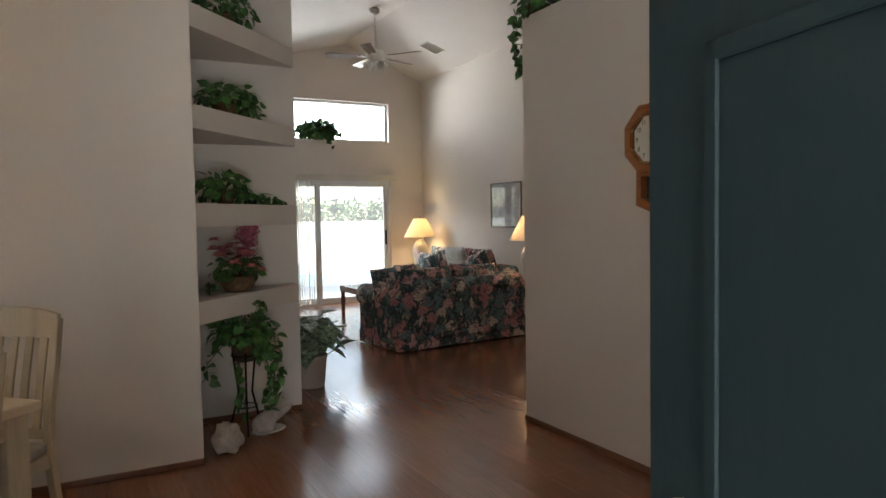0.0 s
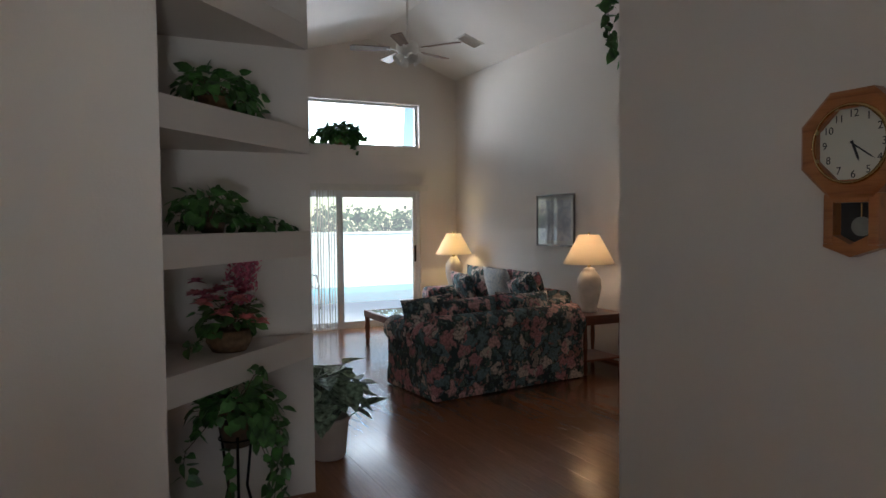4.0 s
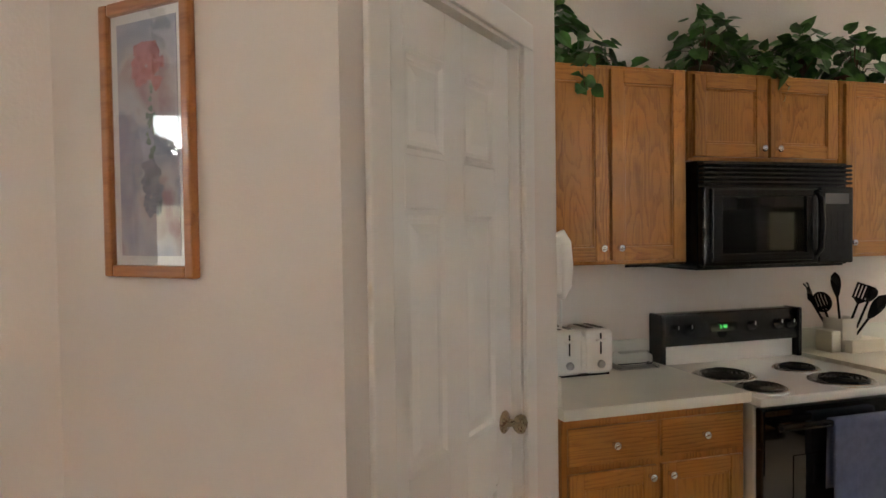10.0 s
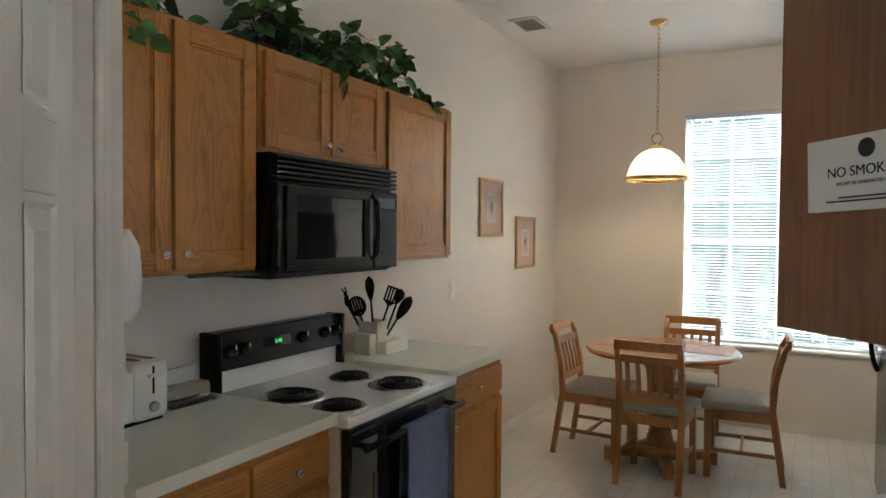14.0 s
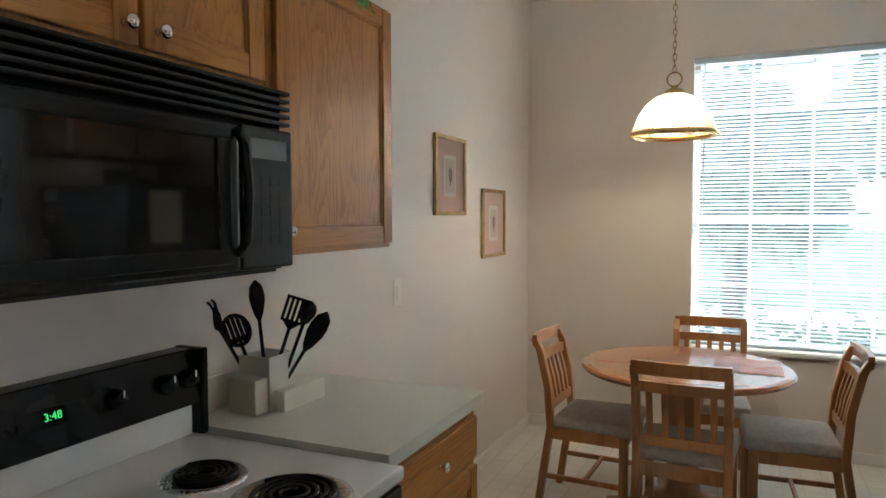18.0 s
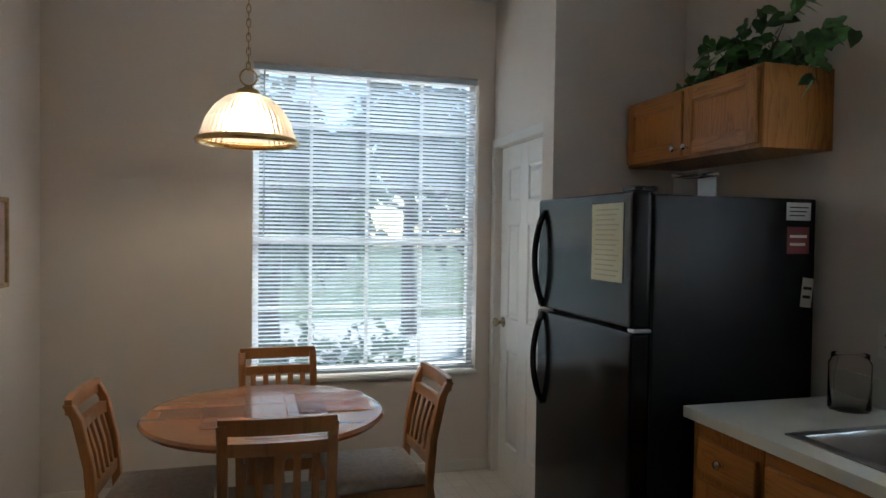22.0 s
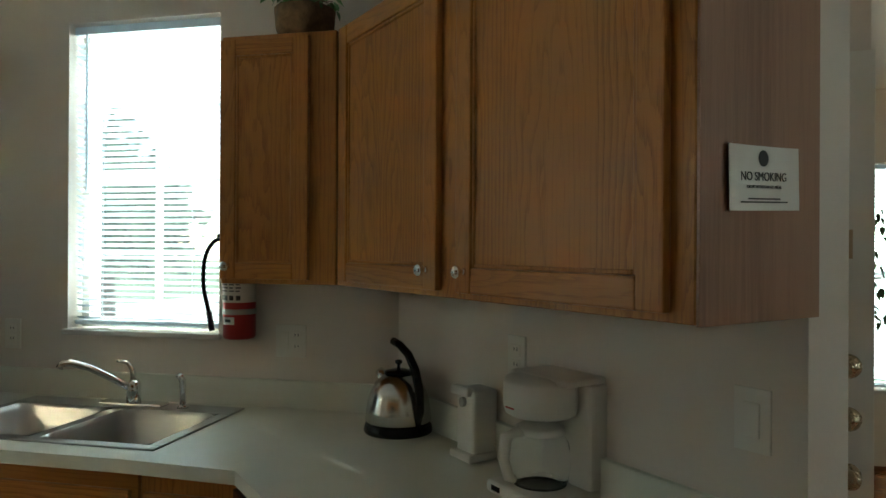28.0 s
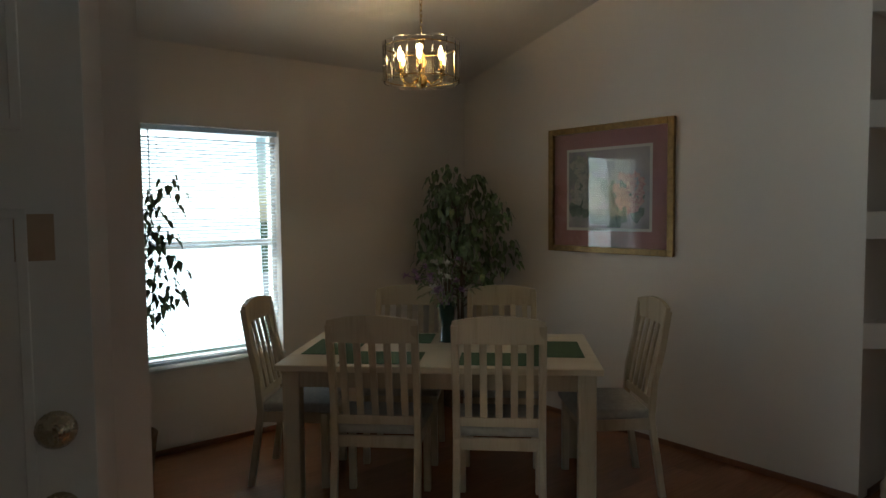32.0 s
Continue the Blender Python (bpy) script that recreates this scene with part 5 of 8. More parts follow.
part("clasp", tube([(0.066, 0, 0.05), (0.073, 0.006, 0.12), (0.063, 0.012, 0.192), (0.0, 0.058, 0.196)], 0.0022, 6), STEEL, jr)
fx = thing("fire_extinguisher", Matrix.Translation((0.925, -2.362, 1.165)), "red fire extinguisher with a white label on the wall", "extinguisher")
part("cylinder", lathe([(0.05, 0.0), (0.056, 0.008), (0.056, 0.27), (0.045, 0.305), (0.02, 0.32)], 32), RED, fx, "", True)
lb = part("paper_label", lathe([(0.0566, 0.128), (0.0568, 0.130), (0.0568, 0.268), (0.0566, 0.270)], 32, cap=False), PAPER, fx, "white instruction label", True)
part("label_stripe", lathe([(0.0569, 0.262), (0.0571, 0.263), (0.0571, 0.270), (0.0569, 0.271)], 32, cap=False), mat("yellow_print", (0.60, 0.46, 0.08), 0.5), lb)
part("clamp_band", lathe([(0.0568, 0.086), (0.0585, 0.088), (0.0585, 0.103), (0.0568, 0.105)], 32, cap=False), STEEL, fx, "steel clamp band", True)
for k in range(4):
    a = radians(-48 + 24 * k)
    turn = Matrix.Rotation(a, 4, "Z")
    part("pictogram", box((0.0566, -0.0075, 0.136), (0.0575, 0.0075, 0.152), m=turn), INK, lb)
    for j in range(4):
        part("printed_line", box((0.0566, -0.009, 0.166 + 0.011 * j), (0.0573, 0.009 - 0.004 * ((j + k) % 2), 0.170 + 0.011 * j), m=turn), INK, lb)
for a in (-30, -14, 2):
    part("round_label", box((0.0562, -0.009, 0.052), (0.0572, 0.009, 0.078), 0.0004, 1, m=Matrix.Rotation(radians(a), 4, "Z")), PAPER, fx, "white oval label")
part("round_label_print", box((0.0566, -0.012, 0.060), (0.0576, 0.012, 0.070), m=Matrix.Rotation(radians(-14), 4, "Z")), INK, fx)
part("hose_nozzle", cyl((0.045, -0.092, 0.095), (0.045, -0.080, 0.028), 0.010, n=10), mat("blue_black_rubber", (0.015, 0.018, 0.05), 0.5), fx)
part("valve", cyl((0, 0, 0.318), (0, 0, 0.36), 0.017), STEEL, fx)
part("squeeze_handle", box((-0.012, -0.085, 0.352), (0.012, 0.025, 0.366), 0.004), BLACK, fx)
part("hose", tube(smooth_line([(0, -0.012, 0.338), (0.03, -0.07, 0.345), (0.045, -0.105, 0.29), (0.048, -0.112, 0.19), (0.045, -0.092, 0.09), (0.045, -0.082, 0.03)]), 0.0075, 10), BLACK, fx, "", True)
part("bracket", box((-0.062, -0.02, 0.1), (-0.05, 0.02, 0.30)), STEEL, fx)


def outlet(m, label, category, switch=False, w=0.072, gang=1):
    ob = thing("wall_outlet" if not switch else "light_switch", m, label, category)
    part("cover_plate", box((-w / 2, -0.006, -0.058), (w / 2, -0.0005, 0.058), 0.003), PLAST, ob)
    for g in range(gang):
        x = (g - (gang - 1) / 2) * 0.046
        if switch and g == 0:
            part("rocker", box((x - 0.016, -0.010, -0.032), (x + 0.016, -0.005, 0.032), 0.003), PLAST, ob)
        else:
            for z in (-0.02, 0.02):
                part("socket", box((x - 0.0165, -0.008, z - 0.014), (x + 0.0165, -0.005, z + 0.014), 0.004), PLAST, ob)
                for dx in (-0.006, 0.006):
                    part("slot", box((x + dx - 0.0012, -0.0086, z - 0.002), (x + dx + 0.0012, -0.0078, z + 0.007)), INK, ob)
    return ob


outlet(at_wall((0.86, -1.80), (1.86, -0.80), 0.645, 1.196), "white wall outlet on the diagonal wall", "outlet")
outlet(at_wall((0.86, -1.80), (1.86, -0.80), 1.315, 1.175), "white light switch beside the kitchen opening", "switch", True)
outlet(at_wall((0.86, -4.53), (0.86, 0), 2.335, 1.152), "white double switch and outlet plate", "outlet", True, 0.115, 2)
outlet(at_wall((0.86, -4.53), (0.86, 0), 1.165, 1.143), "white wall outlet beside the sink window", "outlet")
outlet(at_wall((4.02, 0), (4.02, -5.62), 3.655, 1.135), "white light switch on the kitchen wall", "switch", True)
outlet(at_wall((4.02, 0), (4.02, -5.62), 1.13, 1.16), "white wall outlet above the counter", "outlet")
outlet(at_wall((4.02, -5.62), (1.47, -5.62), 1.30, 0.36), "white wall outlet below the breakfast window", "outlet")
outlet(at_wall((-2.0, 3.16), (1.08, 3.16), 1.85, 0.37), "white wall outlet beside the dining chair", "outlet")

# toaster, butter dish, utensil holder
to = thing("toaster", Matrix.Translation((3.815, -1.185, 0.914)) @ Matrix.Rotation(radians(-90), 4, "Z"), "white four-slice toaster with two levers", "toaster")
bm = bmesh.new()
add_box(bm, (-0.132, -0.02, 0.008), (-0.004, 0.175, 0.19), 0.03, 4)
add_box(bm, (0.004, -0.02, 0.008), (0.132, 0.175, 0.19), 0.03, 4)
add_box(bm, (-0.03, -0.008, 0.012), (0.03, 0.165, 0.165), 0.01, 2)
part("body", bm, PLAST, to)
part("foot_rail", box((-0.12, 0.0, 0.0), (0.12, 0.165, 0.01)), BLACK, to)
for x in (-0.07, 0.07):
    for dx in (-0.025, 0.025):
        part("slot", box((x + dx - 0.012, 0.02, 0.1885), (x + dx + 0.012, 0.15, 0.1915)), BLACK, to)
    part("lever_track", box((x - 0.003, -0.022, 0.09), (x + 0.003, -0.0195, 0.175)), BLACK, to)
    part("lever", box((x - 0.022, -0.036, 0.142), (x + 0.022, -0.020, 0.152), 0.004), PLAST, to)
    kn = part("browning_dial", lathe([(0.017, 0), (0.015, 0.012), (0.006, 0.014)], 18), STEEL, to, "", True)
    kn.matrix_local = Matrix.Translation((x, -0.02, 0.05)) @ Matrix.Rotation(radians(90), 4, "X")
    part("dial_plate", cyl((x, -0.0215, 0.05), (x, -0.0195, 0.05), 0.026, n=24), PLAST, to)
bd = thing("butter_dish", Matrix.Translation((3.90, -1.47, 0.914)) @ Matrix.Rotation(radians(90), 4, "Z"), "clear glass butter dish with a lid", "dish")
part("tray", box((-0.10, -0.05, 0.0), (0.10, 0.05, 0.012), 0.005), THIN, bd)
part("lid", box((-0.082, -0.036, 0.013), (0.082, 0.036, 0.068), 0.016, 3), THIN, bd)
uh = thing("utensil_holder", Matrix.Translation((3.90, -2.62, 0.914)), "white plastic holder full of black kitchen utensils", "holder")
bm = bmesh.new()
for lo, hi in (((-0.05, -0.06, 0), (0.06, 0.06, 0.006)), ((-0.05, -0.06, 0), (-0.045, 0.06, 0.155)), ((0.055, -0.06, 0), (0.06, 0.06, 0.155)), ((-0.05, 0.055, 0), (0.06, 0.06, 0.155)), ((-0.05, -0.06, 0), (0.06, -0.055, 0.155))):
    add_box(bm, lo, hi, 0.002, 1)
part("crock", bm, IVORY, uh)
part("side_pocket", box((-0.045, 0.061, 0.0), (0.05, 0.115, 0.10), 0.004), IVORY, uh)
part("front_tray", box((-0.055, -0.175, 0.0), (0.045, -0.061, 0.055), 0.004), IVORY, uh)
part("spoon_rest", box((-0.095, -0.15, 0.0), (-0.056, 0.05, 0.06), 0.004), IVORY, uh)


SIDEWAYS, FACING = Vector((-0.83, -0.56, 0)), Vector((-0.56, 0.83, 0))


def utensil(kind, foot, lean, h, w, length):
    """A black kitchen tool that stands in the crock, its head turned to the room."""
    b = SIDEWAYS * foot + Vector((0.005, 0, 0.03))
    c = SIDEWAYS * lean + FACING * 0.01 + Vector((0.005, 0, h))
    d = (c - b).normalized()
    t = c - d * (length * 0.46)
    ob = part(kind, tube([b, b.lerp(t, 0.5), t], 0.0055, 8), BLACK, uh, "", True)
    n = (FACING - d * FACING.dot(d)).normalized()
    face = Matrix.Translation(c) @ Matrix((n, d.cross(n), d)).transposed().to_4x4()
    bm = bmesh.new()
    hl, hw = length / 2, w / 2
    if kind == "turner":
        for i in range(5):
            y = -hw + w * i / 4
            add_box(bm, (-0.0015, y - 0.0045, -hl * 0.6), (0.0015, y + 0.0045, hl))
        add_box(bm, (-0.0015, -hw - 0.004, hl * 0.82), (0.0015, hw + 0.004, hl))
        add_prism(bm, [(-0.006, -hl), (0.006, -hl), (hw + 0.004, -hl * 0.45), (-hw - 0.004, -hl * 0.45)], -0.0015, 0.0015)
        bmesh.ops.transform(bm, matrix=Matrix(((0, 0, 1, 0), (1, 0, 0, 0), (0, 1, 0, 0), (0, 0, 0, 1))), verts=[v for v in bm.verts if abs(v.co.z) < 0.0016 and abs(v.co.x) > 0.0016])
    elif kind == "skimmer":
        ring = [(0, hw * math.cos(k * math.pi / 12), hl * math.sin(k * math.pi / 12)) for k in range(25)]
        add_tube(bm, ring, 0.006, 6)
        for k in range(-2, 3):
            y = k * hw * 0.36
            z = hl * math.sqrt(1 - (y / hw) ** 2)
            add_box(bm, (-0.0015, y - 0.0055, -z), (0.0015, y + 0.0055, z))
        add_box(bm, (-0.0015, -hw * 0.8, -hl * 0.75), (0.0015, hw * 0.8, -hl * 0.4))
    elif kind == "pasta_fork":
        add_lathe(bm, [(0.004, -hl), (hw * 0.7, -hl * 0.5), (hw, 0.0), (hw * 0.8, hl * 0.5), (0.004, hl * 0.7)], 14)
        bmesh.ops.transform(bm, matrix=Matrix.Diagonal((0.25, 1, 1, 1)), verts=bm.verts)
        for k in range(5):
            y = -hw + w * k / 4
            add_tube(bm, [(0.0, y * 0.8, hl * 0.25), (0.012, y * 1.1, hl * 0.75), (0.030, y * 1.15, hl)], 0.0048, 6, 0.0035)
    else:
        add_lathe(bm, [(0.005, -hl), (hw * 0.55, -hl * 0.72), (hw * 0.95, -hl * 0.1), (hw, hl * 0.25), (hw * 0.8, hl * 0.7), (0.003, hl)], 18)
        bmesh.ops.transform(bm, matrix=Matrix.Diagonal((0.75 if kind == "ladle" else 0.22, 1, 1, 1)), verts=bm.verts)
    part("head", bm, BLACK, ob, "", True).matrix_local = face


for spec in (("pasta_fork", -0.025, -0.150, 0.265, 0.050, 0.095), ("skimmer", -0.02, -0.085, 0.225, 0.075, 0.092), ("slotted_spoon", 0.0, -0.025, 0.312, 0.046, 0.120), ("turner", 0.0, 0.080, 0.272, 0.058, 0.098), ("ladle", 0.03, 0.118, 0.272, 0.052, 0.075), ("serving_spoon", 0.03, 0.142, 0.215, 0.056, 0.135)):
    utensil(*spec)
ph = thing("wall_phone", at_wall((3.41, -0.87), (4.02, -0.87), 0.06, 1.39), "white wall telephone at the kitchen corner", "telephone")
part("base", box((-0.045, -0.028, -0.10), (0.055, -0.0005, 0.10), 0.012, 3), PLAST, ph)
part("phone_receiver", tube([(0.0, -0.035, -0.105), (0.0, -0.058, -0.07), (0.0, -0.064, 0.0), (0.0, -0.058, 0.07), (0.0, -0.035, 0.105)], 0.026, 14), PLAST, ph, "", True)
part("cord", tube([(0.02, -0.03, -0.10), (0.03, -0.045, -0.20), (0.0, -0.045, -0.22), (-0.01, -0.04, -0.12)], 0.004, 6), PLAST, ph)

# ---- breakfast table and chairs ----
def slat_chair(m, label, wood_m, fabric, seat_w, top, n, group, arch=0.0, style=0):
    """A dining chair: x across, y to the front, z up; its back stands at y = 0."""
    ob = thing("dining_chair", m, label, "chair", group)
    hw, leg, sh, depth = seat_w / 2, 0.036, 0.44, 0.40
    for s in (-1, 1):
        x = s * (hw - leg / 2)
        pts = [(-0.045, 0.0), (-0.012, 0.22), (0.02, sh - 0.02), (0.005, 0.62), (-0.035, 0.80), (-0.065, top - 0.02)]
        bm = bmesh.new()
        rings = []
        for y, z in pts:
            rings.append([bm.verts.new((x + dx, y + dy, z)) for dx, dy in ((-leg / 2, -0.018), (leg / 2, -0.018), (leg / 2, 0.018), (-leg / 2, 0.018))])
        for p, q in zip(rings, rings[1:]):
            for i in range(4):
                bm.faces.new((p[i], p[(i + 1) % 4], q[(i + 1) % 4], q[i]))
        bm.faces.new(rings[0])
        bm.faces.new(rings[-1])
        bmesh.ops.recalc_face_normals(bm, faces=bm.faces)
        bmesh.ops.bevel(bm, geom=[e for e in bm.edges if abs((e.verts[0].co - e.verts[1].co).z) > 0.05], offset=0.006, segments=2, profile=0.6, affect="EDGES")
        part("back_leg", bm, wood_m, ob)
        bm = bmesh.new()
        add_box(bm, (x - 0.019, depth - 0.04, 0.0), (x + 0.019, depth, sh - 0.02), 0.006)
        part("front_leg", bm, wood_m, ob)
        part("side_rail", box((x - 0.011, 0.03, sh - 0.075), (x + 0.011, depth - 0.03, sh - 0.015), 0.003), wood_m, ob)
        if style == 0:
            part("side_stretcher", box((x - 0.008, 0.0, 0.16), (x + 0.008, depth - 0.02, 0.185), 0.003), wood_m, ob)
    part("front_rail", box((-hw + 0.03, depth - 0.032, sh - 0.075), (hw - 0.03, depth - 0.01, sh - 0.015), 0.003), wood_m, ob)
    part("rear_rail", box((-hw + 0.03, 0.01, sh - 0.075), (hw - 0.03, 0.03, sh - 0.015), 0.003), wood_m, ob)
    seat = bmesh.new()
    add_prism(seat, [(-hw + 0.01, 0.03), (hw - 0.01, 0.03), (hw + 0.015, depth + 0.02), (-hw - 0.015, depth + 0.02)], sh - 0.015, sh + 0.04)
    bmesh.ops.bevel(seat, geom=seat.edges[:], offset=0.02, segments=3, profile=0.6, affect="EDGES")
    part("seat", seat, fabric, ob, "padded fabric seat", True)

    def yb(z):
        for (y0, z0), (y1, z1) in zip(pts, pts[1:]):
            if z0 <= z <= z1:
                return y0 + (y1 - y0) * (z - z0) / (z1 - z0)
        return pts[-1][0]
    rails = [(top - 0.055, top), (top - 0.135, top - 0.09)] if style == 0 else [(top - 0.105, top)]
    for k, (a, b) in enumerate(rails):
        bm = bmesh.new()
        nn = 10
        cols = []
        for i in range(nn + 1):
            f = 2 * i / nn - 1
            x = f * (hw - 0.006)
            up = arch * (1 - f * f) if k == 0 else 0.0
            bow = -0.018 * (1 - f * f)
            cols.append([bm.verts.new((x, yb((a + b) / 2) + dy + bow, z)) for dy, z in ((-0.012, a), (0.012, a), (0.010, b + up), (-0.014, b + up))])
        for p, q in zip(cols, cols[1:]):
            for i in range(4):
                bm.faces.new((p[i], p[(i + 1) % 4], q[(i + 1) % 4], q[i]))
        bm.faces.new(cols[0])
        bm.faces.new(cols[-1])
        part("top_rail" if k == 0 else "back_rail", bm, wood_m, ob)
    za, zt = 0.545 if style == 0 else 0.53, rails[-1][0]
    part("lower_rail", box((-hw + 0.03, yb(za) - 0.011, za - 0.045), (hw - 0.03, yb(za) + 0.011, za), 0.004), wood_m, ob)
    sw = 0.026 if style == 0 else 0.034
    for i in range(n):
        x = (i - (n - 1) / 2) * (seat_w - 0.10) / (n - 0.25)
        bm = bmesh.new()
        zs = [za, za + (zt - za) * 0.5, zt + 0.005]
        rr = []
        for j, z in enumerate(zs):
            bow = -0.014 * (1 - (x / hw) ** 2) * j / 2
            rr.append([bm.verts.new((x + dx, yb(z) + dy + bow, z)) for dx, dy in ((-sw / 2, -0.006), (sw / 2, -0.006), (sw / 2, 0.006), (-sw / 2, 0.006))])
        for p, q in zip(rr, rr[1:]):
            for i2 in range(4):
                bm.faces.new((p[i2], p[(i2 + 1) % 4], q[(i2 + 1) % 4], q[i2]))
        bm.faces.new(rr[0])
        bm.faces.new(rr[-1])
        part("back_slat", bm, wood_m, ob)
    if style == 0:
        part("cross_stretcher", box((-hw + 0.02, depth * 0.45, 0.162), (hw - 0.02, depth * 0.45 + 0.018, 0.183), 0.003), wood_m, ob)
    return ob


def standing(x, y, towards):
    """A pose at (x, y) whose y axis points the given way, in degrees from +x."""
    return Matrix.Translation((x, y, 0)) @ Matrix.Rotation(radians(towards - 90), 4, "Z")


kc = slat_chair(standing(2.85, -3.945, 268), "honey oak slat-back chair with a taupe seat, back to the stove", CHAIRW, SEATF, 0.40, 0.875, 5, "chairs round the breakfast table")
for x, y, a, lab in ((3.50, -4.46, 177, "honey oak slat-back chair with a taupe seat beside the wall"), (2.20, -4.52, 3, "honey oak slat-back chair with a taupe seat beside the pantry"), (2.80, -5.20, 92, "honey oak slat-back chair with a taupe seat below the window")):
    tagged(copy_thing(kc, standing(x, y, a)), lab)
tb = thing("breakfast_table", Matrix.Translation((2.88, -4.46, 0)), "round inlaid wooden pedestal table under the pendant lamp", "table")
TILEW = wood("table_tile_inlay", (0.33, 0.10, 0.035), (0.19, 0.05, 0.018), 0.22, "x", 1.0, 0.6, 0.3)
part("tabletop", lathe([(0.0, 0.712), (0.445, 0.715), (0.475, 0.722), (0.488, 0.738), (0.478, 0.750), (0.455, 0.753), (0.0, 0.753)], 64), wood("table_rim", (0.44, 0.17, 0.055), (0.27, 0.09, 0.03), 0.22, "x", 1.0, 0.6), tb, "", False)
for i in range(-2, 3):
    for j in range(-2, 3):
        if math.hypot((abs(i) + 0.5) * 0.165, (abs(j) + 0.5) * 0.165) < 0.465:
            part("inlay_square", box((i * 0.165 - 0.0805, j * 0.165 - 0.0805, 0.7528), (i * 0.165 + 0.0805, j * 0.165 + 0.0805, 0.7545), 0.0006, 1), TILEW, tb)
part("pedestal", lathe([(0.16, 0.06), (0.16, 0.10), (0.085, 0.14), (0.07, 0.22), (0.09, 0.34), (0.075, 0.50), (0.10, 0.62), (0.17, 0.69), (0.18, 0.712)], 28), CHAIRW, tb, "", True)
for k in range(4):
    bm = bmesh.new()
    add_box(bm, (0.06, -0.035, 0.03), (0.36, 0.035, 0.085), 0.012, 3)
    add_box(bm, (0.30, -0.03, 0.0), (0.36, 0.03, 0.03), 0.006)
    ft = part("pedestal_foot", bm, CHAIRW, tb)
    ft.matrix_local = Matrix.Rotation(radians(90 * k + 20), 4, "Z")
FILM = glass("clear_vinyl_film", (1, 1, 1), 0.05, 1.12)
bm = bmesh.new()
g = [[bm.verts.new((2.45 + 0.30 * i / 14, -4.70 + 0.34 * j / 14, 0.7565 + 0.012 * max(0, noise.noise((i * 0.35, j * 0.35, 3.0))) + 0.002 * math.sin(i * 2.3 + j))) for j in range(15)] for i in range(15)]
for i in range(14):
    for j in range(14):
        bm.faces.new((g[i][j], g[i + 1][j], g[i + 1][j + 1], g[i][j + 1]))
vf = link("plastic_cover", bm, FILM, None, smooth=True)
vf.visible_shadow = False
tagged(vf, "crumpled clear plastic cover on the breakfast table", "cover")

# ---- pendant lamp ----
pl = thing("pendant_lamp", Matrix.Translation((2.96, -4.62, 0)), "brass pendant lamp with a ribbed glass dome", "lamp")
part("canopy", lathe([(0.062, 2.94), (0.06, 2.925), (0.02, 2.912), (0.012, 2.90)], 24), BRASS, pl, "", True)
bm = bmesh.new()
for i in range(24):
    z = 2.90 - i * 0.0305
    ring = [(0.009 * math.cos(a) * (1 if i % 2 else 0), 0.009 * math.cos(a) * (0 if i % 2 else 1), z + 0.021 * math.sin(a)) for a in [k * math.pi / 4 for k in range(9)]]
    add_tube(bm, ring, 0.0022, 6)
part("chain", bm, BRASS, pl, "", True)
part("ring", tube([(0.035 * math.cos(a), 0, 2.15 + 0.035 * math.sin(a)) for a in [k * math.pi / 10 for k in range(21)]], 0.004, 8), BRASS, pl, "", True)
part("socket_cap", lathe([(0.012, 2.115), (0.02, 2.105), (0.045, 2.095), (0.055, 2.075), (0.052, 2.06)], 24), BRASS, pl, "", True)
SHADE = bpy.data.materials.new("ribbed_frosted_glass")
SHADE.use_nodes = True
b = SHADE.node_tree.nodes["Principled BSDF"]
b.inputs["Base Color"].default_value, b.inputs["Roughness"].default_value, b.inputs["Transmission Weight"].default_value = (0.86, 0.79, 0.68, 1), 0.4, 0.8
bm = bmesh.new()
prof = [(0.055, 2.075), (0.09, 2.062), (0.135, 2.025), (0.172, 1.97), (0.195, 1.905), (0.202, 1.885)]
n = 96
rr = []
for r, z in prof:
    rr.append([bm.verts.new(((r + (0.003 if i % 2 else 0)) * math.cos(2 * math.pi * i / n), (r + (0.003 if i % 2 else 0)) * math.sin(2 * math.pi * i / n), z)) for i in range(n)])
for p, q in zip(rr, rr[1:]):
    for i in range(n):
        bm.faces.new((p[i], p[(i + 1) % n], q[(i + 1) % n], q[i]))
part("shade", bm, SHADE, pl, "ribbed glass dome")
part("shade_rim", lathe([(0.198, 1.892), (0.214, 1.884), (0.220, 1.872), (0.214, 1.862), (0.200, 1.862), (0.196, 1.875)], 48, cap=False), BRASS, pl, "polished brass rim", True)
part("bulb", lathe([(0.013, 2.06), (0.02, 2.03), (0.03, 2.0), (0.03, 1.975), (0.018, 1.955), (0.0, 1.95)], 18), glow("lit_bulb", (1.0, 0.84, 0.62), 4.0), pl, "lit warm bulb", True)
bulb("pendant_light", (2.96, -4.62, 1.915), 8, (1.0, 0.80, 0.56), 0.05)

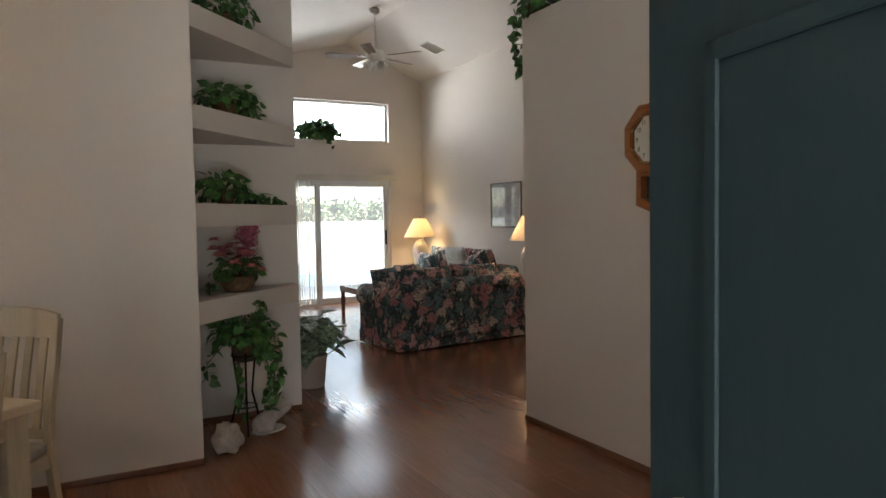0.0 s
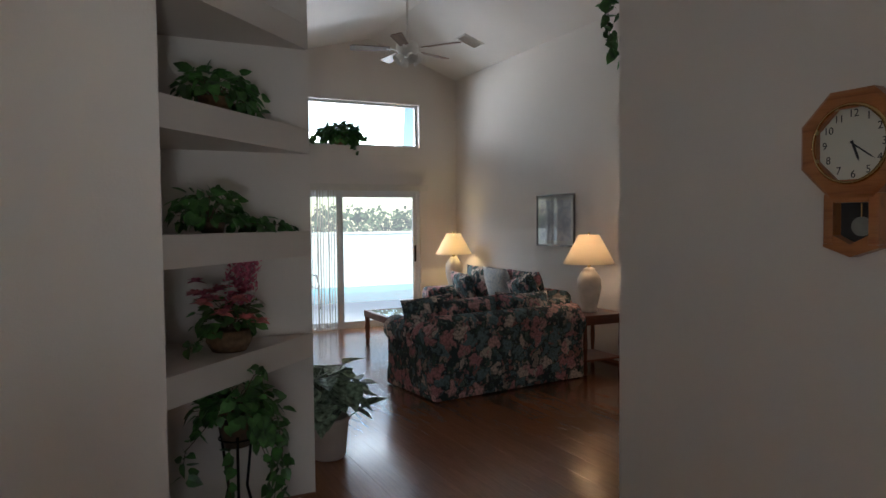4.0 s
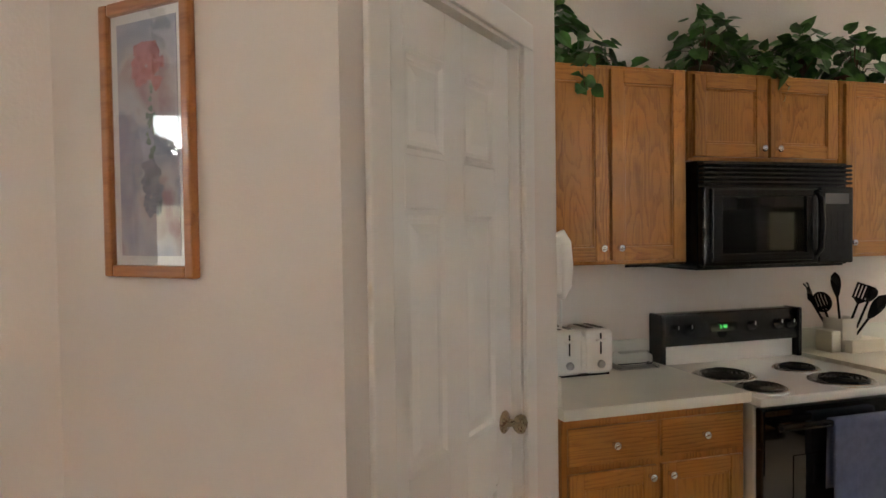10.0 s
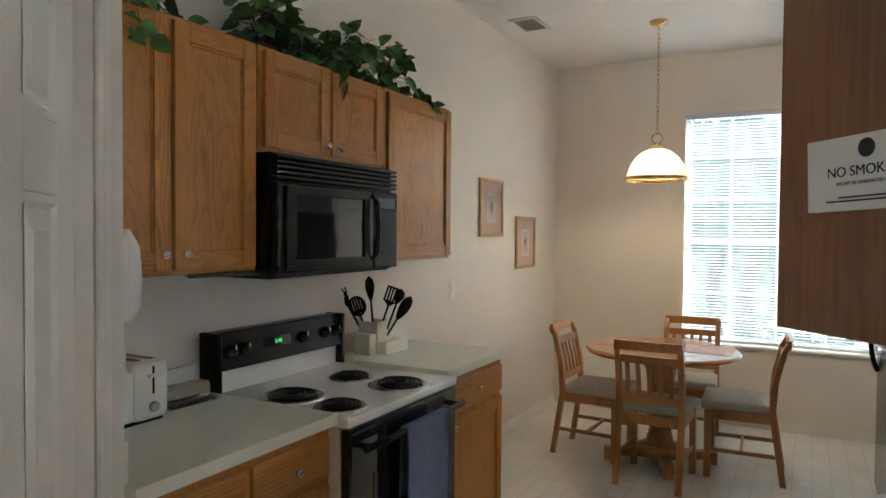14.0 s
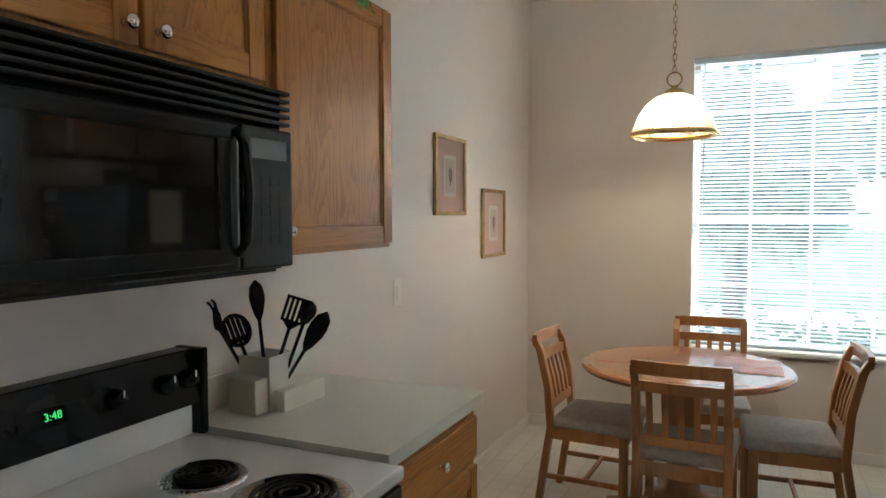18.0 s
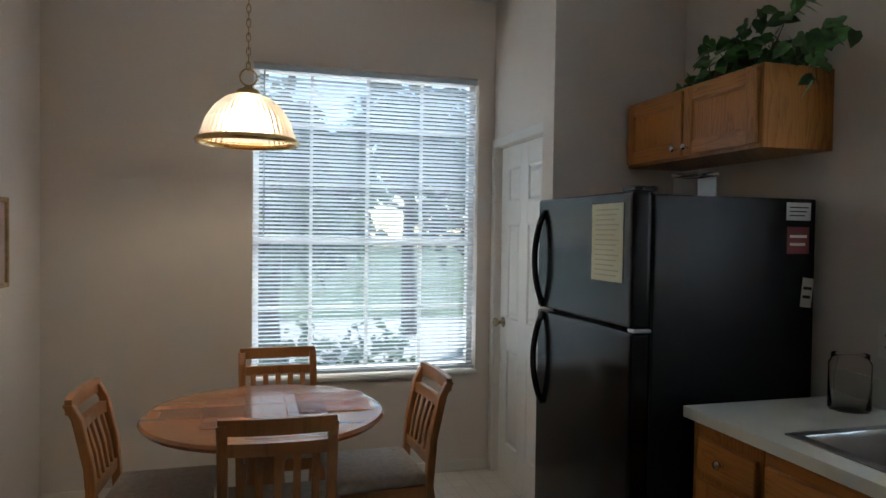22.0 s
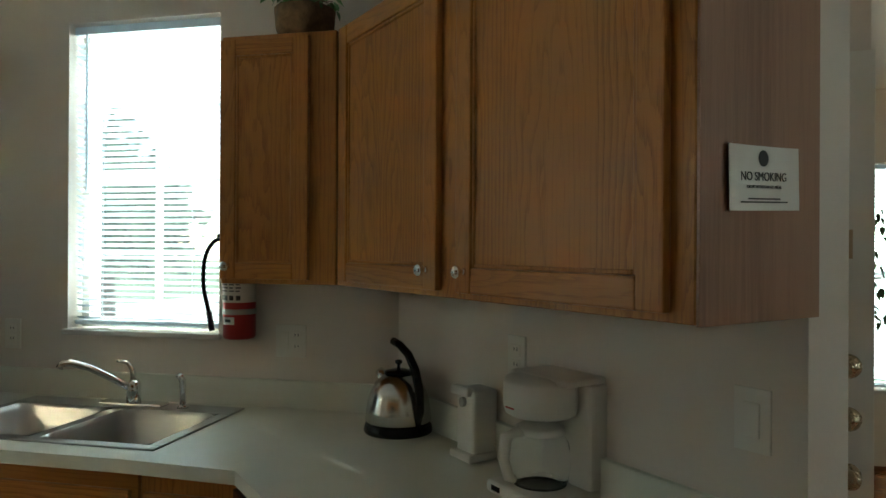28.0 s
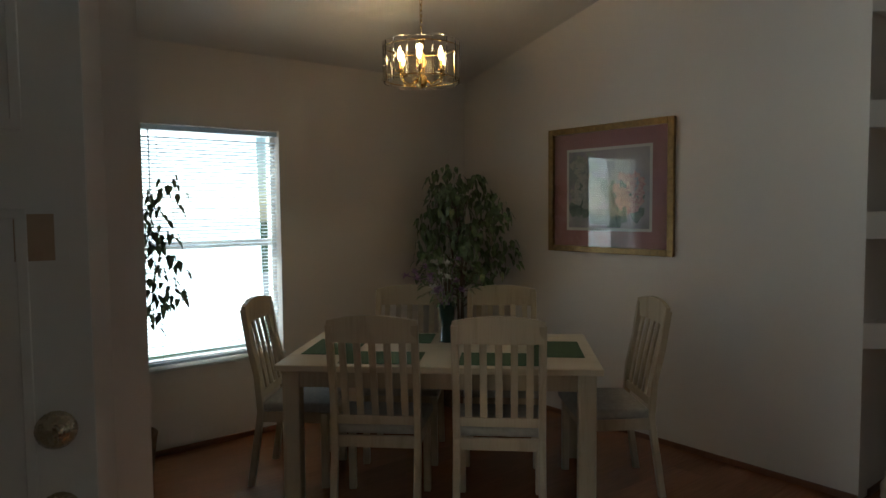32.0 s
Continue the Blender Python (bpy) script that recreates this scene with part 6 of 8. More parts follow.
# ceiling vents
def ceiling_vent(m, w, h, label):
    ob = thing("ceiling_vent", m, label, "vent")
    bm = bmesh.new()
    for lo, hi in (((-w / 2, -h / 2, -0.012), (w / 2, -h / 2 + 0.025, -0.0005)), ((-w / 2, h / 2 - 0.025, -0.012), (w / 2, h / 2, -0.0005)), ((-w / 2, -h / 2, -0.012), (-w / 2 + 0.025, h / 2, -0.0005)), ((w / 2 - 0.025, -h / 2, -0.012), (w / 2, h / 2, -0.0005))):
        add_box(bm, lo, hi, 0.003, 1)
    part("frame", bm, TRIM, ob)
    # Ink-black sheet paints the duct's shade between the slats.
    part("backing", box((-w / 2 + 0.02, -h / 2 + 0.02, -0.003), (w / 2 - 0.02, h / 2 - 0.02, -0.001)), INK, ob)
    n = int((h - 0.05) / 0.022)
    for i in range(n):
        y = -h / 2 + 0.036 + 0.022 * i
        s = part("slat", box((-w / 2 + 0.025, -0.006, -0.0008), (w / 2 - 0.025, 0.006, 0.0008)), TRIM, ob)
        s.matrix_local = Matrix.Translation((0, y, -0.008)) @ Matrix.Rotation(radians(-38), 4, "X")


ceiling_vent(Matrix.Translation((3.76, -4.28, 2.94)), 0.20, 0.30, "white louvred air vent in the kitchen ceiling")


def framed(m, w, h, label, frame_m, fw, mat_m, mw_, art, glaze=True, inner=None, depth=0.022):
    """A framed print: m sits at its centre on the wall, x across, z up, y into the wall."""
    ob = thing("framed_picture", m, label, "picture")
    for n, lo, hi in (("frame_side", (-w / 2, -depth, -h / 2), (-w / 2 + fw, -0.001, h / 2)), ("frame_side", (w / 2 - fw, -depth, -h / 2), (w / 2, -0.001, h / 2)), ("frame_rail", (-w / 2 + fw, -depth, h / 2 - fw), (w / 2 - fw, -0.001, h / 2)), ("frame_rail", (-w / 2 + fw, -depth, -h / 2), (w / 2 - fw, -0.001, -h / 2 + fw))):
        part(n, box(lo, hi, 0.006), frame_m, ob)
    part("backing", box((-w / 2 + fw, -0.006, -h / 2 + fw), (w / 2 - fw, -0.002, h / 2 - fw)), mat_m, ob)
    iw, ih = (w / 2 - fw - mw_, h / 2 - fw - mw_) if inner is None else inner
    if inner is not None or mw_ > 0:
        part("inner_mat", box((-iw - 0.02, -0.0075, -ih - 0.02), (iw + 0.02, -0.0055, ih + 0.02)), PAPER, ob)
    part("print", box((-iw, -0.009, -ih), (iw, -0.007, ih)), art, ob)
    if glaze:
        gl = part("glazing", box((-w / 2 + fw - 0.002, -depth + 0.006, -h / 2 + fw - 0.002), (w / 2 - fw + 0.002, -depth + 0.008, h / 2 - fw + 0.002)), PICGL, ob, "clear picture glass")
        gl.visible_shadow = False
    return ob


PICGL = glass("picture_glass", (1, 1, 1), 0.0, 1.5)


def art(name, colours, scale, seed, rough=0.5):
    """Blotches of colour, as in a soft botanical print."""
    m = bpy.data.materials.new(name)
    m.use_nodes = True
    n, l = m.node_tree.nodes, m.node_tree.links
    bs = n["Principled BSDF"]
    bs.inputs["Roughness"].default_value = rough
    tc, mp = n.new("ShaderNodeTexCoord"), n.new("ShaderNodeMapping")
    mp.inputs["Location"].default_value = (seed, seed * 1.7, seed * 0.6)
    l.new(tc.outputs["Object"], mp.inputs["Vector"])
    nz = n.new("ShaderNodeTexNoise")
    nz.inputs["Scale"].default_value, nz.inputs["Detail"].default_value, nz.inputs["Distortion"].default_value = scale, 6.0, 0.35
    l.new(mp.outputs["Vector"], nz.inputs["Vector"])
    rp = n.new("ShaderNodeValToRGB")
    while len(rp.color_ramp.elements) < len(colours):
        rp.color_ramp.elements.new(0.5)
    for i, c in enumerate(colours):
        rp.color_ramp.elements[i].position, rp.color_ramp.elements[i].color = 0.3 + 0.4 * i / (len(colours) - 1), (*c, 1)
    l.new(nz.outputs["Fac"], rp.inputs["Fac"])
    l.new(rp.outputs["Color"], bs.inputs["Base Color"])
    return m


PALE = mat("cream_print", (0.62, 0.56, 0.52), 0.7, scale=6, vary=0.05)
ROSEM = mat("dusty_rose_mat", (0.66, 0.44, 0.40), 0.8, scale=9, vary=0.04)
STW = ((4.02, 0.0), (4.02, -5.62))
for u, z in ((4.225, 1.675), (4.88, 1.425)):
    fp = framed(at_wall(*STW, u, z), 0.395, 0.405, "small gilt-framed botanical print with a rose mat", GOLD, 0.022, ROSEM, 0.11, PALE, inner=(0.055, 0.085))
    part("drawn_flower", lathe([(0.004, -0.05), (0.01, -0.03), (0.022, -0.01), (0.024, 0.015), (0.015, 0.035), (0.004, 0.045)], 12, (0, 0, 0)), mat("ink_flower", (0.16, 0.12, 0.13), 0.7, scale=60, vary=0.4), fp).matrix_local = Matrix.Translation((0, -0.0095, 0)) @ Matrix.Diagonal((1, 0.03, 1, 1))

# ---- plants ----
def leaf(bm, place, along, up, size, wide=0.62, fold=0.12, heart=True):
    """One pointed leaf with a folded midrib; faces take material slot 0."""
    a = Vector(along).normalized()
    s = a.cross(Vector(up))
    s = s.normalized() if s.length > 1e-3 else a.orthogonal().normalized()
    u = s.cross(a)
    p = Vector(place)
    prof = [(0.0, 0.0), (-0.06 if heart else 0.12, 0.30), (0.22, 0.5), (0.55, 0.40), (1.0, 0.0)]
    mid = [bm.verts.new(p + a * (size * x) - u * (size * 0.10 * x * x)) for x in (0.0, 0.35, 1.0)]
    for sg in (-1, 1):
        e = [bm.verts.new(p + a * (size * x) + s * (sg * size * wide * y) + u * (size * fold * y - size * 0.10 * x * x)) for x, y in prof[1:4]]
        bm.faces.new([mid[0], e[0], e[1], mid[1]] if sg > 0 else [mid[1], e[1], e[0], mid[0]])
        bm.faces.new([mid[1], e[1], e[2], mid[2]] if sg > 0 else [mid[2], e[2], e[1], mid[1]])


def rnd(a, b):
    return random.uniform(a, b)


def clump(bm, stems, centre, size, count, leaf_size, droop=0.3, heart=True, wide=0.62):
    """Leaves on short stems that spring from one root and fan out over an ellipsoid."""
    c = Vector(centre)
    for i in range(count):
        d = Vector((rnd(-1, 1), rnd(-1, 1), rnd(-0.55, 1)))
        if d.length > 1 or d.length < 0.25:
            d = d.normalized() * rnd(0.5, 1)
        p = c + Vector((d.x * size[0], d.y * size[1], d.z * size[2]))
        if heart:
            out = Vector((d.x * 0.8 + rnd(-0.6, 0.6), d.y * 0.8 + rnd(-0.6, 0.6), d.z * 0.9 - 0.55 + rnd(-0.4, 0.4)))
            up = (d.x + rnd(-0.5, 0.5), d.y + rnd(-0.5, 0.5), 0.55)
        else:
            out, up = Vector((d.x, d.y, d.z * 0.4 - droop + rnd(-0.3, 0.3))), (rnd(-0.3, 0.3), rnd(-0.3, 0.3), 1)
        leaf(bm, p, out, up, leaf_size * rnd(0.65, 1.25), wide, rnd(0.05, 0.22), heart)
        if stems is not None and i % 3 == 0:
            add_tube(stems, [c - Vector((0, 0, size[2] * 0.6)), c + Vector((d.x * size[0] * 0.5, d.y * size[1] * 0.5, d.z * size[2] * 0.6)), p], 0.0022, 4, 0.0014)


def trail(bm, stems, points, count, leaf_size, spread=0.03):
    pts = [Vector(p) for p in points]
    add_tube(stems, pts, 0.0025, 5, 0.0015)
    for i in range(count):
        f = (i + rnd(0, 1)) / count * (len(pts) - 1)
        k = min(int(f), len(pts) - 2)
        p = pts[k].lerp(pts[k + 1], f - k) + Vector((rnd(-spread, spread), rnd(-spread, spread), rnd(-spread, spread)))
        leaf(bm, p, (rnd(-1, 1), rnd(-1, 1), rnd(-1.2, 0.2)), (rnd(-1, 1), rnd(-1, 1), 0.6), leaf_size * rnd(0.7, 1.2), 0.8)


def ivy(name, m, label, clumps, trails, leaf_size=0.06, material=None, pot=None, category="plant", group="", heart=True, extra=None, wide=0.86):
    """A plant: its leaves, its stems and, where it shows, its pot."""
    ob = thing(name, m, label, category, group)
    bm, stems = bmesh.new(), bmesh.new()
    for c, s, n in clumps:
        clump(bm, stems, c, s, n, leaf_size, heart=heart, wide=wide)
    for pts, n in trails:
        trail(bm, stems, pts, n, leaf_size)
    part("foliage", bm, material or LEAF, ob)
    part("stem", stems, BARK, ob)
    if pot:
        part("pot", pot[0], pot[1], ob, "", True)
    return ob


random.seed(11)
UPT = at_wall(*SF, 0.0, 2.141)
ivy("ivy_plant", UPT @ Matrix.Translation((0.12, 0.12, 0)), "green ivy spread along the top of an oak cabinet", [((0.0, 0.02, 0.13), (0.16, 0.13, 0.17), 95), ((0.25, 0.02, 0.07), (0.12, 0.10, 0.09), 45)], [([(0.1, 0.0, 0.02), (0.12, -0.13, 0.02), (0.13, -0.15, -0.10)], 16), ([(0.2, 0.1, 0.03), (0.4, 0.05, 0.04), (0.58, 0.1, 0.02)], 22)], 0.075, group="ivy on the cabinets", pot=(lathe([(0.05, 0.0), (0.06, 0.05), (0.055, 0.06)], 16, (0, 0.05, 0)), BARK))
ivy("ivy_plant", UPT @ Matrix.Translation((0.92, 0.12, 0)), "green ivy spread along the top of an oak cabinet", [((0.0, 0.02, 0.12), (0.17, 0.12, 0.17), 90), ((0.25, 0.0, 0.07), (0.14, 0.10, 0.09), 55)], [([(0.1, 0.0, 0.02), (0.2, -0.13, 0.03), (0.28, -0.15, -0.05)], 16), ([(0.0, 0.1, 0.03), (-0.2, 0.03, 0.04), (-0.32, 0.1, 0.02)], 18)], 0.075, group="ivy on the cabinets", pot=(lathe([(0.05, 0.0), (0.06, 0.05), (0.055, 0.06)], 16, (0, 0.05, 0)), BARK))
ivy("ivy_plant", UPT @ Matrix.Translation((1.52, 0.12, 0)), "green ivy spread along the top of an oak cabinet", [((-0.08, 0.02, 0.12), (0.11, 0.09, 0.14), 70), ((0.22, 0.02, 0.11), (0.15, 0.11, 0.18), 80)], [([(0.2, 0.0, 0.02), (0.36, -0.1, 0.03), (0.46, -0.13, -0.02)], 16)], 0.075, group="ivy on the cabinets", pot=(lathe([(0.05, 0.0), (0.06, 0.05), (0.055, 0.06)], 16, (0.2, 0.05, 0)), BARK))
FUT = at_wall((1.178, -4.518), (1.178, 0.0), 0.0, 2.126)
ivy("ivy_plant", FUT @ Matrix.Translation((0.54, 0.14, 0)), "green ivy spread along the top of the cabinet above the refrigerator", [((0.0, 0.0, 0.07), (0.16, 0.10, 0.12), 60), ((0.2, 0.02, 0.05), (0.18, 0.10, 0.09), 60), ((-0.25, 0.0, 0.02), (0.16, 0.08, 0.05), 30)], [([(0.25, 0.0, 0.03), (0.42, 0.0, 0.10), (0.60, -0.02, 0.07)], 34), ([(0.05, 0.0, 0.05), (0.08, 0.02, 0.2), (0.16, 0.02, 0.27)], 14), ([(-0.12, 0.0, 0.05), (-0.14, 0.0, 0.18), (-0.2, 0.0, 0.22)], 12), ([(0.22, 0.0, 0.05), (0.32, 0.0, 0.2), (0.42, 0.0, 0.22)], 16), ([(0.35, 0.0, 0.03), (0.47, -0.03, 0.03), (0.49, -0.03, -0.10)], 12), ([(-0.2, 0, 0.03), (-0.4, -0.04, 0.02)], 10)], 0.07, group="ivy on the cabinets", pot=(lathe([(0.05, 0.0), (0.06, 0.05), (0.055, 0.06)], 16), BARK))
WICK = mat("wicker", (0.16, 0.09, 0.045), 0.8, scale=40, vary=0.35, bump=0.9, fine=120)
ivy("basket_plant", Matrix.Translation((1.02, -2.08, 2.141)), "small dark green plant in a brown basket on a cabinet", [((0, 0, 0.17), (0.13, 0.13, 0.09), 110)], [], 0.035, pot=(lathe([(0.075, 0.0), (0.095, 0.06), (0.10, 0.12), (0.09, 0.12)], 20), WICK))

# ---- dining room ----
DT = Matrix.Translation((-0.565, 1.735, 0)) @ Matrix.Rotation(radians(45), 4, "Z")
dt = thing("dining_table", DT, "long whitewashed wooden dining table with square legs", "table")
part("tabletop", box((-0.83, -0.465, 0.715), (0.83, 0.465, 0.75), 0.008, 3), wood("whitewashed_top", (0.66, 0.57, 0.43), (0.56, 0.46, 0.33), 0.3, "x", 1.0, 0.25), dt)
for n, lo, hi in (("apron_long", (-0.74, -0.42, 0.625), (0.74, -0.398, 0.714)), ("apron_long", (-0.74, 0.398, 0.625), (0.74, 0.42, 0.714)), ("apron_short", (-0.79, -0.38, 0.625), (-0.768, 0.38, 0.714)), ("apron_short", (0.768, -0.38, 0.625), (0.79, 0.38, 0.714))):
    part(n, box(lo, hi, 0.004), WASH, dt)
for x in (-0.755, 0.755):
    for y in (-0.39, 0.39):
        part("leg", box((x - 0.045, y - 0.045, 0.0), (x + 0.045, y + 0.045, 0.714), 0.012, 3), WASH, dt)
dc = slat_chair(DT @ standing(-0.285, -0.565, 90), "whitewashed slat-back dining chair with a grey seat, tucked under the table", WASH, GREYF, 0.45, 1.01, 5, "chairs round the dining table", 0.028, 1)
for x, y, a, lab in ((0.32, -0.565, 90, ""), (-0.285, 0.56, 270, ""), (0.32, 0.56, 270, ""), (-1.028, 0.012, 1, "whitewashed slat-back chair with a grey seat near the window"), (1.102, 0.033, 188.6, "whitewashed slat-back chair with a grey seat near the wall")):
    tagged(copy_thing(dc, DT @ standing(x, y, a)), lab)
MATG = mat("green_placemat", (0.07, 0.12, 0.06), 0.9, scale=60, vary=0.2, bump=0.7, fine=300)
for x, y, a in ((-0.30, -0.27, 0), (0.32, -0.27, 0), (-0.30, 0.27, 0), (0.32, 0.27, 0), (-0.62, 0.0, 90), (0.62, 0.0, 90)):
    bm = bmesh.new()
    add_box(bm, (-0.21, -0.145, 0.7502), (0.21, 0.145, 0.7535), 0.001, 1)
    pm = link("placemat", bm, MATG)
    pm.matrix_world = DT @ Matrix.Translation((x, y, 0)) @ Matrix.Rotation(radians(a), 4, "Z")
    tagged(pm, "dark green woven placemat on the dining table", "placemat", "placemats on the dining table")
random.seed(21)
va = ivy("flower_vase", Matrix.Translation((-0.70, 1.875, 0.7505)), "tall dark green vase of wild flowers on the table", [((0, 0, 0.36), (0.20, 0.20, 0.15), 150), ((0, 0, 0.27), (0.10, 0.10, 0.07), 40)], [], 0.045, LEAFV, pot=(lathe([(0.05, 0.0), (0.045, 0.01), (0.036, 0.10), (0.052, 0.20), (0.062, 0.225), (0.056, 0.225), (0.045, 0.19), (0.03, 0.1), (0.03, 0.02)], 24), mat("dark_green_ceramic", (0.02, 0.06, 0.05), 0.15, scale=8, vary=0.1, coat=0.5)), category="vase", heart=False, wide=0.35)
LILAC = mat("lilac_petals", (0.44, 0.28, 0.48), 0.7, scale=40, vary=0.2)
for i in range(16):
    bm = bmesh.new()
    c = Vector((rnd(-0.20, 0.14), rnd(-0.22, 0.14), rnd(0.30, 0.50)))
    add_tube(bm, [(0.1 * c.x, 0.1 * c.y, 0.21), (0.5 * c.x, 0.5 * c.y, 0.12 + 0.65 * c.z), c], 0.0022, 5, 0.0016)
    for k in range(14):
        leaf(bm, c, (rnd(-1, 1), rnd(-1, 1), rnd(-0.2, 1)), (0, 0, 1), 0.034, 0.7)
    part("blossom", bm, LILAC if i % 3 else PAPER, va)


def ficus(m, label, trunk_h, crown, size, count, blade=0.085):
    ob = thing("potted_ficus", m, label, "tree")
    bm = bmesh.new()
    for k in range(3):
        an = k * 2.1
        add_tube(bm, [(0.03 * math.cos(an), 0.03 * math.sin(an), 0.16), (0.02 * math.cos(an + 1), 0.02 * math.sin(an + 1), trunk_h * 0.5), (0.025 * math.cos(an + 2), 0.025 * math.sin(an + 2), trunk_h), (0.10 * math.cos(an + 2.3), 0.10 * math.sin(an + 2.3), crown[2])], 0.014, 8, 0.007)
    for k in range(16):
        an = rnd(0, 6.28)
        z = rnd(trunk_h * 0.9, crown[2] + size[2] * 0.4)
        add_tube(bm, [(0, 0, z - 0.08), (0.5 * size[0] * math.cos(an), 0.5 * size[1] * math.sin(an), z + 0.05), (0.9 * size[0] * math.cos(an), 0.9 * size[1] * math.sin(an), z + rnd(-0.1, 0.1))], 0.005, 5, 0.002)
    hubs = []
    for k in range(13):
        an, h = k * 2.4, k / 12
        r = rnd(0.45, 0.85) if h < 0.75 else rnd(0.25, 0.7)
        hubs.append((crown[0] + size[0] * r * math.cos(an), crown[1] + size[1] * r * math.sin(an), crown[2] + size[2] * (1.7 * h - 0.9)))
        add_tube(bm, [(0, 0, max(trunk_h, hubs[-1][2] - 0.35)), (0.5 * hubs[-1][0], 0.5 * hubs[-1][1], hubs[-1][2] - 0.1), hubs[-1]], 0.005, 5, 0.002)
    part("trunk", bm, BARK, ob, "slender twisted stems")
    bm = bmesh.new()
    for i in range(count):
        d = Vector((rnd(-1, 1), rnd(-1, 1), rnd(-1, 1)))
        if d.length > 1:
            d = d.normalized() * rnd(0.55, 1.0)
        hub = Vector(hubs[i % len(hubs)])
        p = hub + Vector((d.x * size[0] * 0.42, d.y * size[1] * 0.42, d.z * size[2] * 0.36))
        leaf(bm, p, (d.x * 0.5 + rnd(-0.4, 0.4), d.y * 0.5 + rnd(-0.4, 0.4), -0.9), (d.x + rnd(-0.6, 0.6), d.y + rnd(-0.6, 0.6), 0.4), blade * rnd(0.7, 1.25), 0.5, 0.1, False)
    part("crown", bm, LEAFV, ob, "drooping pointed green leaves")
    part("basket", lathe([(0.13, 0.0), (0.15, 0.05), (0.17, 0.22), (0.18, 0.28), (0.16, 0.28), (0.15, 0.20), (0.0, 0.19)], 24), WICK, ob, "brown wicker basket", True)
    return ob


random.seed(31)
ficus(Matrix.Translation((-1.60, 2.76, 0)), "tall leafy artificial ficus in the dining room corner", 0.9, (0.0, 0.0, 1.40), (0.40, 0.36, 0.43), 900, 0.075)
ficus(Matrix.Translation((-1.66, 0.30, 0)), "tall leafy artificial ficus beside the dining window", 0.9, (0.02, 0.10, 1.36), (0.26, 0.30, 0.42), 330, 0.062)
DNW = ((-2.0, 3.16), (1.08, 3.16))
HYD = art("watercolour_ground", [(0.36, 0.33, 0.42), (0.42, 0.40, 0.46), (0.52, 0.50, 0.50), (0.40, 0.37, 0.44), (0.30, 0.33, 0.33)], 3.0, 3.0)
hy = framed(at_wall(*DNW, 1.487, 1.662), 1.036, 0.885, "large gilt-framed hydrangea print with a rose mat", mat("dark_gilt_frame", (0.27, 0.17, 0.065), 0.34, 0.6, scale=30, vary=0.25, bump=0.2, fine=90), 0.045, PINK, 0.115, HYD, inner=(0.335, 0.268), depth=0.03)
# painted blooms and leaves, flat on the sheet
random.seed(23)
PLEAF = art("painted_leaf_green", [(0.06, 0.10, 0.09), (0.12, 0.18, 0.15), (0.24, 0.30, 0.25), (0.10, 0.15, 0.14)], 14.0, 5.0)
PPALE = art("painted_cream_petals", [(0.44, 0.45, 0.40), (0.55, 0.54, 0.48), (0.34, 0.38, 0.33), (0.60, 0.58, 0.53)], 30.0, 2.0)
PROSE = art("painted_rose_petals", [(0.62, 0.36, 0.34), (0.70, 0.50, 0.46), (0.52, 0.24, 0.25), (0.74, 0.58, 0.52)], 34.0, 8.0)


def painted(cx, cz, rx, rz, count, size, ink, name, lift, on=None, half=(0.332, 0.265)):
    """Overlapping flat petals or leaves inside an oval, clipped to the sheet."""
    bm = bmesh.new()
    for k in range(count):
        a, q = rnd(0, 6.283), math.sqrt(rnd(0, 1))
        x, z, r0, turn = cx + rx * q * math.cos(a), cz + rz * q * math.sin(a), size * rnd(0.6, 1.2), rnd(0, 6.283)
        ring = []
        for i in range(9):
            b = turn + i * 6.283 / 9
            r = r0 * (1 + 0.25 * math.sin(3 * b + turn))
            ring.append(bm.verts.new((max(-half[0], min(half[0], x + r * math.cos(b))), -0.0092 - lift - 0.000004 * k, max(-half[1], min(half[1], z + r * math.sin(b))))))
        bm.faces.new(ring)
    part(name, bm, ink, on or hy)


painted(-0.02, -0.10, 0.30, 0.15, 46, 0.050, PLEAF, "painted_leaf_mass", 0.0002)
painted(-0.20, 0.16, 0.12, 0.08, 24, 0.032, PPALE, "painted_upper_bloom", 0.0006)
painted(-0.17, -0.02, 0.13, 0.10, 60, 0.026, PPALE, "painted_pale_bloom", 0.0010)
painted(0.18, -0.02, 0.125, 0.14, 110, 0.022, PROSE, "painted_rose_bloom", 0.0016)
# chandelier
ch = thing("chandelier", Matrix.Translation((-0.70, 1.70, 0)), "lit brass chandelier ringed with clear glass panels", "chandelier")
zc = vault(-0.70)
part("canopy", lathe([(0.06, zc - 0.004), (0.058, zc - 0.02), (0.015, zc - 0.035)], 24), BRASS, ch, "", True)
bm = bmesh.new()
for i in range(int((zc - 0.035 - 2.50) / 0.03)):
    z = zc - 0.045 - i * 0.03
    add_tube(bm, [(0.008 * math.cos(a) * (i % 2), 0.008 * math.cos(a) * (1 - i % 2), z + 0.02 * math.sin(a)) for a in [k * math.pi / 4 for k in range(9)]], 0.0022, 5)
part("chain", bm, BRASS, ch, "", True)
part("stem", lathe([(0.01, 2.50), (0.02, 2.47), (0.012, 2.44), (0.03, 2.36), (0.014, 2.30), (0.035, 2.25), (0.02, 2.225), (0.0, 2.215)], 16), BRASS, ch, "", True)
for r, z in ((0.203, 2.445), (0.203, 2.265)):
    part("ring", tube([(r * math.cos(a), r * math.sin(a), z) for a in [k * 2 * math.pi / 40 for k in range(41)]], 0.004, 6), BRASS, ch, "", True)
BULBM = glow("candle_bulb", (1.0, 0.66, 0.32), 40.0)
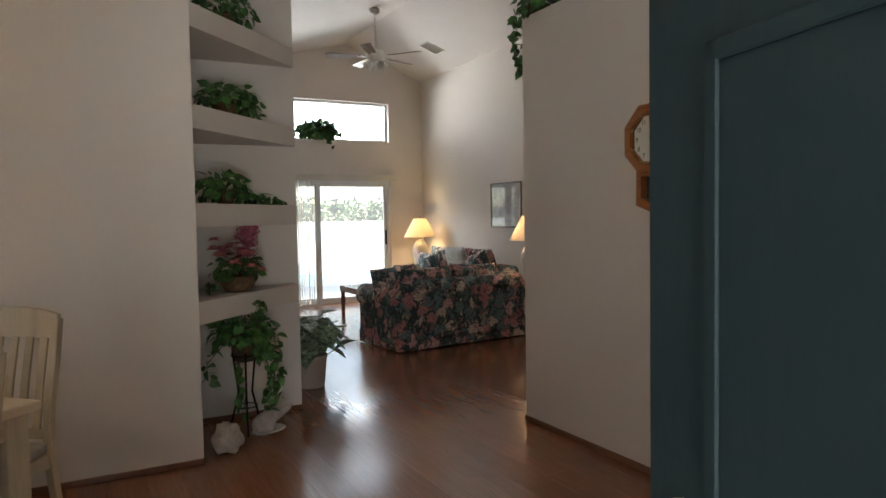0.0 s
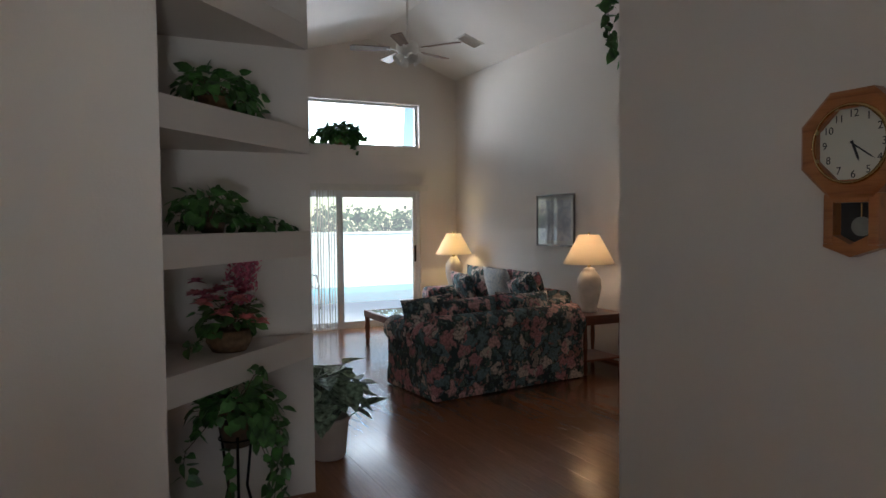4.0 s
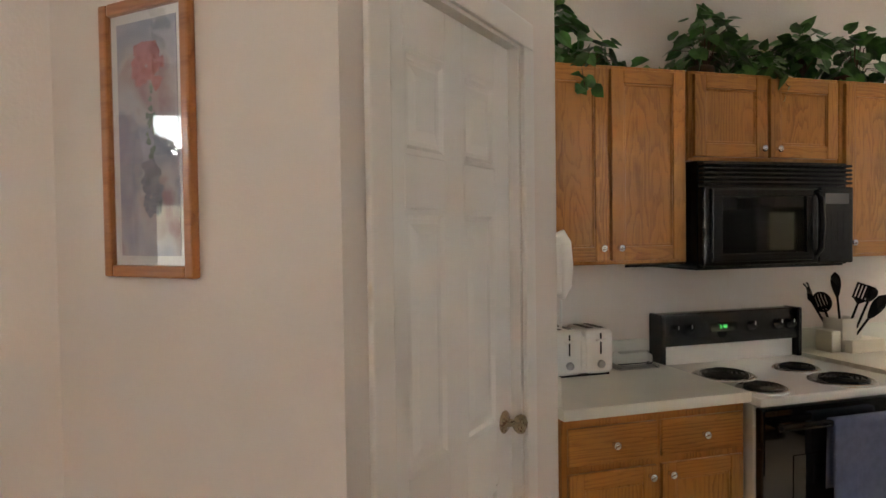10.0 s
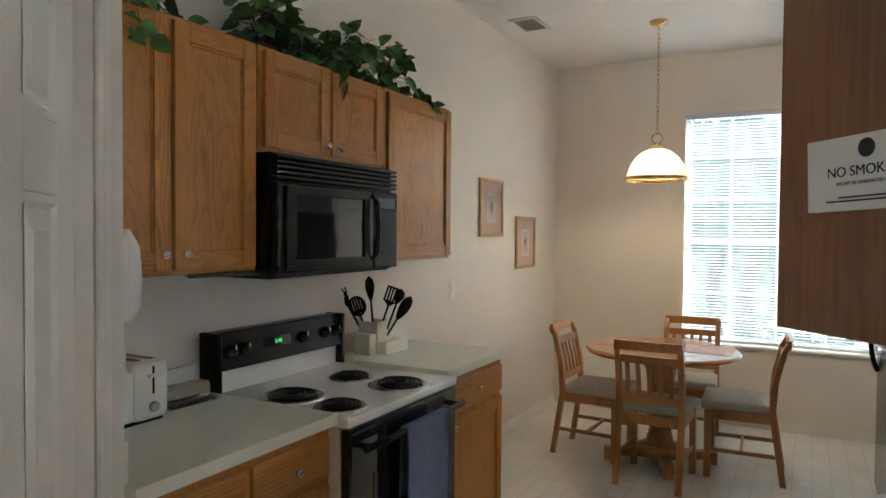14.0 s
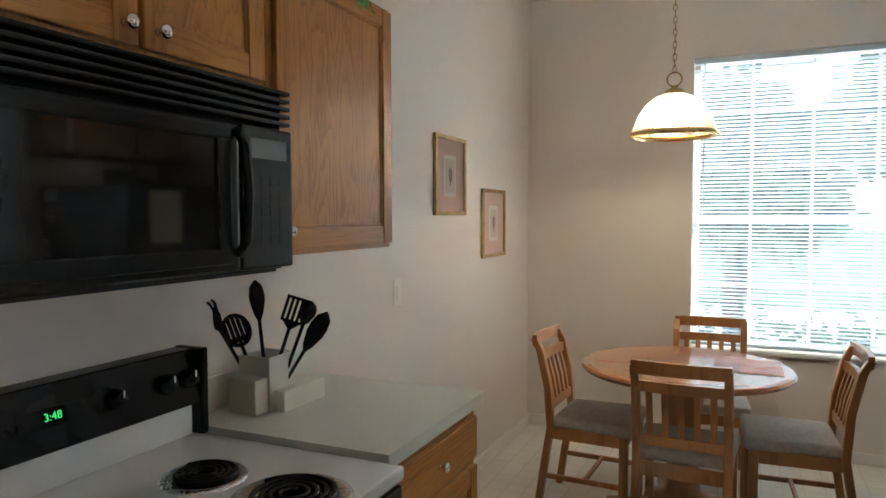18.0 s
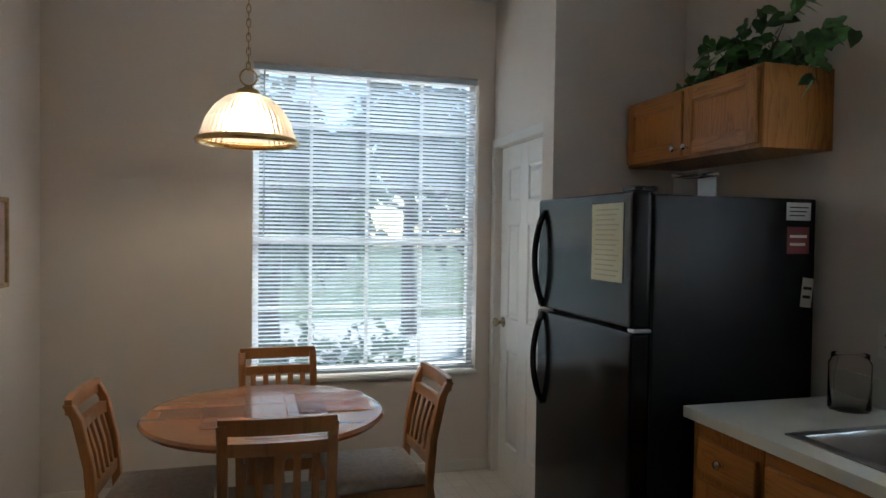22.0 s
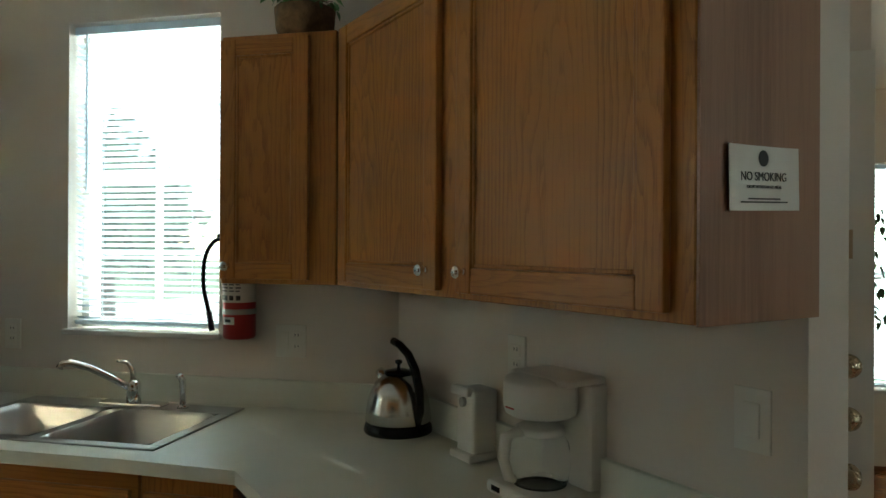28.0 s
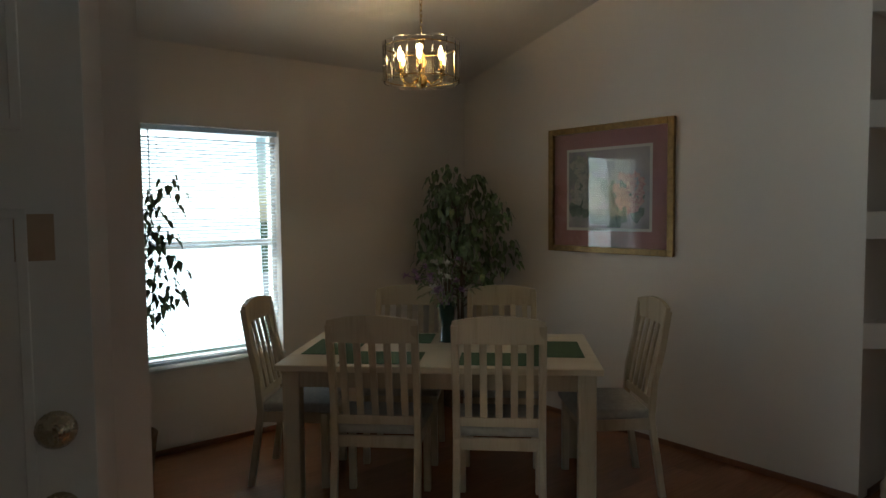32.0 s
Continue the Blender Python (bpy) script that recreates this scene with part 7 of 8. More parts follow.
for k in range(6):
    a = k * math.pi / 3 + 0.3
    cx, cy = math.cos(a), math.sin(a)
    arm = part("arm", tube([(0.012 * cx, 0.012 * cy, 2.28), (0.07 * cx, 0.07 * cy, 2.235), (0.125 * cx, 0.125 * cy, 2.26), (0.13 * cx, 0.13 * cy, 2.30)], 0.005, 8), BRASS, ch, "", True)
    part("candle_cup", lathe([(0.02, 2.30), (0.022, 2.31), (0.011, 2.315), (0.011, 2.36)], 12, (0.13 * cx, 0.13 * cy, 0)), BRASS, arm, "", True)
    part("bulb", lathe([(0.007, 2.36), (0.015, 2.385), (0.013, 2.41), (0.003, 2.44)], 12, (0.13 * cx, 0.13 * cy, 0)), BULBM, arm, "lit candle bulb", True)
CRY = glass("bevelled_glass", (1.0, 0.97, 0.92), 0.02, 1.4)
bm = box((-0.033, -0.003, 2.245), (0.033, 0.003, 2.470), 0.003, 1)
me = None
for k in range(18):
    a = k * 2 * math.pi / 18
    if me is None:
        g0 = part("glass_panel", bm, CRY, ch)
        me = g0.data
    else:
        g0 = new("glass_panel", me)
        g0.parent = ch
    g0.matrix_local = Matrix.Rotation(a, 4, "Z") @ Matrix.Translation((0, -0.214, rnd(-0.006, 0.006)))
bulb("chandelier_light", (-0.64, 1.64, 2.43), 7.0, WARM, 0.02)

# ---- entry: clock, print, shelves ----
CW = ((3.16, 2.9), (3.16, 0.55))
HONEY = wood("clock_oak", (0.40, 0.15, 0.045), (0.25, 0.08, 0.022), 0.28, "x", 2.0, 0.3)
ck = thing("wall_clock", at_wall(*CW, 1.198, 1.79), "octagonal oak wall clock with a pendulum box", "clock")


def ngon_ring(bm, n, r0, r1, y0, y1, turn):
    a = [[bm.verts.new((r * math.cos(turn + 2 * math.pi * i / n), y, r * math.sin(turn + 2 * math.pi * i / n))) for i in range(n)] for r, y in ((r1, y1), (r1, y0 + 0.008), (r1 - 0.012, y0), (r0, y0 + 0.004), (r0, y1))]
    for p, q in zip(a, a[1:]):
        for i in range(n):
            bm.faces.new((p[i], p[(i + 1) % n], q[(i + 1) % n], q[i]))


bm = bmesh.new()
ngon_ring(bm, 8, 0.128, 0.194, -0.058, -0.001, math.pi / 8)
part("case", bm, HONEY, ck, "octagonal oak case")
part("dial", cyl((0, -0.036, 0), (0, -0.030, 0), 0.15, n=48), mat("ivory_dial", (0.66, 0.64, 0.55), 0.5, scale=6, vary=0.02), ck)
bm = bmesh.new()
ngon_ring(bm, 48, 0.126, 0.136, -0.066, -0.045, 0)
part("bezel", bm, BRASS, ck, "brass bezel", True)
for k in range(1, 13):
    a = math.pi / 2 - k * math.pi / 6
    lettering(str(k), 0.036, INK, ck, Matrix.Translation((0.101 * math.cos(a), -0.0368, 0.101 * math.sin(a))) @ UP, "numeral")
for ang, ln, wd in ((90 - 160, 0.062, 0.008), (90 - 126, 0.09, 0.005)):
    hnd = part("clock_hand", prism([(-0.012, -wd / 2), (ln * 0.8, -wd / 2), (ln, 0), (ln * 0.8, wd / 2), (-0.012, wd / 2)], 0.0, 0.0015), INK, ck)
    hnd.matrix_local = Matrix.Translation((0, -0.039, 0)) @ Matrix.Rotation(radians(90), 4, "X") @ Matrix.Rotation(radians(ang), 4, "Z")
bm = bmesh.new()
for lo, hi in (((-0.095, -0.05, -0.335), (-0.06, -0.001, -0.165)), ((0.06, -0.05, -0.335), (0.095, -0.001, -0.165)), ((-0.06, -0.05, -0.195), (0.06, -0.001, -0.165))):
    add_box(bm, lo, hi, 0.004)
part("pendulum_case", bm, HONEY, ck)
bm = bmesh.new()
add_prism(bm, [(-0.095, -0.335), (0.095, -0.335), (0.095, -0.345), (0.0, -0.378), (-0.095, -0.345)], 0.001, 0.05)
add_prism(bm, [(-0.06, -0.335), (-0.06, -0.305), (0.0, -0.335)], 0.001, 0.05)
add_prism(bm, [(0.06, -0.335), (0.06, -0.305), (0.0, -0.335)], 0.001, 0.05)
bmesh.ops.transform(bm, matrix=Matrix.Rotation(radians(90), 4, "X"), verts=bm.verts)
part("pendulum_foot", bm, HONEY, ck)
# Ink-black sheet: shade inside the pendulum opening, put in as colour.
part("dark_recess", box((-0.06, -0.006, -0.335), (0.06, -0.002, -0.195)), INK, ck)
pd = part("pendulum_rod", box((0.019, -0.022, -0.255), (0.023, -0.019, -0.196)), BRASS, ck)
part("bob", cyl((0.021, -0.026, -0.275), (0.021, -0.016, -0.275), 0.032, n=24), mat("tarnished_bob", (0.30, 0.32, 0.30), 0.35, 0.7, scale=20, vary=0.1), pd)

MWL = ((3.16, 0.55), (2.576, -0.034))
VASEP = art("rose_vase_print", [(0.42, 0.42, 0.50), (0.30, 0.32, 0.42), (0.50, 0.48, 0.50), (0.36, 0.20, 0.22)], 7.0, 9.0)
fp = framed(at_wall(*MWL, 0.338, 1.715), 0.274, 0.585, "narrow wood-framed rose print behind shiny glass", HONEY, 0.026, PAPER, 0.02, VASEP)

VH = (0.083, 0.232)
painted(0.005, 0.15, 0.045, 0.045, 34, 0.017, art("painted_red_petals", [(0.40, 0.12, 0.12), (0.52, 0.22, 0.22), (0.30, 0.07, 0.08)], 40.0, 6.0), "painted_red_bloom", 0.0008, fp, VH)
painted(0.01, 0.03, 0.012, 0.10, 22, 0.007, PLEAF, "painted_stalk", 0.0004, fp, VH)
painted(0.012, -0.10, 0.024, 0.055, 26, 0.016, art("painted_blue_vase", [(0.10, 0.11, 0.15), (0.18, 0.19, 0.25), (0.26, 0.27, 0.33)], 30.0, 1.0), "painted_tall_vase", 0.0012, fp, VH)
for z0, z1 in ((0.805, 0.935), (1.368, 1.505), (1.930, 2.065), (2.500, 2.635)):
    bm = bmesh.new()
    add_prism(bm, [(1.080, 3.160), (1.900, 3.982), (1.083, 3.982)], z0, z1)
    tagged(link("niche_shelf", bm, WALL), "thick white built-in corner shelf with plants", "shelf", "niche shelves", "structure")
random.seed(41)
FUCH = mat("pink_petals", (0.60, 0.16, 0.24), 0.7, scale=30, vary=0.3, spread=0.2)
REDP = mat("rose_petals", (0.66, 0.22, 0.25), 0.7, scale=30, vary=0.25, spread=0.2)
ivy("shelf_plant", Matrix.Translation((1.36, 3.70, 2.636)), "dark trailing plant with red flowers on the top shelf", [((0, 0, 0.13), (0.22, 0.14, 0.12), 120)], [([(0.0, -0.05, 0.1), (0.1, -0.08, 0.1)], 8)], 0.06, pot=(lathe([(0.06, 0), (0.08, 0.09), (0.07, 0.09)], 18), WICK), group="plants on the niche shelves")
ivy("shelf_plant", Matrix.Translation((1.36, 3.66, 2.066)), "dark green and purple plant in a basket on a shelf", [((0, 0, 0.13), (0.2, 0.12, 0.1), 110), ((0.12, 0.05, 0.08), (0.12, 0.1, 0.07), 40)], [([(0.15, 0.1, 0.1), (0.26, 0.15, 0.04)], 10)], 0.06, pot=(lathe([(0.06, 0), (0.08, 0.08), (0.07, 0.08)], 18), WICK), group="plants on the niche shelves")
ivy("shelf_plant", Matrix.Translation((1.33, 3.62, 1.506)), "green ivy trailing along a shelf", [((-0.02, 0, 0.10), (0.17, 0.12, 0.11), 110), ((0.17, 0.1, 0.05), (0.12, 0.09, 0.05), 40)], [([(0.1, 0.05, 0.05), (0.28, 0.2, 0.04), (0.45, 0.32, 0.03)], 26)], 0.06, pot=(lathe([(0.05, 0), (0.06, 0.05), (0.05, 0.05)], 18), BARK), group="plants on the niche shelves")
fl = ivy("flower_arrangement", Matrix.Translation((1.40, 3.66, 0.936)), "pink silk flower arrangement in a round basket", [((0, 0, 0.15), (0.17, 0.14, 0.10), 120)], [([(-0.1, -0.05, 0.1), (-0.2, -0.1, 0.03)], 10)], 0.055, pot=(lathe([(0.08, 0), (0.11, 0.05), (0.10, 0.10), (0.09, 0.10)], 20), WICK), category="flowers")
CORALP = mat("coral_rose_petals", (0.78, 0.27, 0.26), 0.7, scale=30, vary=0.2, spread=0.1)
WHITEP = mat("white_silk_petals", (0.76, 0.72, 0.68), 0.7, scale=30, vary=0.12, spread=0.1)


def blossom(c, petals, size, material):
    """Rings of petals that open from an upright bud to a wide rim."""
    bm = bmesh.new()
    for k in range(petals):
        f = k / petals
        a = k * 2.4
        leaf(bm, c, (math.cos(a), math.sin(a), 1.1 - 1.3 * f + rnd(-0.15, 0.15)), (0, 0, 1), size * (0.55 + 0.5 * f), 0.95)
    part("blossom", bm, material, fl)


for x, y, z in ((-0.05, -0.16, 0.20), (-0.13, -0.12, 0.25), (0.02, -0.15, 0.26), (0.13, -0.08, 0.14), (0.06, -0.15, 0.17)):
    blossom(Vector((x, y, z)), 20, 0.062, CORALP)
for x, y, z in ((-0.03, -0.12, 0.33), (0.08, -0.13, 0.28), (-0.10, -0.15, 0.16), (0.12, -0.10, 0.23), (0.0, -0.10, 0.30)):
    blossom(Vector((x, y, z)), 14, 0.045, WHITEP)
for i in range(14):
    blossom(Vector((rnd(-0.18, 0.14), rnd(-0.12, 0.1), rnd(0.20, 0.36))), 14, 0.05, (REDP, FUCH)[i % 2])
for i in range(10):
    bm = bmesh.new()
    b = Vector((rnd(0.0, 0.14), rnd(-0.04, 0.10), 0.22))
    for k in range(60):
        h = k / 60
        leaf(bm, b + Vector((0.05 * h, 0.03 * h, 0.22 * h)) + Vector((rnd(-0.03, 0.03), rnd(-0.03, 0.03), 0)), (rnd(-1, 1), rnd(-1, 1), 0.8), (0, 0, 1), 0.026, 0.5)
    part("feathery_plume", bm, FUCH, fl)
iv = ivy("plant_stand", Matrix.Translation((1.42, 3.62, 0.0)), "dark green ivy in a pot on a thin black wire stand", [((0.0, 0, 0.68), (0.21, 0.17, 0.13), 180), ((0.12, -0.04, 0.60), (0.12, 0.10, 0.10), 50)], [([(0.1, -0.05, 0.62), (0.2, -0.08, 0.48), (0.19, -0.08, 0.22)], 32), ([(0.12, 0.05, 0.62), (0.22, 0.06, 0.50), (0.17, 0.02, 0.10)], 34), ([(0.05, -0.1, 0.60), (0.13, -0.14, 0.40), (0.11, -0.13, 0.16)], 24), ([(-0.12, -0.03, 0.62), (-0.24, -0.05, 0.50), (-0.26, -0.08, 0.40)], 16), ([(0.0, -0.08, 0.70), (0.06, -0.14, 0.84), (0.10, -0.16, 0.86)], 12), ([(-0.04, 0.0, 0.50), (-0.05, -0.06, 0.30), (-0.03, -0.05, 0.14)], 14)], 0.064, category="plant", pot=(lathe([(0.06, 0.48), (0.085, 0.57), (0.08, 0.59)], 18), BARK))
for k in range(3):
    a = k * 2.09 + 0.4
    part("stand_leg", tube([(0.085 * math.cos(a), 0.085 * math.sin(a), 0.54), (0.05 * math.cos(a), 0.05 * math.sin(a), 0.27), (0.12 * math.cos(a), 0.12 * math.sin(a), 0.004)], 0.007, 8), BLACK, iv)
for z, r in ((0.52, 0.085), (0.18, 0.072)):
    part("stand_ring", tube([(r * math.cos(a), r * math.sin(a), z) for a in [k * 2 * math.pi / 24 for k in range(25)]], 0.004, 6), BLACK, iv)
CORAL = mat("bleached_coral", (0.52, 0.45, 0.38), 0.85, scale=25, vary=0.2, bump=1.0, fine=45)


def lump(name, m, r, label, seed, cat, rough=0.25, squash=0.8):
    bm = bmesh.new()
    bmesh.ops.create_icosphere(bm, subdivisions=4, radius=1)
    for v in bm.verts:
        d = 1 + rough * noise.noise(v.co * 1.8 + Vector((seed, 0, 0))) + rough * 0.5 * noise.noise(v.co * 5 + Vector((0, seed, 0)))
        v.co = Vector((v.co.x * r[0] * d, v.co.y * r[1] * d, max(-0.72, v.co.z) * r[2] * d))
    low = min(v.co.z for v in bm.verts)
    for v in bm.verts:
        v.co.z -= low
    ob = link(name, bm, CORAL, None, smooth=True)
    ob.matrix_world = m
    return tagged(ob, label, cat)


lump("coral_rock", Matrix.Translation((1.235, 3.275, 0)), (0.085, 0.085, 0.10), "round pale brain coral on the floor", 2.0, "coral")
sh = thing("conch_shell", Matrix.Translation((1.56, 3.565, 0.0)) @ Matrix.Rotation(radians(30), 4, "Z"), "large pale conch shell on the floor", "shell")
bm = bmesh.new()
for i in range(9):
    an = i * 0.7
    r = 0.075 * (1 - i / 10)
    bmesh.ops.create_icosphere(bm, subdivisions=2, radius=r, matrix=Matrix.Translation((0.03 * i - 0.06, 0.02 * math.sin(an), 0.06 + 0.01 * i)))
part("whorl", bm, CORAL, sh, "", True)
bm = bmesh.new()
add_lathe(bm, [(0.0, 0.0), (0.06, 0.02), (0.11, 0.03), (0.13, 0.02)], 14)
bmesh.ops.transform(bm, matrix=Matrix.Translation((-0.03, -0.02, 0.004)) @ Matrix.Diagonal((1.0, 0.7, 1, 1)), verts=bm.verts)
part("lip", bm, CORAL, sh, "", True)
ivy("ledge_plant", Matrix.Translation((3.24, 2.82, 2.721)), "trailing green ivy over the corner of the plant ledge", [((0.0, 0.0, 0.08), (0.15, 0.16, 0.12), 120), ((0.15, -0.22, 0.06), (0.13, 0.15, 0.1), 70)], [([(-0.02, 0.1, 0.05), (-0.06, 0.18, 0.0), (-0.05, 0.2, -0.18), (-0.03, 0.19, -0.32)], 40), ([(0.05, 0.12, 0.05), (0.02, 0.16, -0.05), (0.03, 0.17, -0.42)], 30), ([(-0.04, 0.0, 0.06), (-0.12, 0.1, 0.02), (-0.12, 0.14, -0.14)], 20)], 0.06, pot=(lathe([(0.06, 0), (0.08, 0.07), (0.07, 0.07)], 18), WICK))

# ---- living room ----
def floral():
    """Dark ground with blue leaves and clusters of rose and cream blossoms."""
    m = bpy.data.materials.new("floral_upholstery")
    m.use_nodes = True
    n, l = m.node_tree.nodes, m.node_tree.links
    b = n["Principled BSDF"]
    b.inputs["Roughness"].default_value = 0.8
    tc = n.new("ShaderNodeTexCoord")
    wob = n.new("ShaderNodeTexNoise")
    wob.inputs["Scale"].default_value = 13.0
    l.new(tc.outputs["Object"], wob.inputs["Vector"])
    add = n.new("ShaderNodeMixRGB")
    add.blend_type, add.inputs["Fac"].default_value = "ADD", 0.24
    l.new(tc.outputs["Object"], add.inputs["Color1"])
    l.new(wob.outputs["Color"], add.inputs["Color2"])

    def layer(scale, cut, soft, colours, base, seed):
        vo = n.new("ShaderNodeTexVoronoi")
        vo.inputs["Scale"].default_value = scale
        mp = n.new("ShaderNodeMapping")
        mp.inputs["Location"].default_value = (seed, seed, seed)
        l.new(add.outputs["Color"], mp.inputs["Vector"])
        l.new(mp.outputs["Vector"], vo.inputs["Vector"])
        ra = n.new("ShaderNodeValToRGB")
        ra.color_ramp.elements[0].position, ra.color_ramp.elements[0].color = cut - soft, (1, 1, 1, 1)
        ra.color_ramp.elements[1].position, ra.color_ramp.elements[1].color = cut + soft, (0, 0, 0, 1)
        l.new(vo.outputs["Distance"], ra.inputs["Fac"])
        sep = n.new("ShaderNodeSeparateColor")
        l.new(vo.outputs["Color"], sep.inputs["Color"])
        rc = n.new("ShaderNodeValToRGB")
        rc.color_ramp.interpolation = "CONSTANT"
        while len(rc.color_ramp.elements) < len(colours):
            rc.color_ramp.elements.new(0.5)
        for i, c in enumerate(colours):
            rc.color_ramp.elements[i].position, rc.color_ramp.elements[i].color = i / len(colours), (*c, 1)
        l.new(sep.outputs["Red"], rc.inputs["Fac"])
        pet = n.new("ShaderNodeTexNoise")
        pet.inputs["Scale"].default_value, pet.inputs["Detail"].default_value = scale * 6, 3.0
        l.new(tc.outputs["Object"], pet.inputs["Vector"])
        fold = n.new("ShaderNodeMapRange")
        fold.inputs["From Min"].default_value, fold.inputs["From Max"].default_value, fold.inputs["To Min"].default_value = 0.38, 0.60, 0.42
        l.new(pet.outputs["Fac"], fold.inputs["Value"])
        dim = n.new("ShaderNodeMixRGB")
        dim.blend_type, dim.inputs["Fac"].default_value = "MULTIPLY", 0.75
        l.new(rc.outputs["Color"], dim.inputs["Color1"])
        l.new(fold.outputs["Result"], dim.inputs["Color2"])
        mx = n.new("ShaderNodeMixRGB")
        l.new(ra.outputs["Color"], mx.inputs["Fac"])
        l.new(base, mx.inputs["Color1"])
        l.new(dim.outputs["Color"], mx.inputs["Color2"])
        return mx.outputs["Color"]

    ground = n.new("ShaderNodeRGB")
    ground.outputs[0].default_value = (0.040, 0.062, 0.066, 1)
    c = layer(19.0, 0.45, 0.04, [(0.16, 0.24, 0.28), (0.09, 0.13, 0.10), (0.18, 0.25, 0.22), (0.05, 0.06, 0.08)], ground.outputs[0], 3.0)
    c = layer(11.0, 0.42, 0.03, [(0.15, 0.24, 0.27), (0.40, 0.20, 0.19), (0.09, 0.15, 0.13), (0.46, 0.38, 0.32)], c, 7.0)
    c = layer(7.2, 0.46, 0.07, [(0.76, 0.45, 0.43), (0.19, 0.29, 0.31), (0.76, 0.64, 0.56), (0.62, 0.30, 0.31)], c, 1.0)
    l.new(c, b.inputs["Base Color"])
    return m


FLORAL = floral()


def pillow(bm, m, w, h, t, pinch=0.82):
    n = 12
    for s in (1, -1):
        g = [[bm.verts.new(m @ Vector((w / 2 * (2 * i / n - 1) * (1 - (1 - pinch) * (1 - abs(2 * j / n - 1) ** 2) * 0.25), s * t / 2 * ((1 - (2 * i / n - 1) ** 2) * (1 - (2 * j / n - 1) ** 2)) ** 0.42, h / 2 * (2 * j / n - 1) * (1 - (1 - pinch) * (1 - abs(2 * i / n - 1) ** 2) * 0.25)))) for j in range(n + 1)] for i in range(n + 1)]
        for i in range(n):
            for j in range(n):
                bm.faces.new((g[i][j], g[i + 1][j], g[i + 1][j + 1], g[i][j + 1]))
    bmesh.ops.remove_doubles(bm, verts=bm.verts, dist=1e-4)


def sofa(m, w, label, seats, lift):
    """x across, y to the front; the back stands at y = 0."""
    ob = thing("sofa", m, label, "sofa", "floral sofas")
    part("base", box((-w / 2 + 0.02, 0.04, 0.05), (w / 2 - 0.02, 0.90, 0.30), 0.03, 3), FLORAL, ob)
    part("skirt", box((-w / 2 + 0.005, 0.02, 0.012), (w / 2 - 0.005, 0.92, 0.16), 0.012), FLORAL, ob)
    bm = bmesh.new()
    add_box(bm, (-w / 2 + 0.03, 0.0, 0.10), (w / 2 - 0.03, 0.20, 0.64), 0.04, 4)
    add_cyl(bm, (-w / 2 + 0.06, 0.09, 0.635), (w / 2 - 0.06, 0.09, 0.635), 0.105, n=24)
    part("backrest", bm, FLORAL, ob, "", True)
    for s in (-1, 1):
        bm = bmesh.new()
        add_box(bm, (s * (w / 2 - 0.19) if s > 0 else -w / 2, 0.02, 0.05), (w / 2 if s > 0 else -w / 2 + 0.19, 0.90, 0.52), 0.04, 4)
        add_cyl(bm, (s * (w / 2 - 0.095), 0.02, 0.54), (s * (w / 2 - 0.095), 0.91, 0.54), 0.125, n=28)
        part("arm", bm, FLORAL, ob, "", True)
    cw = (w - 0.44) / seats
    for i in range(seats):
        x = -w / 2 + 0.22 + cw * (i + 0.5)
        part("seat_cushion", box((x - cw / 2 + 0.005, 0.20, 0.30), (x + cw / 2 - 0.005, 0.93, 0.46), 0.05, 4), FLORAL, ob, "", True)
        bm = bmesh.new()
        pillow(bm, Matrix.Translation((x, 0.27, 0.66 + lift)) @ Matrix.Rotation(radians(-12), 4, "X"), cw * 1.02, 0.50, 0.22)
        part("back_cushion", bm, FLORAL, ob, "", True)
    return ob


S1 = standing(4.20, 5.50, 96)
sofa(S1, 1.72, "dark floral loveseat with rolled arms, seen from behind", 2, -0.05)
S2 = standing(5.70, 7.74, 180)
sofa(S2, 2.2, "dark floral sofa with rolled arms against the wall", 3, 0.05)
for mm, x, y, z, tilt, rot in ((S1, -0.66, 0.42, 0.665, -8, -4), (S1, 0.30, 0.34, 0.645, -10, 5), (S2, -0.70, 0.40, 0.70, -18, 16), (S2, 0.74, 0.46, 0.665, -18, -3)):
    bm = bmesh.new()
    pillow(bm, Matrix.Identity(4), 0.56, 0.42, 0.17)
    po = link("throw_pillow", bm, FLORAL, None, smooth=True)
    po.matrix_world = mm @ Matrix.Translation((x, y, z)) @ Matrix.Rotation(radians(rot), 4, "Y") @ Matrix.Rotation(radians(tilt), 4, "X")
    tagged(po, "square floral throw pillow leaning on the sofa back", "pillow", "throw pillows")


PALEF = art("pale_floral_cotton", [(0.62, 0.62, 0.60), (0.50, 0.52, 0.54), (0.68, 0.66, 0.62), (0.40, 0.44, 0.48), (0.70, 0.68, 0.66)], 16.0, 4.0, 0.85)
for x, w, dy in ((-0.14, 0.58, 0.42),):
    bm = bmesh.new()
    pillow(bm, Matrix.Identity(4), w, 0.50, 0.18)
    po = link("throw_pillow", bm, PALEF, None, smooth=True)
    po.matrix_world = S2 @ Matrix.Translation((x, dy, 0.735)) @ Matrix.Rotation(radians(-16), 4, "X")
    tagged(po, "pale grey floral throw pillow leaning on the sofa back", "pillow", "throw pillows")


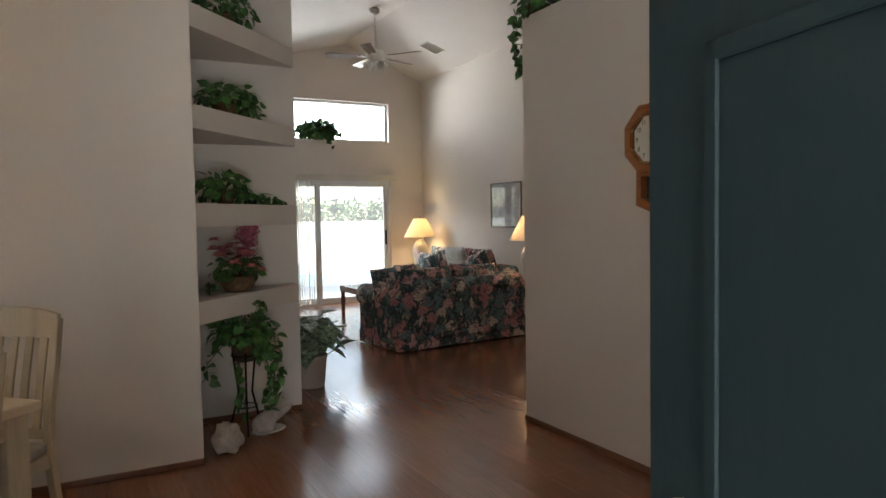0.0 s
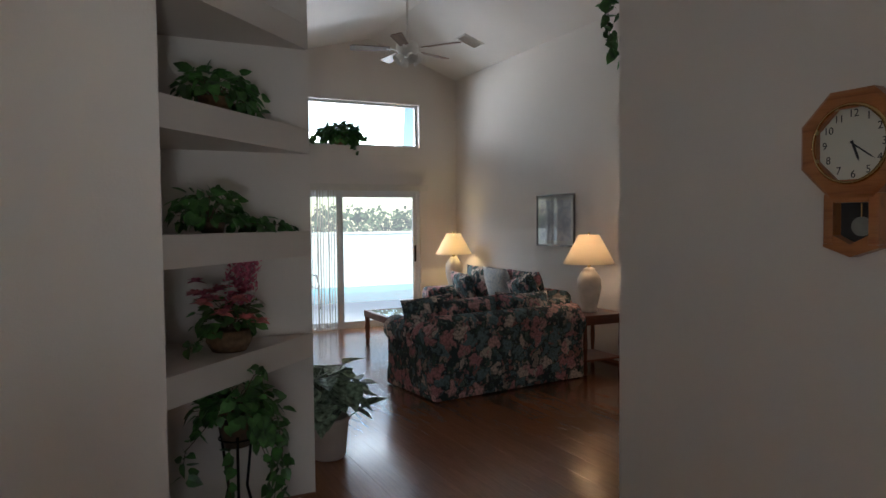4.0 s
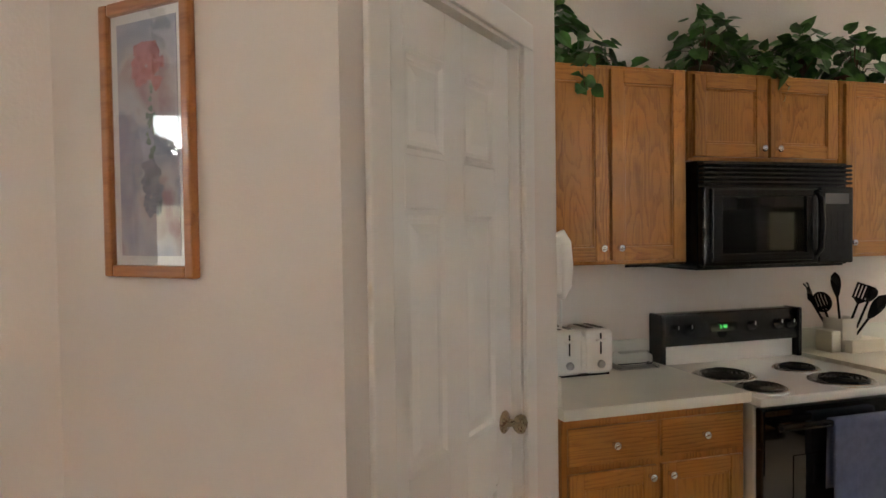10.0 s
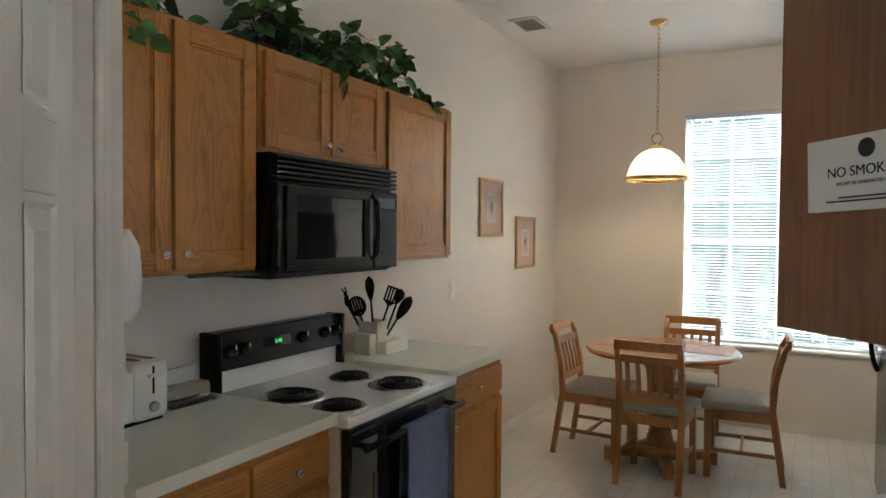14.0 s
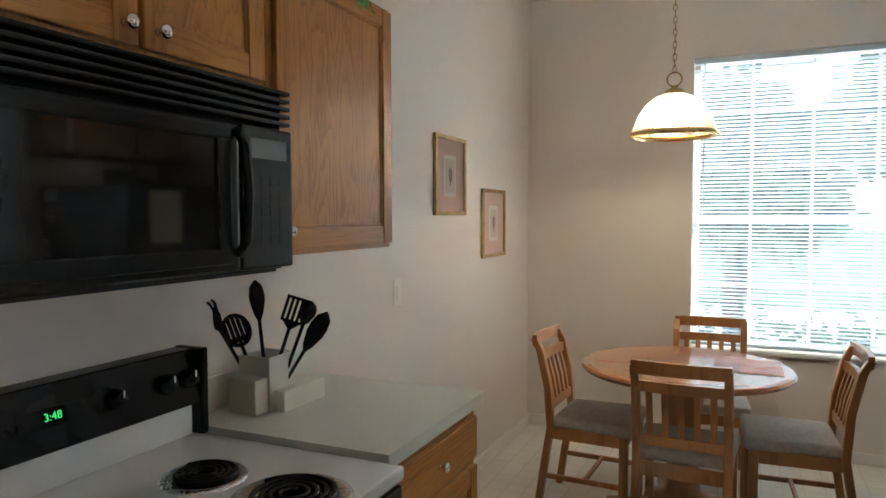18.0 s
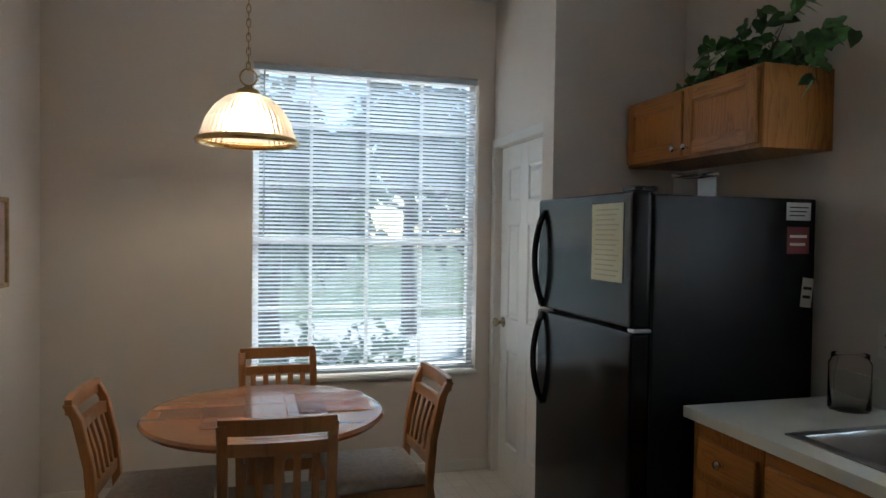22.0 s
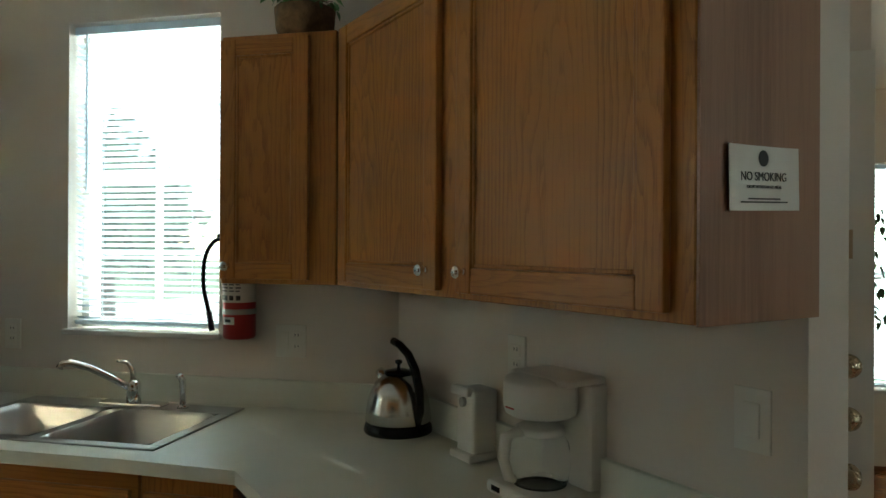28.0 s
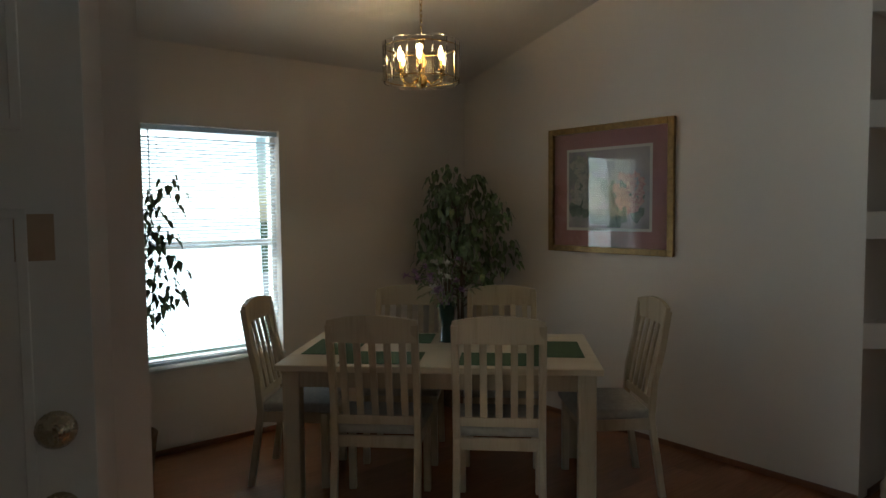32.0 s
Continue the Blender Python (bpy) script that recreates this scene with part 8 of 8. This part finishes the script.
def side_table(m, w, d, h, label):
    ob = thing("side_table", m, label, "table", "lamp tables")
    part("tabletop", box((-w / 2, -d / 2, h - 0.03), (w / 2, d / 2, h), 0.008), CHERRY, ob)
    part("apron", box((-w / 2 + 0.03, -d / 2 + 0.03, h - 0.10), (w / 2 - 0.03, d / 2 - 0.03, h - 0.03)), CHERRY, ob)
    for x in (-1, 1):
        for y in (-1, 1):
            part("leg", lathe([(0.018, 0), (0.026, 0.06), (0.016, 0.12), (0.024, 0.30), (0.018, h - 0.12), (0.028, h - 0.03)], 14, (x * (w / 2 - 0.05), y * (d / 2 - 0.05), 0)), CHERRY, ob, "", True)
    part("lower_shelf", box((-w / 2 + 0.04, -d / 2 + 0.04, 0.13), (w / 2 - 0.04, d / 2 - 0.04, 0.15), 0.004), CHERRY, ob)
    return ob


LSH = bpy.data.materials.new("cream_lamp_shade")
LSH.use_nodes = True
b = LSH.node_tree.nodes["Principled BSDF"]
b.inputs["Base Color"].default_value, b.inputs["Roughness"].default_value = (0.82, 0.72, 0.60, 1), 0.8
b.inputs["Subsurface Weight"].default_value = 0.0
nt = LSH.node_tree
tr, mxs, outn = nt.nodes.new("ShaderNodeBsdfTranslucent"), nt.nodes.new("ShaderNodeMixShader"), nt.nodes["Material Output"]
tr.inputs["Color"].default_value = (0.95, 0.86, 0.70, 1)
mxs.inputs[0].default_value = 0.5
nt.links.new(b.outputs[0], mxs.inputs[1])
nt.links.new(tr.outputs[0], mxs.inputs[2])
nt.links.new(mxs.outputs[0], outn.inputs["Surface"])
CERA = mat("cream_ceramic", (0.62, 0.56, 0.48), 0.35, scale=10, vary=0.08, bump=0.1, fine=40)


def table_lamp(x, y, z, label, power, colour):
    ob = thing("table_lamp", Matrix.Translation((x, y, z)), label, "lamp", "table lamps")
    part("base", lathe([(0.085, 0.0), (0.09, 0.02), (0.075, 0.04), (0.10, 0.12), (0.125, 0.25), (0.12, 0.34), (0.085, 0.41), (0.06, 0.43), (0.065, 0.45), (0.03, 0.46)], 32), CERA, ob, "cream ceramic jar base", True)
    part("neck", lathe([(0.014, 0.46), (0.02, 0.48), (0.01, 0.50), (0.008, 0.78)], 12), BRASS, ob, "", True)
    part("shade", lathe([(0.265, 0.50), (0.105, 0.80), (0.103, 0.80), (0.263, 0.50)], 48, cap=False), LSH, ob, "pleated cream cone shade", True)
    part("bulb", lathe([(0.012, 0.55), (0.03, 0.60), (0.03, 0.63), (0.0, 0.655)], 14), glow("lamp_bulb", (1.0, 0.76, 0.42), 12.0), ob, "", True)
    part("finial", lathe([(0.006, 0.80), (0.012, 0.815), (0.0, 0.83)], 10), BRASS, ob, "", True)
    bulb("table_lamp_light", (x, y, z + 0.69), power, colour, 0.04)


side_table(Matrix.Translation((5.36, 5.92, 0)), 0.55, 0.55, 0.60, "dark cherry side table between the sofas")
table_lamp(5.36, 5.92, 0.601, "cream ceramic table lamp with a cone shade on the cherry table", 5, (1.0, 0.70, 0.46))
side_table(Matrix.Translation((5.44, 9.16, 0)), 0.55, 0.55, 0.58, "dark cherry side table in the corner")
table_lamp(5.44, 9.16, 0.581, "cream ceramic table lamp with a cone shade in the corner", 9, (1.0, 0.76, 0.38))
ctb = thing("coffee_table", Matrix.Translation((4.20, 7.85, 0)), "low cherry coffee table with turned legs and a glass top", "table")
part("glass_top", box((-0.36, -0.54, 0.425), (0.36, 0.54, 0.437), 0.003), GLASS, ctb)
for n, lo, hi in (("frame_rail", (-0.42, -0.60, 0.36), (-0.36, 0.60, 0.44)), ("frame_rail", (0.36, -0.60, 0.36), (0.42, 0.60, 0.44)), ("frame_rail", (-0.36, -0.60, 0.36), (0.36, -0.54, 0.44)), ("frame_rail", (-0.36, 0.54, 0.36), (0.36, 0.60, 0.44))):
    part(n, box(lo, hi, 0.006), CHERRY, ctb)
for x in (-0.385, 0.385):
    for y in (-0.565, 0.565):
        part("leg", lathe([(0.02, 0), (0.032, 0.03), (0.02, 0.06), (0.034, 0.10), (0.024, 0.14), (0.036, 0.22), (0.026, 0.30), (0.034, 0.36)], 16, (x, y, 0)), CHERRY, ctb, "", True)

# sliding door, high window and their dressing
LN = ((0.9, 9.74), (5.79, 9.74))
sd = thing("door_4", at_wall(*LN, 1.82), "white-framed sliding glass patio door", "door", kind="structure")
ALU = mat("white_aluminium", (0.74, 0.75, 0.75), 0.35, 0.1, scale=5, vary=0.03)
for lo, hi in (((0.0, 0.03, 0.0), (0.05, 0.14, 2.03)), ((2.40, 0.03, 0.0), (2.45, 0.14, 2.03)), ((0.05, 0.03, 1.985), (2.40, 0.14, 2.03)), ((0.05, 0.03, 0.0), (2.40, 0.14, 0.03))):
    part("door_frame", box(lo, hi, 0.004), ALU, sd)
for x0, x1, y in ((0.05, 1.25, 0.095), (1.14, 2.40, 0.05)):
    pp = part("sliding_panel", box((x0, y, 0.03), (x0 + 0.055, y + 0.035, 1.985), 0.004), ALU, sd)
    part("panel_stile", box((x1 - 0.055, y, 0.03), (x1, y + 0.035, 1.985), 0.004), ALU, pp)
    part("panel_rail", box((x0 + 0.055, y, 0.03), (x1 - 0.055, y + 0.035, 0.10), 0.004), ALU, pp)
    part("panel_rail", box((x0 + 0.055, y, 1.93), (x1 - 0.055, y + 0.035, 1.985), 0.004), ALU, pp)
    g = part("pane", box((x0 + 0.055, y + 0.015, 0.10), (x1 - 0.055, y + 0.02, 1.93)), PANE, pp)
    g.visible_shadow = False
part("pull_handle", box((2.362, 0.02, 0.95), (2.385, 0.05, 1.20), 0.006), BLACK, sd)
hw = thing("window_5", at_wall(*LN, 1.82, 2.68), "wide clerestory window above the patio door", "window", kind="structure")
for lo, hi in (((0, 0.09, 0), (0.035, 0.15, 0.65)), ((2.415, 0.09, 0), (2.45, 0.15, 0.65)), ((0.035, 0.09, 0), (2.415, 0.15, 0.035)), ((0.035, 0.09, 0.615), (2.415, 0.15, 0.65))):
    part("window_frame", box(lo, hi, 0.004), ALU, hw)
g = part("pane", box((0.035, 0.12, 0.035), (2.415, 0.125, 0.615)), PANE, hw)
g.visible_shadow = False
vb = thing("vertical_blind", at_wall(*LN, 1.78), "cream fabric vertical blind drawn aside at the patio door", "blind")
part("head_rail", box((-0.02, -0.075, 2.04), (2.56, -0.015, 2.10), 0.005), SLAT, vb)
part("valance", box((-0.03, -0.10, 2.02), (2.58, -0.088, 2.115), 0.004), VANE, vb)
random.seed(51)
bm = bmesh.new()
pr = [(-0.044, 0.0), (-0.022, 0.006), (0.0, 0.008), (0.022, 0.006), (0.044, 0.0)]
lo = [bm.verts.new((x, y, 0.02)) for x, y in pr]
hi = [bm.verts.new((x, y, 2.03)) for x, y in pr]
for i in range(4):
    bm.faces.new((lo[i], lo[i + 1], hi[i + 1], hi[i]))
me = bpy.data.meshes.new("vane")
bm.to_mesh(me)
bm.free()
me.materials.append(VANE)
for i in range(26):
    v = new("vane", me)
    v.parent = vb
    v.matrix_local = Matrix.Translation((0.05 + 1.10 * (i / 25) ** 0.9, -0.045, 0)) @ Matrix.Rotation(radians(68 + rnd(-9, 9)), 4, "Z")
random.seed(61)
ivy("sill_plant", Matrix.Translation((3.92, 9.79, 2.681)), "trailing green plant on the sill of the high window", [((0.0, 0.0, 0.15), (0.32, 0.07, 0.15), 300)], [([(-0.2, -0.03, 0.15), (-0.4, -0.06, 0.1), (-0.5, -0.08, 0.02)], 22), ([(0.1, -0.05, 0.1), (0.2, -0.1, 0.05), (0.22, -0.1, -0.08)], 14), ([(0.25, 0.0, 0.15), (0.4, -0.05, 0.12)], 8)], 0.10, pot=(lathe([(0.055, 0.0), (0.07, 0.08), (0.06, 0.08)], 18), WICK))
pot = thing("potted_plant", Matrix.Translation((2.16, 4.60, 0.0)), "broad-leaved variegated plant in a pale pot on the floor", "plant")
part("pot", lathe([(0.10, 0.0), (0.115, 0.02), (0.135, 0.24), (0.145, 0.25), (0.14, 0.27), (0.12, 0.27), (0.11, 0.22), (0.0, 0.21)], 28), mat("pale_pot", (0.50, 0.42, 0.36), 0.6, scale=8, vary=0.06), pot, "", True)
BROAD = mat("mottled_green_leaf", (0.30, 0.39, 0.27), 0.4, scale=30, vary=0.45, fine=90, tone=(0.035, 0.075, 0.03))
for i in range(64):
    a = i * 2.4
    r = rnd(0.03, 0.22)
    z = rnd(0.33, 0.60) - 0.5 * max(0.0, r - 0.12)
    bm = bmesh.new()
    add_tube(bm, [(0.02 * math.cos(a), 0.02 * math.sin(a), 0.22), (0.6 * r * math.cos(a), 0.6 * r * math.sin(a), z - 0.05), (r * math.cos(a), r * math.sin(a), z)], 0.006, 6, 0.004)
    leaf(bm, (r * math.cos(a), r * math.sin(a), z), (math.cos(a) + rnd(-0.3, 0.3), math.sin(a) + rnd(-0.3, 0.3), rnd(-1.1, 0.5)), (0.3 * math.cos(a), 0.3 * math.sin(a), 1), rnd(0.16, 0.26), 0.8, 0.25, False)
    part("leaf", bm, BROAD, pot)
# Print colours are lightened to stand in for daylight reflected in its glass.
framed(at_wall((5.79, 9.74), (5.79, 2.9), 2.64, 1.555), 0.78, 0.64, "silver-framed floral print above the sofa, colours lightened for glare", mat("pewter_frame", (0.20, 0.18, 0.16), 0.35, 0.5, scale=20, vary=0.1), 0.025, PAPER, 0.05, art("glare_paled_iris_print", [(0.66, 0.65, 0.70), (0.80, 0.78, 0.80), (0.56, 0.55, 0.62), (0.74, 0.70, 0.72)], 6.0, 14.0))
fn = thing("ceiling_fan", Matrix.Translation((4.0, 7.45, 0.0)), "white ceiling fan with wooden blades and a light kit", "fan")
zf = vault(4.0)
part("canopy", lathe([(0.07, zf - 0.01), (0.065, zf - 0.06), (0.02, zf - 0.09)], 24), TRIM, fn, "", True)
part("downrod", cyl((0, 0, 3.60), (0, 0, zf - 0.05), 0.013), TRIM, fn)
part("motor", lathe([(0.03, 3.62), (0.10, 3.60), (0.125, 3.56), (0.125, 3.50), (0.09, 3.46), (0.05, 3.44)], 32), TRIM, fn, "", True)
for k in range(5):
    a = k * 2 * math.pi / 5 + 0.35
    bm = bmesh.new()
    add_prism(bm, [(0.20, -0.05), (0.62, -0.068), (0.65, -0.05), (0.65, 0.05), (0.62, 0.068), (0.20, 0.05)], -0.004, 0.004)
    bl = part("blade", bm, wood("fan_blade_wood", (0.20, 0.12, 0.08), (0.12, 0.07, 0.045), 0.4, "x") if k == 0 else blade_m, fn, "brown wooden blade")
    blade_m = bl.data.materials[0]
    bl.matrix_local = Matrix.Translation((0, 0, 3.52)) @ Matrix.Rotation(a, 4, "Z") @ Matrix.Rotation(radians(11), 4, "X")
    ir = part("blade_iron", box((0.10, -0.015, 3.512), (0.24, 0.015, 3.518)), TRIM, fn)
    ir.matrix_local = Matrix.Rotation(a, 4, "Z")
for k in range(4):
    a = k * math.pi / 2
    ls = part("light_shade", lathe([(0.025, 0.0), (0.04, 0.03), (0.055, 0.08), (0.065, 0.10)], 18, cap=False), PLAST, fn, "white glass tulip shade", True)
    ls.matrix_local = Matrix.Translation((0.06 * math.cos(a), 0.06 * math.sin(a), 3.45)) @ Matrix.Rotation(a, 4, "Z") @ Matrix.Rotation(radians(130), 4, "Y")
ceiling_vent(Matrix.Translation((5.25, 8.25, vault(5.25))) @ Matrix.Rotation(math.atan(0.36), 4, "Y"), 0.32, 0.26, "white louvred air vent in the vaulted ceiling")
sm = thing("smoke_detector", Matrix.Translation((2.95, 6.0, vault(2.95))) @ Matrix.Rotation(-math.atan(0.26), 4, "Y"), "round white smoke detector on the vaulted ceiling", "detector")
part("base", lathe([(0.065, 0.0), (0.065, -0.012), (0.055, -0.03), (0.02, -0.036)], 28), PLAST, sm, "", True)
part("sensor_ring", lathe([(0.03, -0.033), (0.032, -0.040), (0.02, -0.042)], 20), TRIM, sm, "", True)

# ---- outside ----
tagged(link("patio", prism([(-3.0, 9.90), (12.0, 9.90), (12.0, 13.20), (-3.0, 13.20)], -0.25, -0.03), DECK), "pale concrete pool deck", "patio", kind="structure")
tagged(link("pool_water", prism([(-3.0, 13.21), (12.0, 13.21), (12.0, 16.9), (-3.0, 16.9)], -0.25, -0.08), WATER), "turquoise pool water", "water", kind="structure")
gw = thing("garden_wall", Matrix.Identity(4), "low white stucco wall behind the pool", "wall", kind="structure")
part("wall_body", box((-3.0, 16.92, -0.2), (12.0, 17.10, 1.27)), STUCCO, gw)
part("wall_cap", box((-3.0, 16.88, 1.27), (12.0, 17.14, 1.33), 0.01), STUCCO, gw)
random.seed(71)
FOLI = mat("outdoor_foliage", (0.11, 0.17, 0.08), 0.6, scale=2.5, vary=0.4, fine=20, tone=(0.05, 0.09, 0.035))


def crown(bm, c, s, count, size):
    """An uneven crown of small leaf clusters."""
    for i in range(count):
        d = Vector((rnd(-1, 1), rnd(-1, 1), rnd(-1, 1)))
        if d.length > 1:
            d = d.normalized() * rnd(0.7, 1.0)
        k = 0.75 + 0.5 * noise.noise(d * 2.4 + Vector(c))
        p = Vector((d.x * s[0], d.y * s[1], d.z * s[2])) * k + Vector(c)
        leaf(bm, p, (rnd(-1, 1), rnd(-1, 1), rnd(-1, 0.5)), (rnd(-1, 1), rnd(-1, 1), rnd(0, 1)), size * rnd(0.6, 1.3), 0.6, 0.1, False)


hg = thing("hedge", Matrix.Identity(4), "leafy green hedge behind the garden wall", "hedge")
bm = bmesh.new()
for i in range(12):
    crown(bm, (-1.5 + i * 1.1, 17.9, 1.2), (0.85, 0.45, 0.95 + rnd(-0.1, 0.2)), 1000, 0.14)
tagged(part("leaves", bm, FOLI, hg), kind="stuff")
part("stems", box((-2.0, 17.8, -0.2), (11.5, 18.0, 0.7)), BARK, hg)


def tree(x, y, h, s, count, label):
    ob = thing("tree", Matrix.Translation((x, y, -0.2)), label, "tree", "trees outside the windows")
    bm = bmesh.new()
    add_tube(bm, [(0, 0, 0), (0.05, 0.03, h * 0.3), (0.0, -0.04, h * 0.6), (0.1, 0.0, h * 0.9)], 0.14, 10, 0.05)
    for k in range(7):
        a = k * 0.95
        z = h * rnd(0.4, 0.7)
        add_tube(bm, [(0, 0, z), (0.5 * s[0] * math.cos(a), 0.5 * s[1] * math.sin(a), z + 0.5), (0.85 * s[0] * math.cos(a), 0.85 * s[1] * math.sin(a), z + 0.8)], 0.05, 6, 0.015)
    part("trunk", bm, BARK, ob)
    bm = bmesh.new()
    for k in range(6):
        crown(bm, (rnd(-0.5, 0.5) * s[0], rnd(-0.5, 0.5) * s[1], h * rnd(0.65, 1.0)), (s[0] * 0.55, s[1] * 0.55, s[2] * 0.45), count // 6, 0.24)
    part("crown", bm, FOLI, ob)


tree(2.7, -9.3, 2.7, (1.35, 1.0, 2.4), 2800, "broad leafy tree outside the breakfast window")
tree(0.4, -12.5, 4.4, (1.9, 1.7, 2.2), 1800, "broad leafy tree farther out on the lawn")
tree(2.6, -16.5, 2.4, (2.2, 1.4, 1.2), 1200, "low leafy tree across the lawn")
tree(-0.5, -11.4, 2.5, (1.1, 0.9, 1.9), 1600, "bushy small tree on the lawn outside the breakfast window")
tree(3.4, -12.0, 2.4, (1.6, 1.0, 2.0), 1600, "bushy small tree behind the broad tree")
tree(-5.0, -7.6, 3.2, (1.7, 1.8, 2.3), 2800, "leafy tree outside the sink window")
sb = thing("shrub", Matrix.Translation((3.2, -7.6, -0.2)), "low shrubs below the breakfast window", "shrub")
bm = bmesh.new()
for k in range(5):
    crown(bm, (-1.3 + 0.65 * k, rnd(-0.3, 0.3), 0.5), (0.5, 0.4, 0.5), 260, 0.10)
part("leaves", bm, FOLI, sb)
tagged(link("driveway", prism([(-15, -40), (-9, -40), (-9, 40), (-15, 40)], -0.3, -0.19), CONC), "pale concrete drive beside the house", "drive", kind="structure")
tagged(link("porch", prism([(-0.5, -0.2), (-2.0, -1.8), (0.2, -3.0), (0.7, -1.96), (1.0, -1.62)], -0.2, -0.03), CONC), "pale concrete front porch", "porch", kind="structure")
tagged(link("porch_roof", prism([(-0.45, -0.13), (-2.9, -2.2), (-1.2, -3.9), (0.68, -2.05), (0.99, -1.66)], 2.62, 2.78), STUCCO), "white plastered roof over the front porch", "roof", kind="structure")
pc = thing("patio_chair", Matrix.Translation((4.0, 12.6, -0.03)) @ Matrix.Rotation(radians(200), 4, "Z"), "white-strapped patio chair beside the pool", "chair")
for s in (-1, 1):
    part("side_frame", tube([(s * 0.28, -0.30, 0.0), (s * 0.28, -0.26, 0.42), (s * 0.28, 0.22, 0.38), (s * 0.28, 0.26, 0.0)], 0.014, 8), BLACK, pc)
    part("arm", tube([(s * 0.28, -0.30, 0.62), (s * 0.28, 0.15, 0.62), (s * 0.28, 0.24, 0.40)], 0.014, 8), BLACK, pc)
    part("back_post", tube([(s * 0.28, -0.26, 0.40), (s * 0.28, -0.42, 0.95)], 0.014, 8), BLACK, pc)
for i in range(8):
    part("strap", box((-0.28, -0.24 + 0.06 * i, 0.395), (0.28, -0.20 + 0.06 * i, 0.40)), PLAST, pc)
    f = i / 8
    part("strap", box((-0.28, -0.285 - 0.15 * f, 0.46 + 0.055 * i), (0.28, -0.28 - 0.15 * f, 0.50 + 0.055 * i)), PLAST, pc)

# ---- baseboards ----
REDW = wood("stained_baseboard", (0.20, 0.085, 0.042), (0.12, 0.045, 0.02), 0.35, "x", 1.0, 0.2)
for a, b in (((-2.0, -0.35), (-2.0, 3.16)), ((-2.0, 3.16), (1.08, 3.16)), ((1.08, 3.28), (1.08, 3.985)), ((1.08, 3.985), (1.90, 3.985)), ((3.16, 2.9), (3.16, 0.55)), ((5.79, 2.9), (3.16, 2.9)), ((3.16, 0.55), (2.576, -0.034)), ((5.79, 9.74), (5.79, 2.9)), ((5.17, 9.74), (5.79, 9.74)), ((0.9, 9.74), (2.72, 9.74)), ((-0.28, -0.35), (-2.0, -0.35))):
    baseboard(a, b, REDW, h=0.035, t=0.016)
for a, b in (((4.02, -3.03), (4.02, -5.62)), ((4.02, -5.62), (1.47, -5.62))):
    baseboard(a, b, TRIM, h=0.07)

# Pale ground added to bounce sunlight and brighten the lower nook panes.
tagged(link("road", prism([(-40, -14.5), (40, -14.5), (40, -8.5), (-40, -8.5)], -0.3, -0.185), CONC), "pale concrete strip added beyond the lawn to brighten the view", "road", kind="structure")

# ---- floor boards, last ----
def plank_start(x):
    if x > 1.74:
        return -0.86
    if x > 1.0:
        return x - 2.60
    if x > -0.3:
        return -0.42 - x
    return -0.50


def plank_end(x):
    return 9.9 if x > 0.95 else 3.22


def plank_mesh(w, length):
    bm = bmesh.new()
    add_box(bm, (0.0002, 0.0002, -0.0115), (w - 0.0002, length - 0.0002, 0.0), 0.0005, 1)
    me = bpy.data.meshes.new("plank")
    bmesh.ops.recalc_face_normals(bm, faces=bm.faces)
    bm.to_mesh(me)
    bm.free()
    me.materials.append(PLANK)
    return me


floor_ob = bpy.data.objects["floor"]
PW, PL = 0.19, 1.28
full = plank_mesh(PW, PL)
random.seed(81)
count = 0
for i in range(-11, 32):
    x = i * PW
    y, stop = min(plank_start(x), plank_start(x + PW)), plank_end(x + PW / 2)
    y -= rnd(0.0, 0.02)
    first = PL * rnd(0.25, 1.0)
    while y < stop - 0.02:
        ln = min(first, stop - y)
        me = full if abs(ln - PL) < 1e-6 else plank_mesh(PW, ln)
        p = new("plank", me)
        p.parent = floor_ob
        p.location = (x, y, 0.0)
        y += ln
        first = PL
        count += 1
